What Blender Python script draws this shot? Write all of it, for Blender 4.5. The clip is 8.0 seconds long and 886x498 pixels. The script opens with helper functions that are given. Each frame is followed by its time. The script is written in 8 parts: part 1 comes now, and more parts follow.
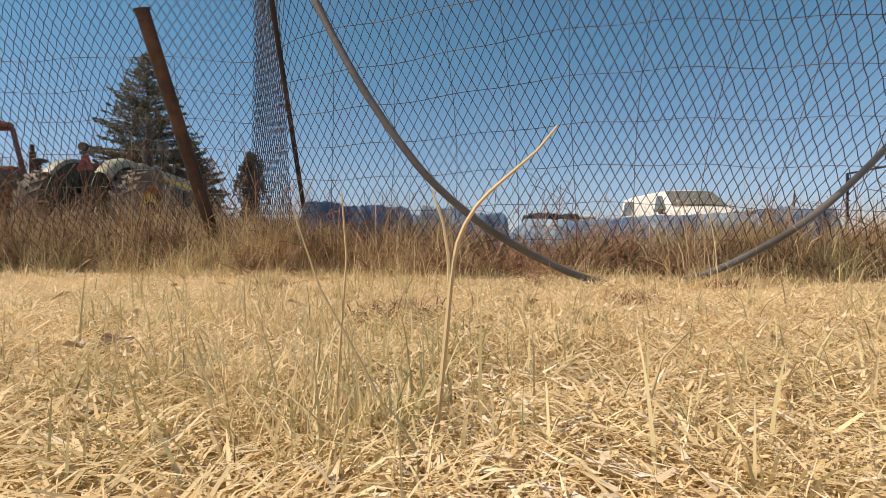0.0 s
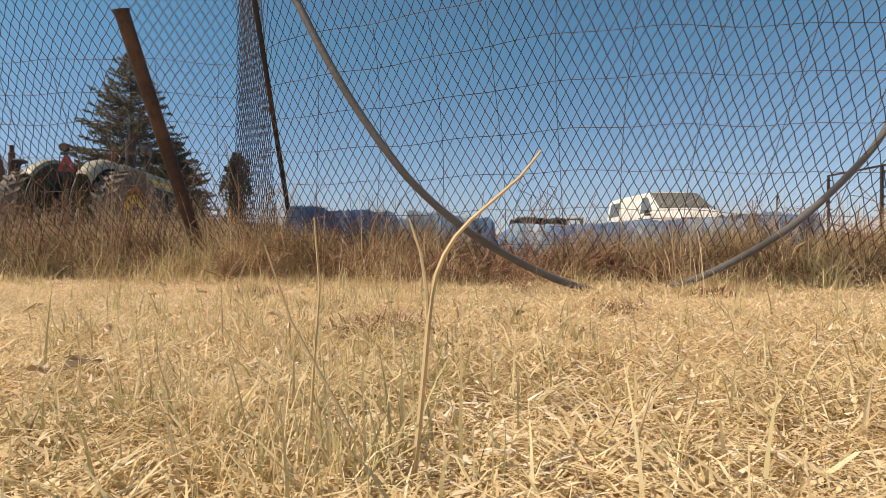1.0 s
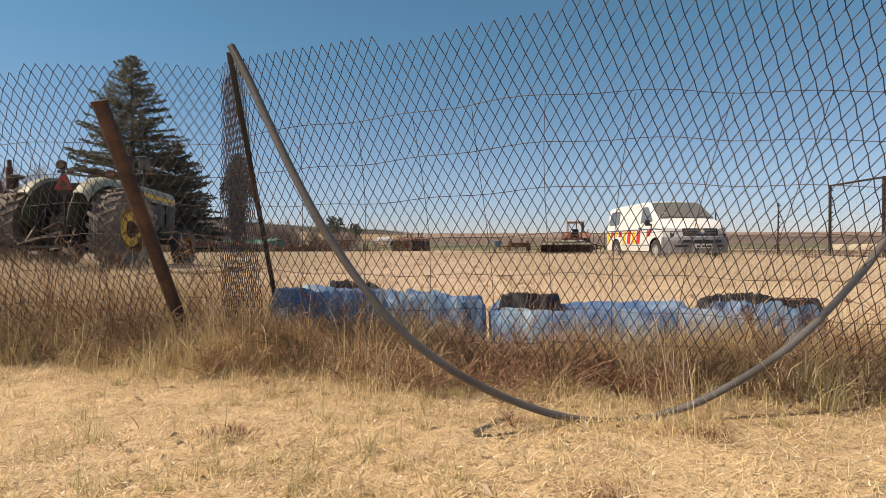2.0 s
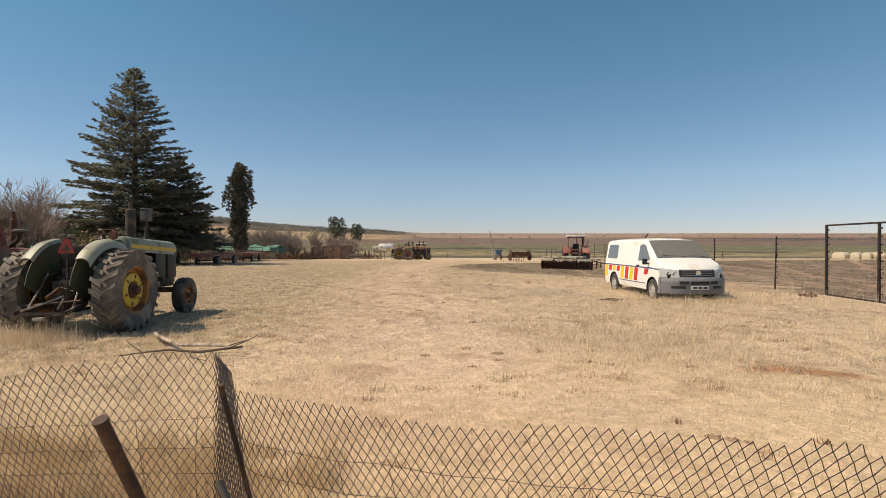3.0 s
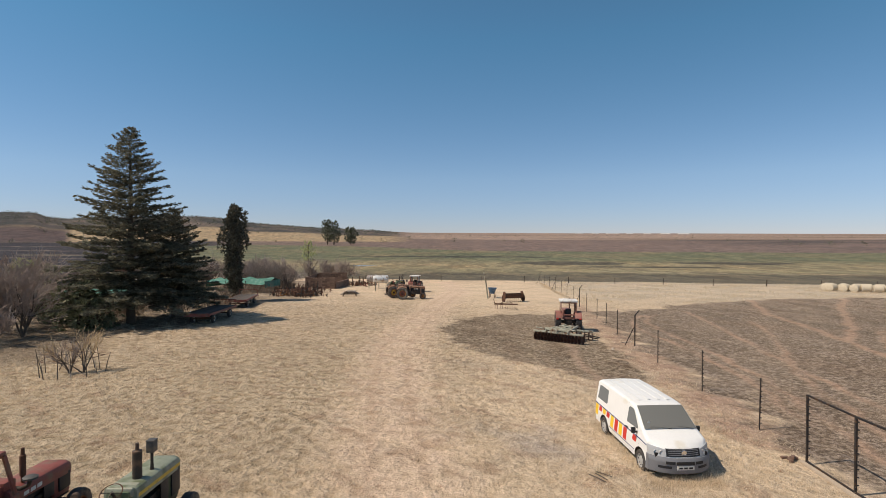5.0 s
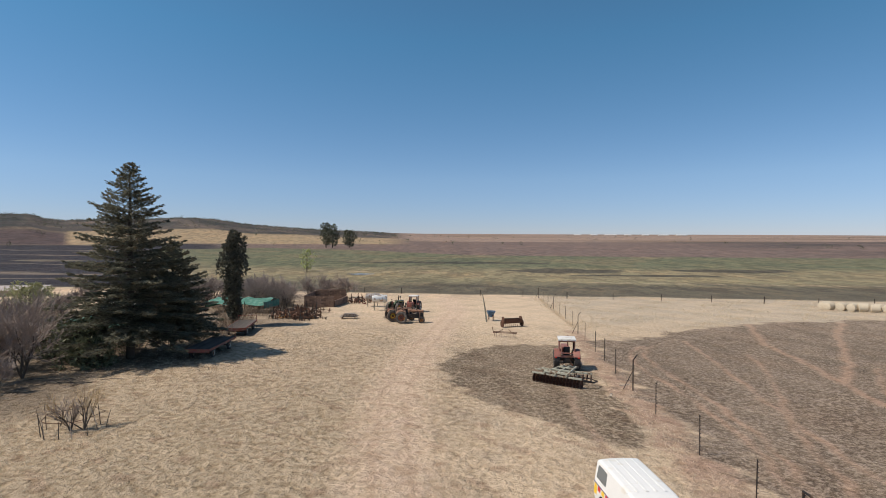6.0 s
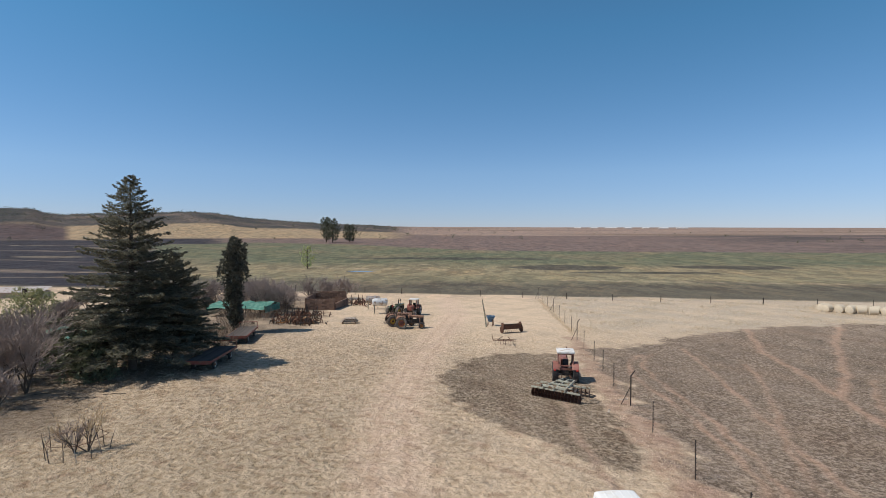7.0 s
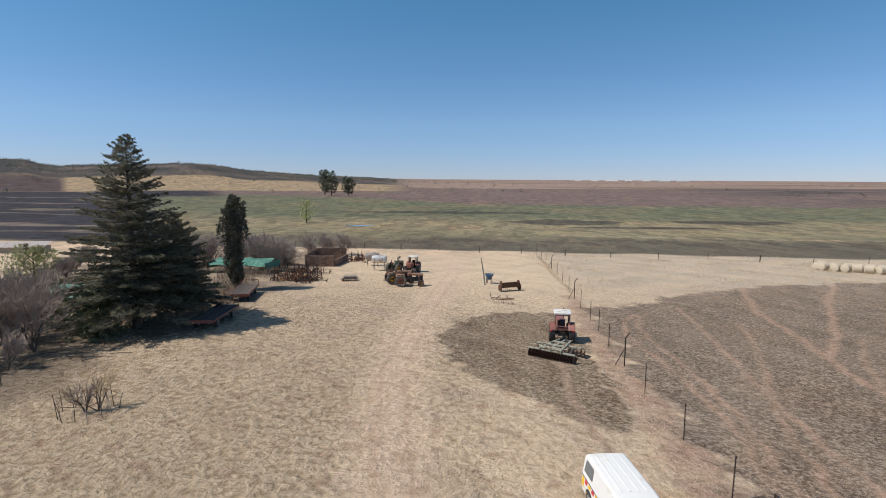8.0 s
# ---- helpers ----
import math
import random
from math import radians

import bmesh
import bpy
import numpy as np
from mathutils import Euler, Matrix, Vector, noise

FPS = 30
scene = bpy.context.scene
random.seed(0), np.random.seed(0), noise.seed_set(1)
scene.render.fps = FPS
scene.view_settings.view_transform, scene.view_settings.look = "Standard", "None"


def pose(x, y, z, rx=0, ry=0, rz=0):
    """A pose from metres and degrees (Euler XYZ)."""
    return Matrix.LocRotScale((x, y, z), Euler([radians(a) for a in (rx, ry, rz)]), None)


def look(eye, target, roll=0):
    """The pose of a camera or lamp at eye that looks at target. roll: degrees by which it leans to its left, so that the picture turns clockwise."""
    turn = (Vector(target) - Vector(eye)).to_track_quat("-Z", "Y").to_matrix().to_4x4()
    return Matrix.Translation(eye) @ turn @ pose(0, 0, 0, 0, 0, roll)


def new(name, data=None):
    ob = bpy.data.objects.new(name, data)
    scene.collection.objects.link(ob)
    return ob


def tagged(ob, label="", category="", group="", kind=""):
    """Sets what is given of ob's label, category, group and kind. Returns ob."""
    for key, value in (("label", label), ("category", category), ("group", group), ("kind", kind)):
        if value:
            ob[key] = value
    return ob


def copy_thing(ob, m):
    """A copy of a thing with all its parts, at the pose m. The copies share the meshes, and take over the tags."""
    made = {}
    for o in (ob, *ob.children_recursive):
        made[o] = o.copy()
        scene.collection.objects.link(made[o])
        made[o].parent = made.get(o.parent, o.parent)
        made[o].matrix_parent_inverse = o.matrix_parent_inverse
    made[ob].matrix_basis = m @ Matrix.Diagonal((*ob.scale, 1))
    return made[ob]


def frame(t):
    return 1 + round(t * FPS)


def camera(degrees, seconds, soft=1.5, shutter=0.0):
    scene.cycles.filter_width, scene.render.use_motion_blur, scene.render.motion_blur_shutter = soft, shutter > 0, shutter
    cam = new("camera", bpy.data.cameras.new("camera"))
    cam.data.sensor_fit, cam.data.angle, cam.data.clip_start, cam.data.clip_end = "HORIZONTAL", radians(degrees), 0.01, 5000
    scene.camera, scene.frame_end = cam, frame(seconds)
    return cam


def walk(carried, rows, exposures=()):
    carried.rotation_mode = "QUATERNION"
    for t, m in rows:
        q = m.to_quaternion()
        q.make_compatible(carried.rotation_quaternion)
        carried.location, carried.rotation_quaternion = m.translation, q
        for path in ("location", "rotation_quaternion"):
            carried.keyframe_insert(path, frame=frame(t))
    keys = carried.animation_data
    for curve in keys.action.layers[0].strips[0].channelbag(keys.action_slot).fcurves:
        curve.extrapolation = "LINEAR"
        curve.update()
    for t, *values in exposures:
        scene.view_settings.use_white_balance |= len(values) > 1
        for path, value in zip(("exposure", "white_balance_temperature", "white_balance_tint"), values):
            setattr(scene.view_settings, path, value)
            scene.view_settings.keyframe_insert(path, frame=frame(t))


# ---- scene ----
cam = camera(81.0, 8.0, soft=0.6)
PATH = [
    (0, (0.010, -0.420, 0.118), (-0.160, 1.572, 0.100), -0.1),
    (0.5, (0.010, -0.420, 0.118), (-0.160, 1.572, 0.100), -0.1),
    (1, (0.014, -0.404, 0.134), (-0.110, 1.592, 0.120), -0.2),
    (1.5, (0.025, -0.379, 0.227), (-0.102, 1.617, 0.214), -0.3),
    (2, (0.061, -0.349, 0.476), (-0.068, 1.647, 0.458), -0.2),
    (2.2, (0.073, -0.360, 0.639), (-0.057, 1.636, 0.621), -0.1),
    (3.3, (0.192, -0.548, 2.167), (0.055, 1.448, 2.147), 0.0),
    (3.5, (0.209, -0.626, 2.586), (0.072, 1.369, 2.565), -0.1),
    (4, (0.276, -0.785, 3.862), (0.137, 1.210, 3.839), -0.1),
    (4.5, (0.211, -0.825, 5.357), (0.087, 1.171, 5.333), 0.0),
    (6, (0.073, -1.019, 10.072), (-0.033, 0.978, 10.051), 0.2),
    (6.5, (0.086, -1.058, 11.202), (-0.020, 0.939, 11.179), 0.1),
    (7, (0.148, -1.210, 11.766), (0.041, 0.786, 11.718), 0.1),
    (7.5, (0.184, -1.344, 12.267), (0.077, 0.644, 12.073), 0.2),
    (8, (0.156, -1.241, 12.556), (0.053, 0.743, 12.326), 0.3),
]
LIGHTING = [(0, 0.22, 8200, 14), (2.0, 0.22, 8300, 15), (3.5, 0.12, 8200, 12), (4.5, 0.06, 7600, 13), (6.0, 0.0, 6900, 12), (6.7, 0.0, 6550, 11), (8.0, 0.02, 6550, 11)]
walk(cam, [(t, look(eye, target, roll)) for t, eye, target, roll in PATH], LIGHTING)

# ---- light ----
SUN_AZ = 180.0 + 15.0      # degrees from +x towards which the sun stands
SUN_EL = 53.0
world = bpy.data.worlds.new("sky_world")
scene.world = world
world.use_nodes = True
wt = world.node_tree
sky = wt.nodes.new("ShaderNodeTexSky")
sky.sky_type = "NISHITA"
sky.sun_disc = False
sky.sun_elevation = radians(SUN_EL)
sky.sun_rotation = radians(90.0 - SUN_AZ)
sky.altitude = 1600.0
sky.air_density = 1.0
sky.dust_density = 0.0
sky.ozone_density = 1.2
wt.nodes["Background"].inputs["Strength"].default_value = 0.107
tint = wt.nodes.new("ShaderNodeVectorMath")
tint.operation = "MULTIPLY"
gen = wt.nodes.new("ShaderNodeTexCoord")
sep_sky = wt.nodes.new("ShaderNodeSeparateXYZ")
wt.links.new(gen.outputs["Generated"], sep_sky.inputs[0])
haze = wt.nodes.new("ShaderNodeValToRGB")      # lavender dust haze low down, clear blue above
haze.color_ramp.elements[0].position = 0.0
haze.color_ramp.elements[0].color = (0.54, 0.575, 0.84, 1)
low_sky = haze.color_ramp.elements.new(0.035)
low_sky.color = (0.64, 0.70, 0.93, 1)
haze.color_ramp.elements[1].position = 0.36
haze.color_ramp.elements[1].color = (0.50, 0.98, 1.10, 1)
mid_sky = haze.color_ramp.elements.new(0.12)
mid_sky.color = (0.68, 0.83, 0.99, 1)
top_sky = haze.color_ramp.elements.new(0.46)
top_sky.color = (0.52, 0.97, 1.08, 1)
high_sky = haze.color_ramp.elements.new(0.82)
high_sky.color = (1.15, 1.0, 0.88, 1)
wt.links.new(sep_sky.outputs["Z"], haze.inputs["Fac"])
wt.links.new(haze.outputs["Color"], tint.inputs[1])
wt.links.new(sky.outputs["Color"], tint.inputs[0])
wt.links.new(tint.outputs["Vector"], wt.nodes["Background"].inputs["Color"])
sun_data = bpy.data.lights.new("sun", "SUN")
sun_data.energy = 4.2
sun_data.angle = radians(0.55)
sun_data.color = (1.0, 0.945, 0.86)
sun = new("sun", sun_data)
sun_dir = Vector((math.cos(radians(SUN_AZ)) * math.cos(radians(SUN_EL)), math.sin(radians(SUN_AZ)) * math.cos(radians(SUN_EL)), math.sin(radians(SUN_EL))))
sun.matrix_world = look(sun_dir * 60, (0, 0, 0))


# ---- materials ----
def mat(name, color, rough=0.6, metal=0.0, vary=0.15, scale=6.0, bump=0.1, dirt=None, dirt_amount=0.0, dirt_scale=2.0, spec=0.4, per_object=0.0, per_island=0.0, bump_scale=None):
    """Two-scale noise colour, a patchy second colour (dirt, rust, fade) and fine relief."""
    m = bpy.data.materials.new(name)
    m.use_nodes = True
    nt = m.node_tree
    b = nt.nodes["Principled BSDF"]
    b.inputs["Roughness"].default_value = rough
    b.inputs["Metallic"].default_value = metal
    b.inputs["Specular IOR Level"].default_value = spec
    tc = nt.nodes.new("ShaderNodeTexCoord")

    def noise_node(s, detail=4.0):
        n = nt.nodes.new("ShaderNodeTexNoise")
        n.inputs["Scale"].default_value = s
        n.inputs["Detail"].default_value = detail
        nt.links.new(tc.outputs["Object"], n.inputs["Vector"])
        return n

    fine = noise_node(scale * 6)
    coarse = noise_node(scale)
    add = nt.nodes.new("ShaderNodeMath")
    add.operation = "ADD"
    nt.links.new(fine.outputs["Fac"], add.inputs[0])
    nt.links.new(coarse.outputs["Fac"], add.inputs[1])
    val = add.outputs[0]
    if per_object or per_island:
        if per_object:
            info = nt.nodes.new("ShaderNodeObjectInfo").outputs["Random"]
            amount = per_object
        else:
            info = nt.nodes.new("ShaderNodeNewGeometry").outputs["Random Per Island"]
            amount = per_island
        ma = nt.nodes.new("ShaderNodeMath")
        ma.operation = "MULTIPLY_ADD"
        nt.links.new(info, ma.inputs[0])
        ma.inputs[1].default_value = amount / max(vary, 0.01)
        nt.links.new(val, ma.inputs[2])
        sub = nt.nodes.new("ShaderNodeMath")
        sub.operation = "SUBTRACT"
        nt.links.new(ma.outputs[0], sub.inputs[0])
        sub.inputs[1].default_value = 0.5 * amount / max(vary, 0.01)
        val = sub.outputs[0]
    mr = nt.nodes.new("ShaderNodeMapRange")
    mr.inputs["From Min"].default_value = 0.5
    mr.inputs["From Max"].default_value = 1.5
    mr.inputs["To Min"].default_value = 1.0 - vary
    mr.inputs["To Max"].default_value = 1.0 + vary
    mr.clamp = False
    nt.links.new(val, mr.inputs["Value"])
    mul = nt.nodes.new("ShaderNodeVectorMath")
    mul.operation = "SCALE"
    mul.inputs[0].default_value = color[:3]
    nt.links.new(mr.outputs["Result"], mul.inputs["Scale"])
    out = mul.outputs["Vector"]
    if dirt:
        dn = noise_node(dirt_scale, 8.0)
        ramp = nt.nodes.new("ShaderNodeMapRange")
        ramp.inputs["From Min"].default_value = 0.62 - 0.3 * dirt_amount
        ramp.inputs["From Max"].default_value = 0.72 - 0.2 * dirt_amount
        nt.links.new(dn.outputs["Fac"], ramp.inputs["Value"])
        mix = nt.nodes.new("ShaderNodeMix")
        mix.data_type = "RGBA"
        nt.links.new(ramp.outputs["Result"], mix.inputs["Factor"])
        nt.links.new(out, mix.inputs["A"])
        mix.inputs["B"].default_value = (*dirt[:3], 1)
        out = mix.outputs["Result"]
    nt.links.new(out, b.inputs["Base Color"])
    if bump:
        bp = nt.nodes.new("ShaderNodeBump")
        bp.inputs["Strength"].default_value = bump
        bp.inputs["Distance"].default_value = 0.01
        src = noise_node(bump_scale) if bump_scale else fine
        nt.links.new(src.outputs["Fac"], bp.inputs["Height"])
        nt.links.new(bp.outputs["Normal"], b.inputs["Normal"])
    return m


def glass_mat(name, tint, rough=0.05):
    m = bpy.data.materials.new(name)
    m.use_nodes = True
    b = m.node_tree.nodes["Principled BSDF"]
    b.inputs["Base Color"].default_value = (*tint, 1)
    b.inputs["Roughness"].default_value = rough
    b.inputs["Specular IOR Level"].default_value = 0.7
    n = m.node_tree.nodes.new("ShaderNodeTexNoise")
    n.inputs["Scale"].default_value = 3.0
    mr = m.node_tree.nodes.new("ShaderNodeMapRange")
    mr.inputs["To Min"].default_value = rough
    mr.inputs["To Max"].default_value = rough + 0.08
    m.node_tree.links.new(n.outputs["Fac"], mr.inputs["Value"])
    m.node_tree.links.new(mr.outputs["Result"], b.inputs["Roughness"])
    return m


def leaf_mat(name, a, b_col, rough=0.6, trans=0.0):
    """Blades and leaves: colour runs between two tones from piece to piece."""
    m = bpy.data.materials.new(name)
    m.use_nodes = True
    nt = m.node_tree
    b = nt.nodes["Principled BSDF"]
    b.inputs["Roughness"].default_value = rough
    b.inputs["Specular IOR Level"].default_value = 0.25
    g = nt.nodes.new("ShaderNodeNewGeometry")
    tc = nt.nodes.new("ShaderNodeTexCoord")
    n = nt.nodes.new("ShaderNodeTexNoise")
    n.inputs["Scale"].default_value = 1.3
    n.inputs["Detail"].default_value = 3.0
    nt.links.new(tc.outputs["Object"], n.inputs["Vector"])
    ad = nt.nodes.new("ShaderNodeMath")
    ad.operation = "MULTIPLY_ADD"
    nt.links.new(n.outputs["Fac"], ad.inputs[0])
    ad.inputs[1].default_value = 0.8
    nt.links.new(g.outputs["Random Per Island"], ad.inputs[2])
    mr = nt.nodes.new("ShaderNodeMapRange")
    mr.inputs["From Min"].default_value = 0.2
    mr.inputs["From Max"].default_value = 1.6
    nt.links.new(ad.outputs[0], mr.inputs["Value"])
    mix = nt.nodes.new("ShaderNodeMix")
    mix.data_type = "RGBA"
    mix.inputs["A"].default_value = (*a, 1)
    mix.inputs["B"].default_value = (*b_col, 1)
    nt.links.new(mr.outputs["Result"], mix.inputs["Factor"])
    nt.links.new(mix.outputs["Result"], b.inputs["Base Color"])
    if trans:
        tr = nt.nodes.new("ShaderNodeBsdfTranslucent")
        nt.links.new(mix.outputs["Result"], tr.inputs["Color"])
        ms = nt.nodes.new("ShaderNodeMixShader")
        ms.inputs[0].default_value = trans
        nt.links.new(b.outputs[0], ms.inputs[1])
        nt.links.new(tr.outputs[0], ms.inputs[2])
        nt.links.new(ms.outputs[0], nt.nodes["Material Output"].inputs["Surface"])
    return m


def ground_mat():
    """Land cover by the sheet's own colours, broken up by noise at three scales."""
    m = bpy.data.materials.new("ground_cover")
    m.use_nodes = True
    nt = m.node_tree
    b = nt.nodes["Principled BSDF"]
    b.inputs["Roughness"].default_value = 0.95
    b.inputs["Specular IOR Level"].default_value = 0.1
    at = nt.nodes.new("ShaderNodeAttribute")
    at.attribute_name = "cover"
    tc = nt.nodes.new("ShaderNodeTexCoord")
    def tex(scale, detail, rough, lo, hi):
        n = nt.nodes.new("ShaderNodeTexNoise")
        n.inputs["Scale"].default_value = scale
        n.inputs["Detail"].default_value = detail
        n.inputs["Roughness"].default_value = rough
        nt.links.new(tc.outputs["Object"], n.inputs["Vector"])
        r = nt.nodes.new("ShaderNodeMapRange")
        r.inputs["From Min"].default_value = lo
        r.inputs["From Max"].default_value = hi
        nt.links.new(n.outputs["Fac"], r.inputs["Value"])
        return n, r.outputs["Result"]

    def times(color, factor, k):
        """Mixes a colour towards its product with k."""
        m = nt.nodes.new("ShaderNodeVectorMath")
        m.operation = "MULTIPLY"
        nt.links.new(color, m.inputs[0])
        m.inputs[1].default_value = k
        x = nt.nodes.new("ShaderNodeMix")
        x.data_type = "RGBA"
        nt.links.new(factor, x.inputs["Factor"])
        nt.links.new(color, x.inputs["A"])
        nt.links.new(m.outputs["Vector"], x.inputs["B"])
        return x.outputs["Result"]

    # far land: patchy veld
    sep = nt.nodes.new("ShaderNodeSeparateXYZ")
    nt.links.new(tc.outputs["Object"], sep.inputs[0])
    away = nt.nodes.new("ShaderNodeMapRange")
    away.inputs["From Min"].default_value = 100.0
    away.inputs["From Max"].default_value = 135.0
    nt.links.new(sep.outputs["Y"], away.inputs["Value"])
    squash = nt.nodes.new("ShaderNodeMapping")
    squash.inputs["Scale"].default_value = (1.0, 0.40, 1.0)
    nt.links.new(tc.outputs["Object"], squash.inputs["Vector"])

    def streak(scale, lo, hi):
        n, r = tex(scale, 9.0, 0.75, lo, hi)
        nt.links.new(squash.outputs["Vector"], n.inputs["Vector"])
        f = nt.nodes.new("ShaderNodeMath")
        f.operation = "MULTIPLY"
        nt.links.new(r, f.inputs[0])
        nt.links.new(away.outputs["Result"], f.inputs[1])
        return f.outputs[0]

    _, broad = tex(0.28, 5.0, 0.6, 0.35, 0.65)
    clump, tuft = tex(4.6, 9.0, 0.78, 0.46, 0.54)
    n, grain = tex(17.0, 6.0, 0.75, 0.43, 0.57)
    _, pale = tex(9.5, 6.0, 0.72, 0.54, 0.62)
    col = times(at.outputs["Color"], broad, (1.10, 1.10, 1.10))
    col = times(col, tuft, (0.80, 0.79, 0.77))
    col = times(col, grain, (0.84, 0.84, 0.84))
    col = times(col, pale, (1.20, 1.20, 1.20))
    col = times(col, streak(0.16, 0.47, 0.54), (0.66, 0.66, 0.69))
    col = times(col, streak(0.55, 0.50, 0.56), (1.28, 1.20, 1.14))
    col = times(col, streak(0.045, 0.50, 0.57), (1.22, 1.14, 1.08))
    # charred ground: black crumbs and pale stubble
    ch = nt.nodes.new("ShaderNodeAttribute")
    ch.attribute_name = "char"
    _, crumb = tex(4.4, 9.0, 0.80, 0.47, 0.525)
    f = nt.nodes.new("ShaderNodeMath")
    f.operation = "MULTIPLY"
    nt.links.new(crumb, f.inputs[0])
    nt.links.new(ch.outputs["Fac"], f.inputs[1])
    col = times(col, f.outputs[0], (0.44, 0.41, 0.39))
    # tussocky sward: knots of grass, bare gaps darkened with painted shade
    lp = nt.nodes.new("ShaderNodeAttribute")
    lp.attribute_name = "lump"
    knots, gap = tex(2.3, 5.0, 0.62, 0.52, 0.42)
    g = nt.nodes.new("ShaderNodeMath")
    g.operation = "MULTIPLY"
    nt.links.new(gap, g.inputs[0])
    nt.links.new(lp.outputs["Fac"], g.inputs[1])
    col = times(col, g.outputs[0], (0.66, 0.63, 0.58))
    nt.links.new(col, b.inputs["Base Color"])
    big = nt.nodes.new("ShaderNodeBump")
    big.inputs["Distance"].default_value = 0.62
    nt.links.new(lp.outputs["Fac"], big.inputs["Strength"])
    nt.links.new(knots.outputs["Fac"], big.inputs["Height"])
    bp = nt.nodes.new("ShaderNodeBump")
    bp.inputs["Strength"].default_value = 0.6
    bp.inputs["Distance"].default_value = 0.05
    nt.links.new(n.outputs["Fac"], bp.inputs["Height"])
    nt.links.new(big.outputs["Normal"], bp.inputs["Normal"])
    nt.links.new(bp.outputs["Normal"], b.inputs["Normal"])
    return m


M_GROUND = ground_mat()
M_VAN = mat("van_white_paint", (0.78, 0.775, 0.75), 0.35, 0, 0.05, 3, 0.02, (0.70, 0.66, 0.58), 0.15, 1.5)
M_BUMPER = mat("grey_plastic", (0.185, 0.188, 0.20), 0.6, 0, 0.12, 5, 0.1)
M_BLACK = mat("black_plastic", (0.02, 0.02, 0.022), 0.55, 0, 0.2, 5, 0.1)
M_TYRE = mat("dusty_tyre_rubber", (0.058, 0.053, 0.05), 0.85, 0, 0.3, 5, 0.3, (0.16, 0.13, 0.10), 0.35, 3)
M_TYRE_OLD = mat("sun_grey_tyre_rubber", (0.12, 0.104, 0.09), 0.9, 0, 0.3, 4, 0.4, (0.24, 0.205, 0.17), 0.5, 3)
M_STEEL = mat("wheel_steel_grey", (0.40, 0.39, 0.37), 0.5, 0.0, 0.1, 8, 0.05)
# side glass: the sky's bluish reflection is put into the base colour
M_GLASS = glass_mat("window_glass_sky_sheen", (0.14, 0.16, 0.17), 0.03)
# lightened base colour stands for reflected sky and the sunlit cab inside
M_WINDSCREEN = glass_mat("pale_sheen_windscreen_glass", (0.165, 0.165, 0.15), 0.04)
M_REFLECTOR = mat("dull_reflector", (0.55, 0.55, 0.55), 0.45, 0.6, 0.1, 10, 0.02)
M_LAMP = glass_mat("headlamp_lens", (0.42, 0.42, 0.42), 0.22)
M_RED = mat("red_tape", (0.62, 0.03, 0.02), 0.45, 0, 0.08, 4, 0.02)
M_YEL = mat("yellow_tape", (0.85, 0.55, 0.03), 0.45, 0, 0.08, 4, 0.02)
M_BLUELINE = mat("navy_line", (0.05, 0.06, 0.16), 0.5, 0, 0.1, 4, 0)
M_PLATE = mat("plate_white", (0.6, 0.6, 0.57), 0.5, 0, 0.1, 8, 0)
M_CHROME = mat("chrome", (0.75, 0.75, 0.76), 0.2, 1.0, 0.05, 8, 0.02)
M_GREEN = mat("faded_green_paint", (0.10, 0.135, 0.075), 0.5, 0, 0.2, 4, 0.12, (0.15, 0.09, 0.05), 0.35, 2.5)
# fender green made pale: sunlight on the tops put into its colour
M_PALEGREEN = mat("sunlit_green_fender_paint", (0.34, 0.345, 0.265), 0.5, 0, 0.2, 4, 0.12, (0.16, 0.125, 0.09), 0.4, 2.5)
M_YELLOW = mat("worn_yellow_paint", (0.62, 0.41, 0.06), 0.55, 0, 0.2, 5, 0.15, (0.24, 0.11, 0.04), 0.15, 6)
M_RUST = mat("rusty_steel", (0.13, 0.06, 0.035), 0.85, 0.1, 0.35, 7, 0.4, (0.07, 0.04, 0.03), 0.5, 4)
M_RUSTRIM = mat("rust_orange_rim", (0.36, 0.165, 0.05), 0.8, 0.1, 0.3, 7, 0.3, (0.14, 0.06, 0.03), 0.4, 4)
M_DARKIRON = mat("greasy_dark_iron", (0.045, 0.037, 0.031), 0.7, 0.1, 0.3, 7, 0.3, (0.12, 0.075, 0.05), 0.4, 5)
M_TRACRED = mat("faded_red_paint", (0.25, 0.075, 0.058), 0.55, 0, 0.25, 4, 0.15, (0.21, 0.11, 0.075), 0.4, 3)
M_ORANGERED = mat("faded_orange_red_paint", (0.29, 0.12, 0.095), 0.55, 0, 0.2, 4, 0.15, (0.18, 0.09, 0.05), 0.35, 3)
M_WHITE = mat("weathered_white_paint", (0.72, 0.70, 0.66), 0.5, 0, 0.1, 4, 0.08, (0.42, 0.30, 0.2), 0.3, 3)
M_SHEDROOF = mat("dusty_pale_sheet_roof", (0.46, 0.41, 0.38), 0.6, 0, 0.15, 3, 0.1, (0.30, 0.2, 0.15), 0.3, 2)
M_GREYGREEN = mat("pale_grey_green_paint", (0.36, 0.355, 0.28), 0.65, 0, 0.2, 5, 0.2, (0.16, 0.09, 0.05), 0.4, 4)
M_POST = mat("dark_steel_post", (0.035, 0.03, 0.028), 0.65, 0.3, 0.25, 8, 0.2, (0.10, 0.055, 0.03), 0.4, 6)
M_WIRE = mat("weathered_fence_wire", (0.085, 0.072, 0.080), 0.6, 0.4, 0.3, 20, 0.1)
M_WIRE2 = mat("rusty_field_wire", (0.12, 0.085, 0.07), 0.7, 0.3, 0.3, 20, 0.1)
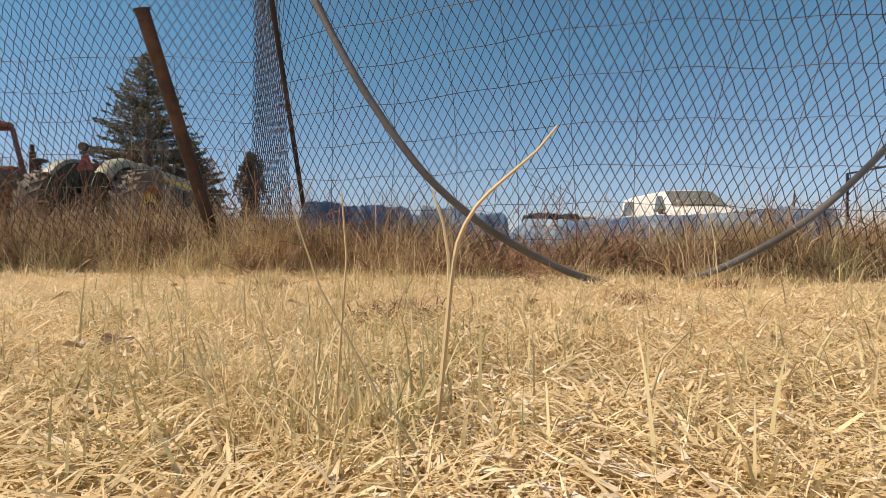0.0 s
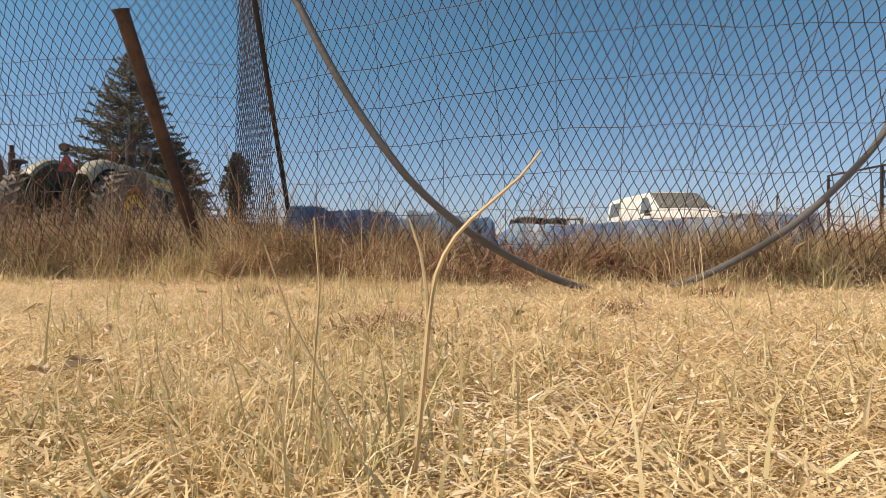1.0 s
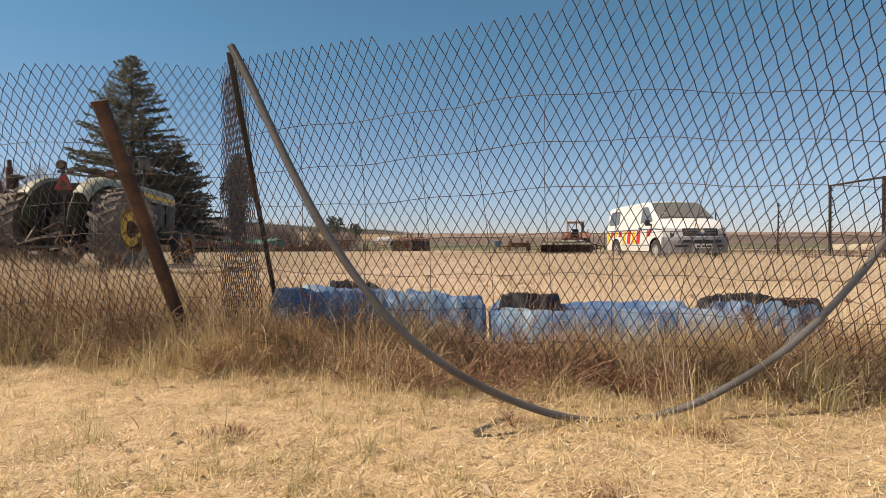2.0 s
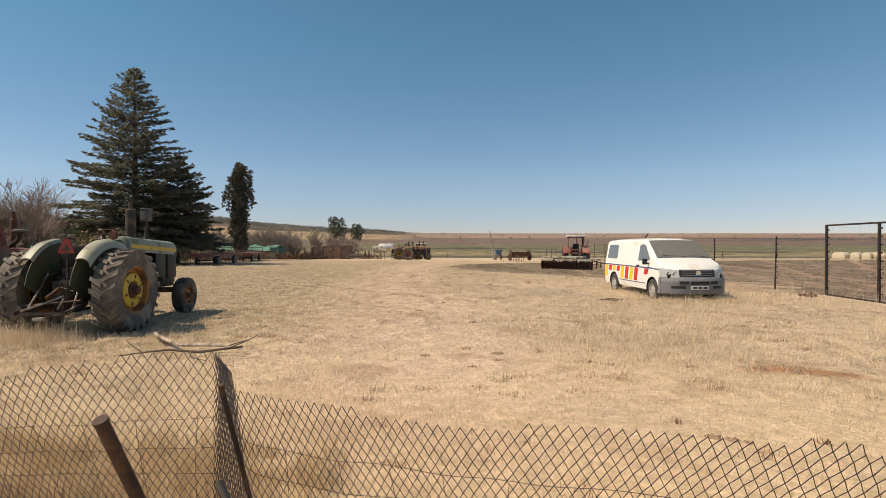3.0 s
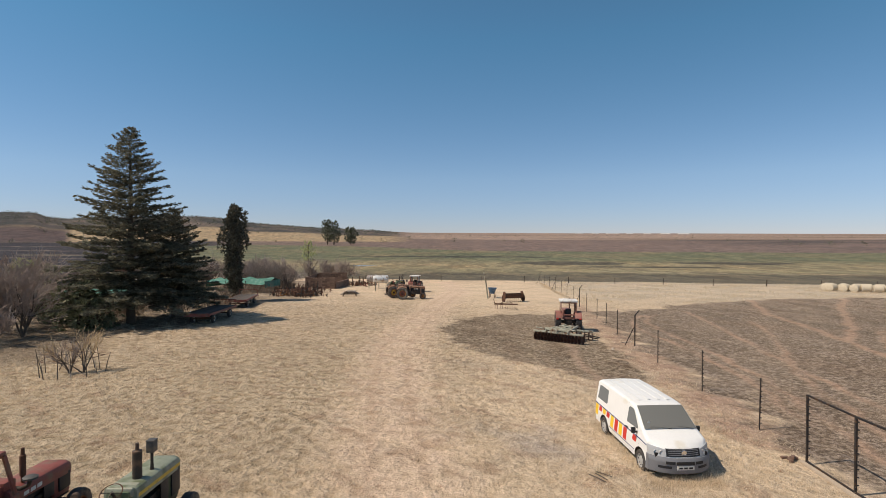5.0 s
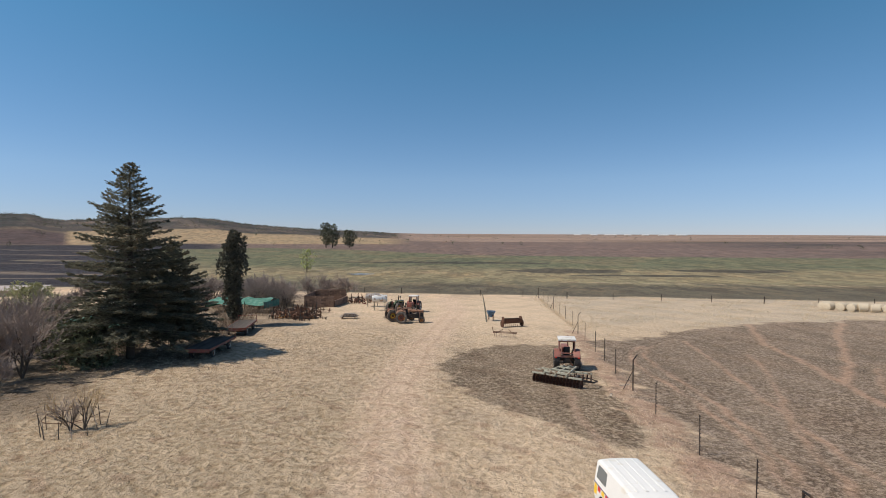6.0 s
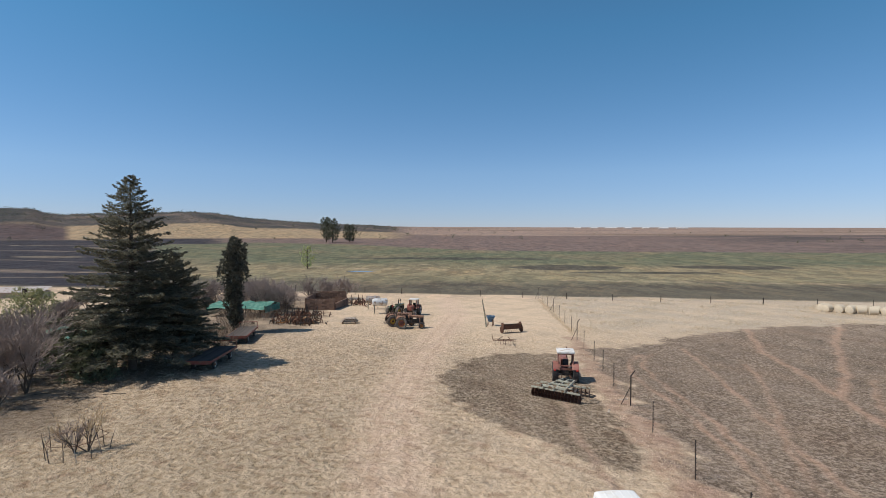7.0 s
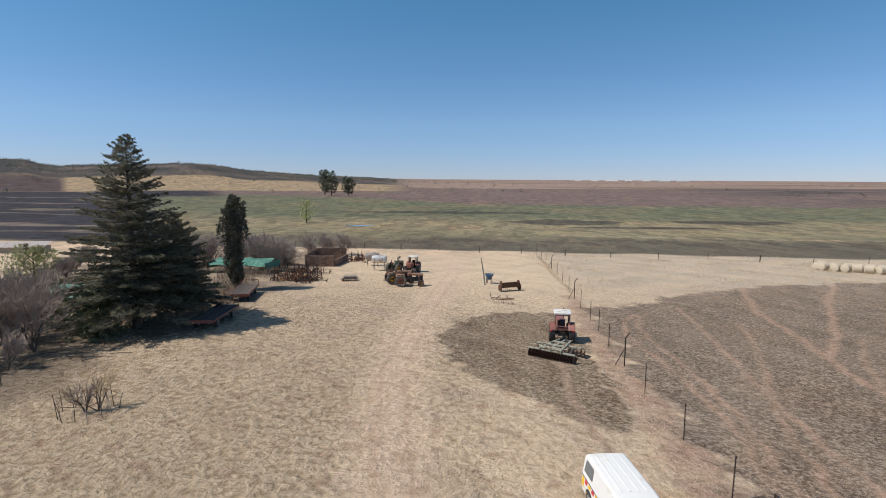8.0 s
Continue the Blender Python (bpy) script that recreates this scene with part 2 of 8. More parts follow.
M_BROWNPOLE = mat("rust_brown_steel_pole", (0.075, 0.045, 0.035), 0.7, 0.2, 0.3, 12, 0.35, (0.13, 0.07, 0.045), 0.5, 9)
M_HOSE = mat("grey_poly_pipe", (0.135, 0.125, 0.12), 0.5, 0, 0.2, 10, 0.15, (0.09, 0.08, 0.07), 0.4, 5)
M_BLUE = mat("sun_bleached_blue_sheet", (0.062, 0.15, 0.31), 0.5, 0, 0.3, 6, 0.3, (0.22, 0.35, 0.48), 0.50, 5)
M_DARKSHEET = mat("torn_black_sheet", (0.03, 0.03, 0.035), 0.7, 0, 0.3, 4, 0.3)
M_CHIP = leaf_mat("pale_chips", (0.58, 0.44, 0.28), (1.0, 0.90, 0.74), 0.6, 0.2)
M_STRAW = leaf_mat("dry_straw", (0.52, 0.375, 0.19), (1.0, 0.845, 0.565), 0.5, 0.35)
M_STRAWDARK = leaf_mat("brown_weed_stems", (0.30, 0.19, 0.11), (0.90, 0.71, 0.44), 0.7, 0.25)
M_WEEDTWIG = leaf_mat("red_brown_weed_twigs", (0.17, 0.085, 0.055), (0.48, 0.29, 0.19), 0.7, 0.1)
M_OLIVE = leaf_mat("olive_dry_blades", (0.36, 0.30, 0.13), (0.82, 0.71, 0.44), 0.5, 0.3)
M_FIELDGRASS = leaf_mat("dry_field_grass", (0.54, 0.42, 0.285), (0.90, 0.755, 0.565), 0.7, 0.3)
M_TUSSOCK = leaf_mat("tussock_grass", (0.48, 0.38, 0.25), (0.86, 0.725, 0.54), 0.7, 0.3)
M_CHARRED = leaf_mat("charred_grass", (0.07, 0.056, 0.047), (0.30, 0.23, 0.165), 0.85, 0.0)
M_DULLTANK = mat("dull_grey_tank_steel", (0.34, 0.32, 0.30), 0.55, 0.3, 0.2, 4, 0.1, (0.22, 0.13, 0.08), 0.4, 3)
M_RUSTPAINT = mat("rust_eaten_red_paint", (0.33, 0.185, 0.12), 0.75, 0, 0.3, 5, 0.3, (0.13, 0.07, 0.045), 0.4, 3)
M_ROD = mat("dusty_bare_steel_rod", (0.36, 0.31, 0.26), 0.55, 0.2, 0.2, 8, 0.1, (0.16, 0.09, 0.06), 0.35, 6)
M_AIRBOX = mat("dull_dark_tin", (0.085, 0.082, 0.078), 0.6, 0.2, 0.2, 6, 0.1, (0.16, 0.13, 0.10), 0.3, 4)
M_SPROUT = leaf_mat("green_sprouts", (0.10, 0.14, 0.05), (0.25, 0.30, 0.14), 0.6, 0.2)
M_NEEDLE = leaf_mat("blue_green_needles", (0.10, 0.096, 0.072), (0.30, 0.288, 0.205), 0.65, 0.4)
M_CYPRESS = leaf_mat("dark_poplar_leaves", (0.055, 0.056, 0.046), (0.21, 0.20, 0.15), 0.65, 0.15)
M_GUM = leaf_mat("gum_leaves", (0.06, 0.068, 0.042), (0.20, 0.20, 0.13), 0.6, 0.1)
M_SHRUB = leaf_mat("grey_green_shrub_leaves", (0.09, 0.105, 0.06), (0.30, 0.31, 0.19), 0.6, 0.25)
M_OLIVETREE = leaf_mat("olive_tree_leaves", (0.24, 0.25, 0.11), (0.48, 0.46, 0.25), 0.6, 0.35)
M_WILLOW = leaf_mat("spring_green_leaves", (0.34, 0.40, 0.14), (0.55, 0.56, 0.28), 0.6, 0.45)
M_BRUSH = leaf_mat("dry_brown_brush", (0.15, 0.105, 0.075), (0.34, 0.26, 0.19), 0.8, 0.15)
M_BARK = mat("grey_brown_bark", (0.11, 0.085, 0.065), 0.9, 0, 0.3, 6, 0.6)
M_TWIG = mat("grey_twigs", (0.31, 0.245, 0.21), 0.9, 0, 0.25, 6, 0.3)
M_DEADWOOD = mat("bleached_dead_wood", (0.48, 0.40, 0.32), 0.85, 0, 0.25, 9, 0.4, (0.15, 0.11, 0.08), 0.4, 6)
M_BRICK = mat("brown_brick", (0.18, 0.11, 0.08), 0.9, 0, 0.25, 5, 0.3, (0.30, 0.2, 0.14), 0.3, 3)
M_NET = mat("green_shade_net", (0.06, 0.185, 0.14), 0.85, 0, 0.3, 6, 0.2, (0.13, 0.27, 0.21), 0.45, 2)
M_TANK = mat("silver_tank_paint", (0.68, 0.68, 0.66), 0.4, 0.3, 0.1, 3, 0.05, (0.35, 0.24, 0.16), 0.35, 2)
M_BALE = mat("pale_hay", (0.54, 0.46, 0.345), 0.95, 0, 0.25, 6, 0.5)
M_SOIL = mat("dry_brown_clod", (0.26, 0.18, 0.115), 0.95, 0, 0.35, 12, 0.8)
M_DUSTRED = mat("dusty_red_plastic", (0.26, 0.03, 0.025), 0.5, 0, 0.2, 6, 0.05, (0.2, 0.1, 0.07), 0.3, 5)
# darker copy of the tractor green, with shade put into its colour
M_DARKGREEN = mat("shaded_dark_green_paint", (0.06, 0.075, 0.04), 0.6, 0, 0.25, 5, 0.15, (0.10, 0.065, 0.04), 0.4, 4)
# hood green with the glossy paint's pale sheen put into the base colour
M_HOODGREEN = mat("pale_sheen_hood_green", (0.25, 0.27, 0.20), 0.5, 0, 0.2, 4, 0.1, (0.14, 0.16, 0.09), 0.5, 3)
M_CONCRETE = mat("dusty_concrete", (0.42, 0.34, 0.26), 0.9, 0, 0.15, 5, 0.3)
M_WATER = glass_mat("pond_water", (0.10, 0.14, 0.18), 0.04)
M_LEAFLITTER = leaf_mat("dead_leaves", (0.30, 0.20, 0.12), (0.62, 0.50, 0.36), 0.7, 0.1)


# ---- mesh helpers ----
class Shape:
    """Collects vertices and faces of one part."""

    def __init__(self):
        self.v, self.f = [], []

    def add(self, verts, faces):
        o = len(self.v)
        self.v += [tuple(p) for p in verts]
        self.f += [tuple(i + o for i in q) for q in faces]
        return self

    def box(self, c, s, m=None):
        x, y, z = (k / 2 for k in s)
        pts = [Vector((sx * x, sy * y, sz * z)) for sx in (-1, 1) for sy in (-1, 1) for sz in (-1, 1)]
        m = Matrix.Translation(c) @ (m or Matrix())
        return self.add([m @ p for p in pts], [(0, 1, 3, 2), (4, 6, 7, 5), (0, 4, 5, 1), (2, 3, 7, 6), (0, 2, 6, 4), (1, 5, 7, 3)])

    def bar(self, a, b, w, h=None, up=(0, 0, 1)):
        """A rectangular bar from a to b."""
        a, b = Vector(a), Vector(b)
        d = (b - a).normalized()
        s = d.cross(Vector(up))
        if s.length < 1e-4:
            s = d.cross(Vector((1, 0, 0)))
        s.normalize()
        u = s.cross(d)
        h = h or w
        pts = [p + s * (i * w / 2) + u * (j * h / 2) for p in (a, b) for i, j in ((-1, -1), (1, -1), (1, 1), (-1, 1))]
        return self.add(pts, [(3, 2, 1, 0), (4, 5, 6, 7), (0, 1, 5, 4), (1, 2, 6, 5), (2, 3, 7, 6), (3, 0, 4, 7)])

    def tube(self, path, r, n=8, caps=True):
        """A round tube along a path; r a number or one radius a point."""
        path = [Vector(p) for p in path]
        rs = r if hasattr(r, "__len__") else [r] * len(path)
        rings, s = [], None
        for i, p in enumerate(path):
            d = (path[min(i + 1, len(path) - 1)] - path[max(i - 1, 0)]).normalized()
            if s is None:
                s = d.cross(Vector((0, 0, 1)))
                if s.length < 1e-3:
                    s = d.cross(Vector((1, 0, 0)))
            s = (s - d * s.dot(d)).normalized()
            u = d.cross(s)
            rings.append([p + (s * math.cos(2 * math.pi * k / n) + u * math.sin(2 * math.pi * k / n)) * rs[i] for k in range(n)])
        verts = [q for ring in rings for q in ring]
        faces = [(i * n + k, i * n + (k + 1) % n, (i + 1) * n + (k + 1) % n, (i + 1) * n + k) for i in range(len(path) - 1) for k in range(n)]
        if caps:
            faces += [tuple(range(n))[::-1], tuple((len(path) - 1) * n + k for k in range(n))]
        return self.add(verts, faces)

    def lathe(self, prof, c=(0, 0, 0), axis="x", n=32, closed=False, caps=True):
        """Turns a profile of (along, radius) about an axis through c."""
        c = Vector(c)
        verts = []
        for a, r in prof:
            for k in range(n):
                t = 2 * math.pi * k / n
                p, q = r * math.cos(t), r * math.sin(t)
                verts.append(c + Vector({"x": (a, p, q), "y": (p, a, q), "z": (p, q, a)}[axis]))
        m = len(prof)
        faces = [(i * n + k, i * n + (k + 1) % n, ((i + 1) % m) * n + (k + 1) % n, ((i + 1) % m) * n + k) for i in range(m if closed else m - 1) for k in range(n)]
        if not closed and caps:
            if prof[0][1] > 1e-4:
                faces.append(tuple(range(n))[::-1])
            if prof[-1][1] > 1e-4:
                faces.append(tuple((m - 1) * n + k for k in range(n)))
        return self.add(verts, faces)

    def slab(self, outline, axis, lo, hi):
        """A flat outline (pairs) pushed from lo to hi along an axis."""
        n = len(outline)
        put = {"x": lambda a, p, q: (a, p, q), "y": lambda a, p, q: (p, a, q), "z": lambda a, p, q: (p, q, a)}[axis]
        verts = [put(lo, *p) for p in outline] + [put(hi, *p) for p in outline]
        return self.add(verts, [tuple(range(n))[::-1], tuple(range(n, 2 * n))] + [(i, (i + 1) % n, n + (i + 1) % n, n + i) for i in range(n)])

    def grid(self, rows):
        n = len(rows[0])
        return self.add([p for r in rows for p in r], [(i * n + k, i * n + k + 1, (i + 1) * n + k + 1, (i + 1) * n + k) for i in range(len(rows) - 1) for k in range(n - 1)])


def mesh_of(name, shape, material, bevel=0.0, smooth=True, thick=0.0):
    me = bpy.data.meshes.new(name)
    bm = bmesh.new()
    vs = [bm.verts.new(p) for p in shape.v]
    for f in shape.f:
        if len(set(f)) > 2:
            try:
                bm.faces.new([vs[i] for i in f])
            except ValueError:
                pass
    bmesh.ops.remove_doubles(bm, verts=bm.verts, dist=1e-5)
    bmesh.ops.recalc_face_normals(bm, faces=bm.faces)
    if thick:
        bmesh.ops.solidify(bm, geom=bm.faces[:], thickness=thick)
    if bevel:
        edges = [e for e in bm.edges if len(e.link_faces) == 2 and e.calc_face_angle() > 0.6]
        bmesh.ops.bevel(bm, geom=edges, offset=bevel, segments=2, affect="EDGES", profile=0.6, clamp_overlap=True)
    for f in bm.faces:
        f.smooth = smooth
    for e in bm.edges:
        if len(e.link_faces) == 2 and e.calc_face_angle() > 0.7:
            e.smooth = False
    bm.to_mesh(me)
    bm.free()
    me.materials.append(material)
    return me


def part(name, shape, material, parent, label="", bevel=0.0, smooth=True, thick=0.0, at=None):
    ob = new(name, mesh_of(name, shape, material, bevel, smooth, thick))
    ob.parent = parent
    if at:
        ob.matrix_basis = at
    return tagged(ob, label)


def again(ob, parent, at):
    """The same part once more, sharing its mesh, with its sub-parts."""
    o = copy_thing(ob, at)
    o.parent = parent
    return o


def thing(name, m, label, category, group="", kind=""):
    e = new(name)
    e.matrix_basis = m
    e.empty_display_size = 0.2
    return tagged(e, label, category, group, kind)


def solid(name, shape, material, label, category, m=None, bevel=0.0, smooth=True, thick=0.0, group="", kind=""):
    ob = new(name, mesh_of(name, shape, material, bevel, smooth, thick))
    if m:
        ob.matrix_basis = m
    return tagged(ob, label, category, group, kind)


def raw_mesh(name, verts, faces, material, smooth=False):
    """Large numpy meshes: verts (n,3), faces (m,k) all of one size k."""
    me = bpy.data.meshes.new(name)
    verts, faces = np.asarray(verts, dtype=np.float32), np.asarray(faces, dtype=np.int32)
    k = faces.shape[1]
    me.vertices.add(len(verts))
    me.vertices.foreach_set("co", verts.ravel())
    me.loops.add(faces.size)
    me.loops.foreach_set("vertex_index", faces.ravel())
    me.polygons.add(len(faces))
    me.polygons.foreach_set("loop_start", np.arange(0, faces.size, k, dtype=np.int32))
    me.polygons.foreach_set("loop_total", np.full(len(faces), k, dtype=np.int32))
    me.polygons.foreach_set("use_smooth", np.full(len(faces), smooth))
    me.update(calc_edges=True)
    me.validate()
    me.materials.append(material)
    return me


# ---- ground ----
def smooth01(a, b, x):
    t = np.clip((x - a) / (b - a), 0, 1)
    return t * t * (3 - 2 * t)


PROFILE_Y = [-4000, 18, 37, 69, 82, 107, 200, 300, 650, 1000, 1700, 2600, 4200, 6000]
PROFILE_Z = [0, 0, -0.17, -0.45, -0.80, -1.40, -2.3, -1.0, 5.0, 12.0, 28.0, 50.0, 87.0, 100.0]


def ridge(x, y):
    """The low hills that close the valley on one side."""
    a = np.arctan2(x, np.maximum(y, 1.0))
    r = np.hypot(x, y)
    crest = np.interp(np.degrees(a), [-80, -50, -43.1, -42, -41.3, -40.5, -39.4, -36.9, -32, -30, -28.3, -26.5, -23.9, -20, -16.6, -11.2, -5, 10], [58, 58, 58, 58.5, 56.5, 48.5, 45, 48.5, 52, 55, 54.5, 51, 40, 32, 26, 20, 5, 0])
    crest = crest + np.where(crest > 8, 0.5 * np.sin(np.degrees(a) * 3.9) + 0.5 * np.sin(np.degrees(a) * 9.7 + 1), 0)
    return crest * smooth01(700, 1500, r) * (1 - 0.5 * smooth01(2200, 4000, r))


def ground_z(x, y):
    x, y = np.asarray(x, float), np.asarray(y, float)
    z = np.interp(y, PROFILE_Y, PROFILE_Z)
    z = z + np.where(y > 100, ridge(x, y), 0)
    z = z + 0.012 * np.sin(x * 2.1 + 1.0) * np.sin(y * 1.7) * smooth01(1.0, 4.0, np.hypot(x, y))
    return z


def gz(x, y):
    return float(ground_z(x, y))


def wobble(x, y, s, seed=0.0):
    """Cheap smooth noise in -1..1."""
    return (np.sin(x / s * 1.7 + 2.3 * np.sin(y / s * 0.9 + seed) + seed) + np.sin(y / s * 2.1 + 1.9 * np.sin(x / s * 1.3 - seed) + 2 * seed) + np.sin((x + y) / s * 3.1 + seed * 3) * 0.6) / 2.6


def inside(x, y, poly, soft):
    """1 inside a polygon, fading to 0 outside over soft metres."""
    d = np.full(np.shape(x), 1e9)
    ins = np.zeros(np.shape(x), bool)
    n = len(poly)
    for i in range(n):
        (x0, y0), (x1, y1) = poly[i], poly[(i + 1) % n]
        ex, ey = x1 - x0, y1 - y0
        t = np.clip(((x - x0) * ex + (y - y0) * ey) / (ex * ex + ey * ey), 0, 1)
        d = np.minimum(d, np.hypot(x - x0 - t * ex, y - y0 - t * ey))
        cross = ((y0 > y) != (y1 > y)) & (x < ex * (y - y0) / (ey if abs(ey) > 1e-9 else 1e-9) + x0)
        ins ^= cross
    d = np.where(ins, d, -d)
    return smooth01(-soft, soft, d)


def along(x, y, pts, width, soft):
    """1 on a band along a polyline."""
    d = np.full(np.shape(x), 1e9)
    for (x0, y0), (x1, y1) in zip(pts, pts[1:]):
        ex, ey = x1 - x0, y1 - y0
        t = np.clip(((x - x0) * ex + (y - y0) * ey) / (ex * ex + ey * ey), 0, 1)
        d = np.minimum(d, np.hypot(x - x0 - t * ex, y - y0 - t * ey))
    return 1 - smooth01(width - soft, width + soft, d)


BURN_PATCH = [(8.4, 24.6), (7.2, 25.6), (4.4, 28.3), (1.3, 32.2), (-1.1, 36.7), (-2.3, 41.5), (-1.3, 47.5), (1.9, 51.2), (5.4, 52.7), (8.9, 52.0), (9.6, 44), (9.5, 36), (9.5, 27)]
BURN_FIELD = [(11.6, 8), (11.7, 20), (12.2, 40), (12.9, 55.5), (16.9, 55.7), (21.8, 59.1), (27.9, 64.7), (33.2, 67.1), (36.5, 69.4), (45, 72.6), (58.6, 76), (106, 88), (140, 60), (90, 0), (40, -10)]


FOOT_PATHS = [
    [(40, 78), (37.8, 72), (32.2, 58.4), (30.5, 54), (29.6, 47.1), (28.5, 42.5), (27.6, 38.7), (26.8, 35.5), (26.3, 31.3), (26, 24)],
    [(52, 75), (49.4, 70.6), (42.1, 60.7), (37.8, 53.3), (32.1, 44.5), (28.8, 40.2), (27.6, 39)],
]
WHEEL_MARKS = [
    [(19, 53), (17.3, 51.3), (16, 47.1), (15.8, 43.3), (15.8, 37.2), (15.8, 32.6), (15.3, 26.6), (14.5, 22.9), (13.4, 16)],
    [(17.6, 52.4), (15.8, 50.4), (14.6, 47), (14.2, 43.5), (14.4, 39.2), (14.7, 32.5), (14.4, 26.6), (13.2, 20)],
    [(26, 49), (24.7, 43.9), (21.5, 36.3), (18.2, 29.1), (16.4, 23.6), (15, 18)],
    [(23, 56), (22.5, 52.1), (21.2, 43.7), (19.8, 36.2), (18.8, 30.8), (18, 24.8), (17, 17)],
    [(34, 44), (30, 38), (25.5, 30), (22, 22)],
    [(44, 52), (40, 44), (35, 34), (31, 26)],
    [(20, 60), (13.6, 59)],
]


def field_tracks(x, y):
    """Bare wheel marks and foot paths over the burnt field."""
    k = np.zeros(np.shape(x))
    wx, wy = x + 0.22 * wobble(x, y, 1.6), y + 0.25 * wobble(x, y, 1.9, 4)
    for n, path in enumerate(WHEEL_MARKS):
        k = np.maximum(k, along(wx, wy, path, 0.20, 0.26) * np.clip(0.68 + 0.4 * wobble(x, y, 2.6, n), 0.2, 1))
    for path in FOOT_PATHS:
        k = np.maximum(k, along(wx, wy, path, 0.34, 0.38) * (0.80 + 0.15 * wobble(x, y, 1.2, 3)))
    return k


def patch_track(x, y):
    return along(x + 0.15 * wobble(x, y, 1.2), y, [(7.1, 36.5), (6.5, 30), (6.7, 25.7), (7.2, 22), (7.8, 19)], 0.26, 0.25)


def burnt_patch(x, y):
    k = inside(x + 0.5 * wobble(x, y, 1.1), y + 0.6 * wobble(x, y, 1.6, 2), BURN_PATCH, 1.4)
    return smooth01(0.28, 0.72, k + 0.22 * wobble(x, y, 0.6, 7) + 0.16 * wobble(x, y * 0.6, 1.7, 1))


def burnt_field(x, y):
    """Ragged edge: fire crept unevenly into the standing grass."""
    k = inside(x + 1.0 * wobble(x, y, 2.5), y + 1.5 * wobble(x, y, 3.5, 2), BURN_FIELD, 2.6)
    return smooth01(0.30, 0.70, k + 0.26 * wobble(x, y, 0.8, 7) + 0.2 * wobble(x, y * 0.6, 2.3, 1))


STRIPS = [
    ([(-640, 500), (-280, 482)], 5.0),
    ([(-500, 386), (-215, 372)], 3.5),
    ([(-330, 266), (-150, 256)], 2.2),
    ([(-270, 202), (-105, 190)], 5.5),
    ([(-200, 162), (-90, 156)], 1.4),
]


def cover(x, y):
    """Land cover colours over the sheet."""
    def blend(c, col, k):
        k = np.asarray(k)[..., None]
        return c * (1 - k) + np.array(col) * k

    straw = (0.70, 0.535, 0.36)
    c = np.ones(np.shape(x) + (3,)) * np.array(straw)
    c = blend(c, (0.55, 0.43, 0.30), np.clip(wobble(x, y, 3.1, 1.0), 0, 1) * 0.7)
    c = blend(c, (0.56, 0.44, 0.31), np.clip(wobble(x, y, 1.3, 4.0), 0, 1) * 0.6)
    c = blend(c, (0.66, 0.485, 0.305), 1 - smooth01(1.6, 4.2, np.hypot(x, y + 0.4)))
    c = blend(c, (0.63, 0.49, 0.325), smooth01(-2.5, -9.0, x) * (1 - smooth01(24, 44, y)) * smooth01(6, 10, y) * 0.75)
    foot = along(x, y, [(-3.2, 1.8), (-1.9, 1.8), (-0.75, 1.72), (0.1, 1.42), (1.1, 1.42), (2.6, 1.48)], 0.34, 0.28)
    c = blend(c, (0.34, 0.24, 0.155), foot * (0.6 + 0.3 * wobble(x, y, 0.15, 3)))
    # bare wheel track and trodden soil
    track = along(x, y, [(-0.4, 5), (-2.0, 14), (-3.8, 24), (-5.1, 34), (-4.8, 50), (-3.4, 66), (-2.2, 82), (-5.0, 108)], 2.1, 1.5)
    c = blend(c, (0.665, 0.485, 0.35), track * (0.55 + 0.3 * wobble(x, y, 0.8, 2)))
    for s in (-0.85, 0.85):
        rut = along(x + s, y, [(-2.0, 14), (-3.8, 24), (-5.1, 34), (-4.8, 50), (-3.4, 66), (-2.2, 82)], 0.16, 0.2)
        c = blend(c, (0.50, 0.35, 0.235), rut * 0.55)
    bare = smooth01(0.42, 0.75, wobble(x * 0.9 + 3, y, 0.9, 6.0) + 0.25 * wobble(x, y, 0.27, 2.0)) * smooth01(2.5, 4.5, y) * (1 - smooth01(30, 55, y))
    c = blend(c, (0.47, 0.325, 0.215), bare * 0.65)
    red = inside(x + 0.3 * wobble(x, y, 0.5), y, [(3.45, 6.55), (4.6, 6.12), (5.0, 6.05), (5.1, 6.3), (4.2, 6.8)], 0.25)
    c = blend(c, (0.40, 0.18, 0.085), red * (0.85 + 0.15 * wobble(x, y, 0.12, 3)))
    # red soil by the fence
    strip = inside(x + 0.5 * wobble(x, y, 1.7), y + 0.5 * wobble(x, y, 2.1, 3), [(9.4, 17), (11.8, 17), (12.2, 40), (13.2, 62), (11.7, 62), (10.0, 42), (9.5, 27)], 0.5)
    c = blend(c, (0.46, 0.305, 0.215), strip * np.clip(0.72 + 0.25 * wobble(x, y, 1.1, 8), 0, 1))
    # burnt ground
    ash = (0.385, 0.305, 0.215)
    burn = burnt_patch(x, y)
    c = blend(c, ash, burn * (0.80 + 0.2 * wobble(x, y, 0.9, 5)))
    c = blend(c, (0.30, 0.21, 0.14), burn * np.clip(wobble(x * 0.6 + y * 0.25, y * 0.2 - x * 0.3, 0.7, 2), 0, 1) * 0.7)
    field = burnt_field(x, y)
    c = blend(c, (0.40, 0.315, 0.235), field * (0.86 + 0.14 * wobble(x, y, 1.3, 5)))
    c = blend(c, (0.22, 0.18, 0.135), field * np.clip(wobble(x + 0.05 * y, y * 0.14, 1.5, 2) + 0.1, 0, 1) * 0.35)
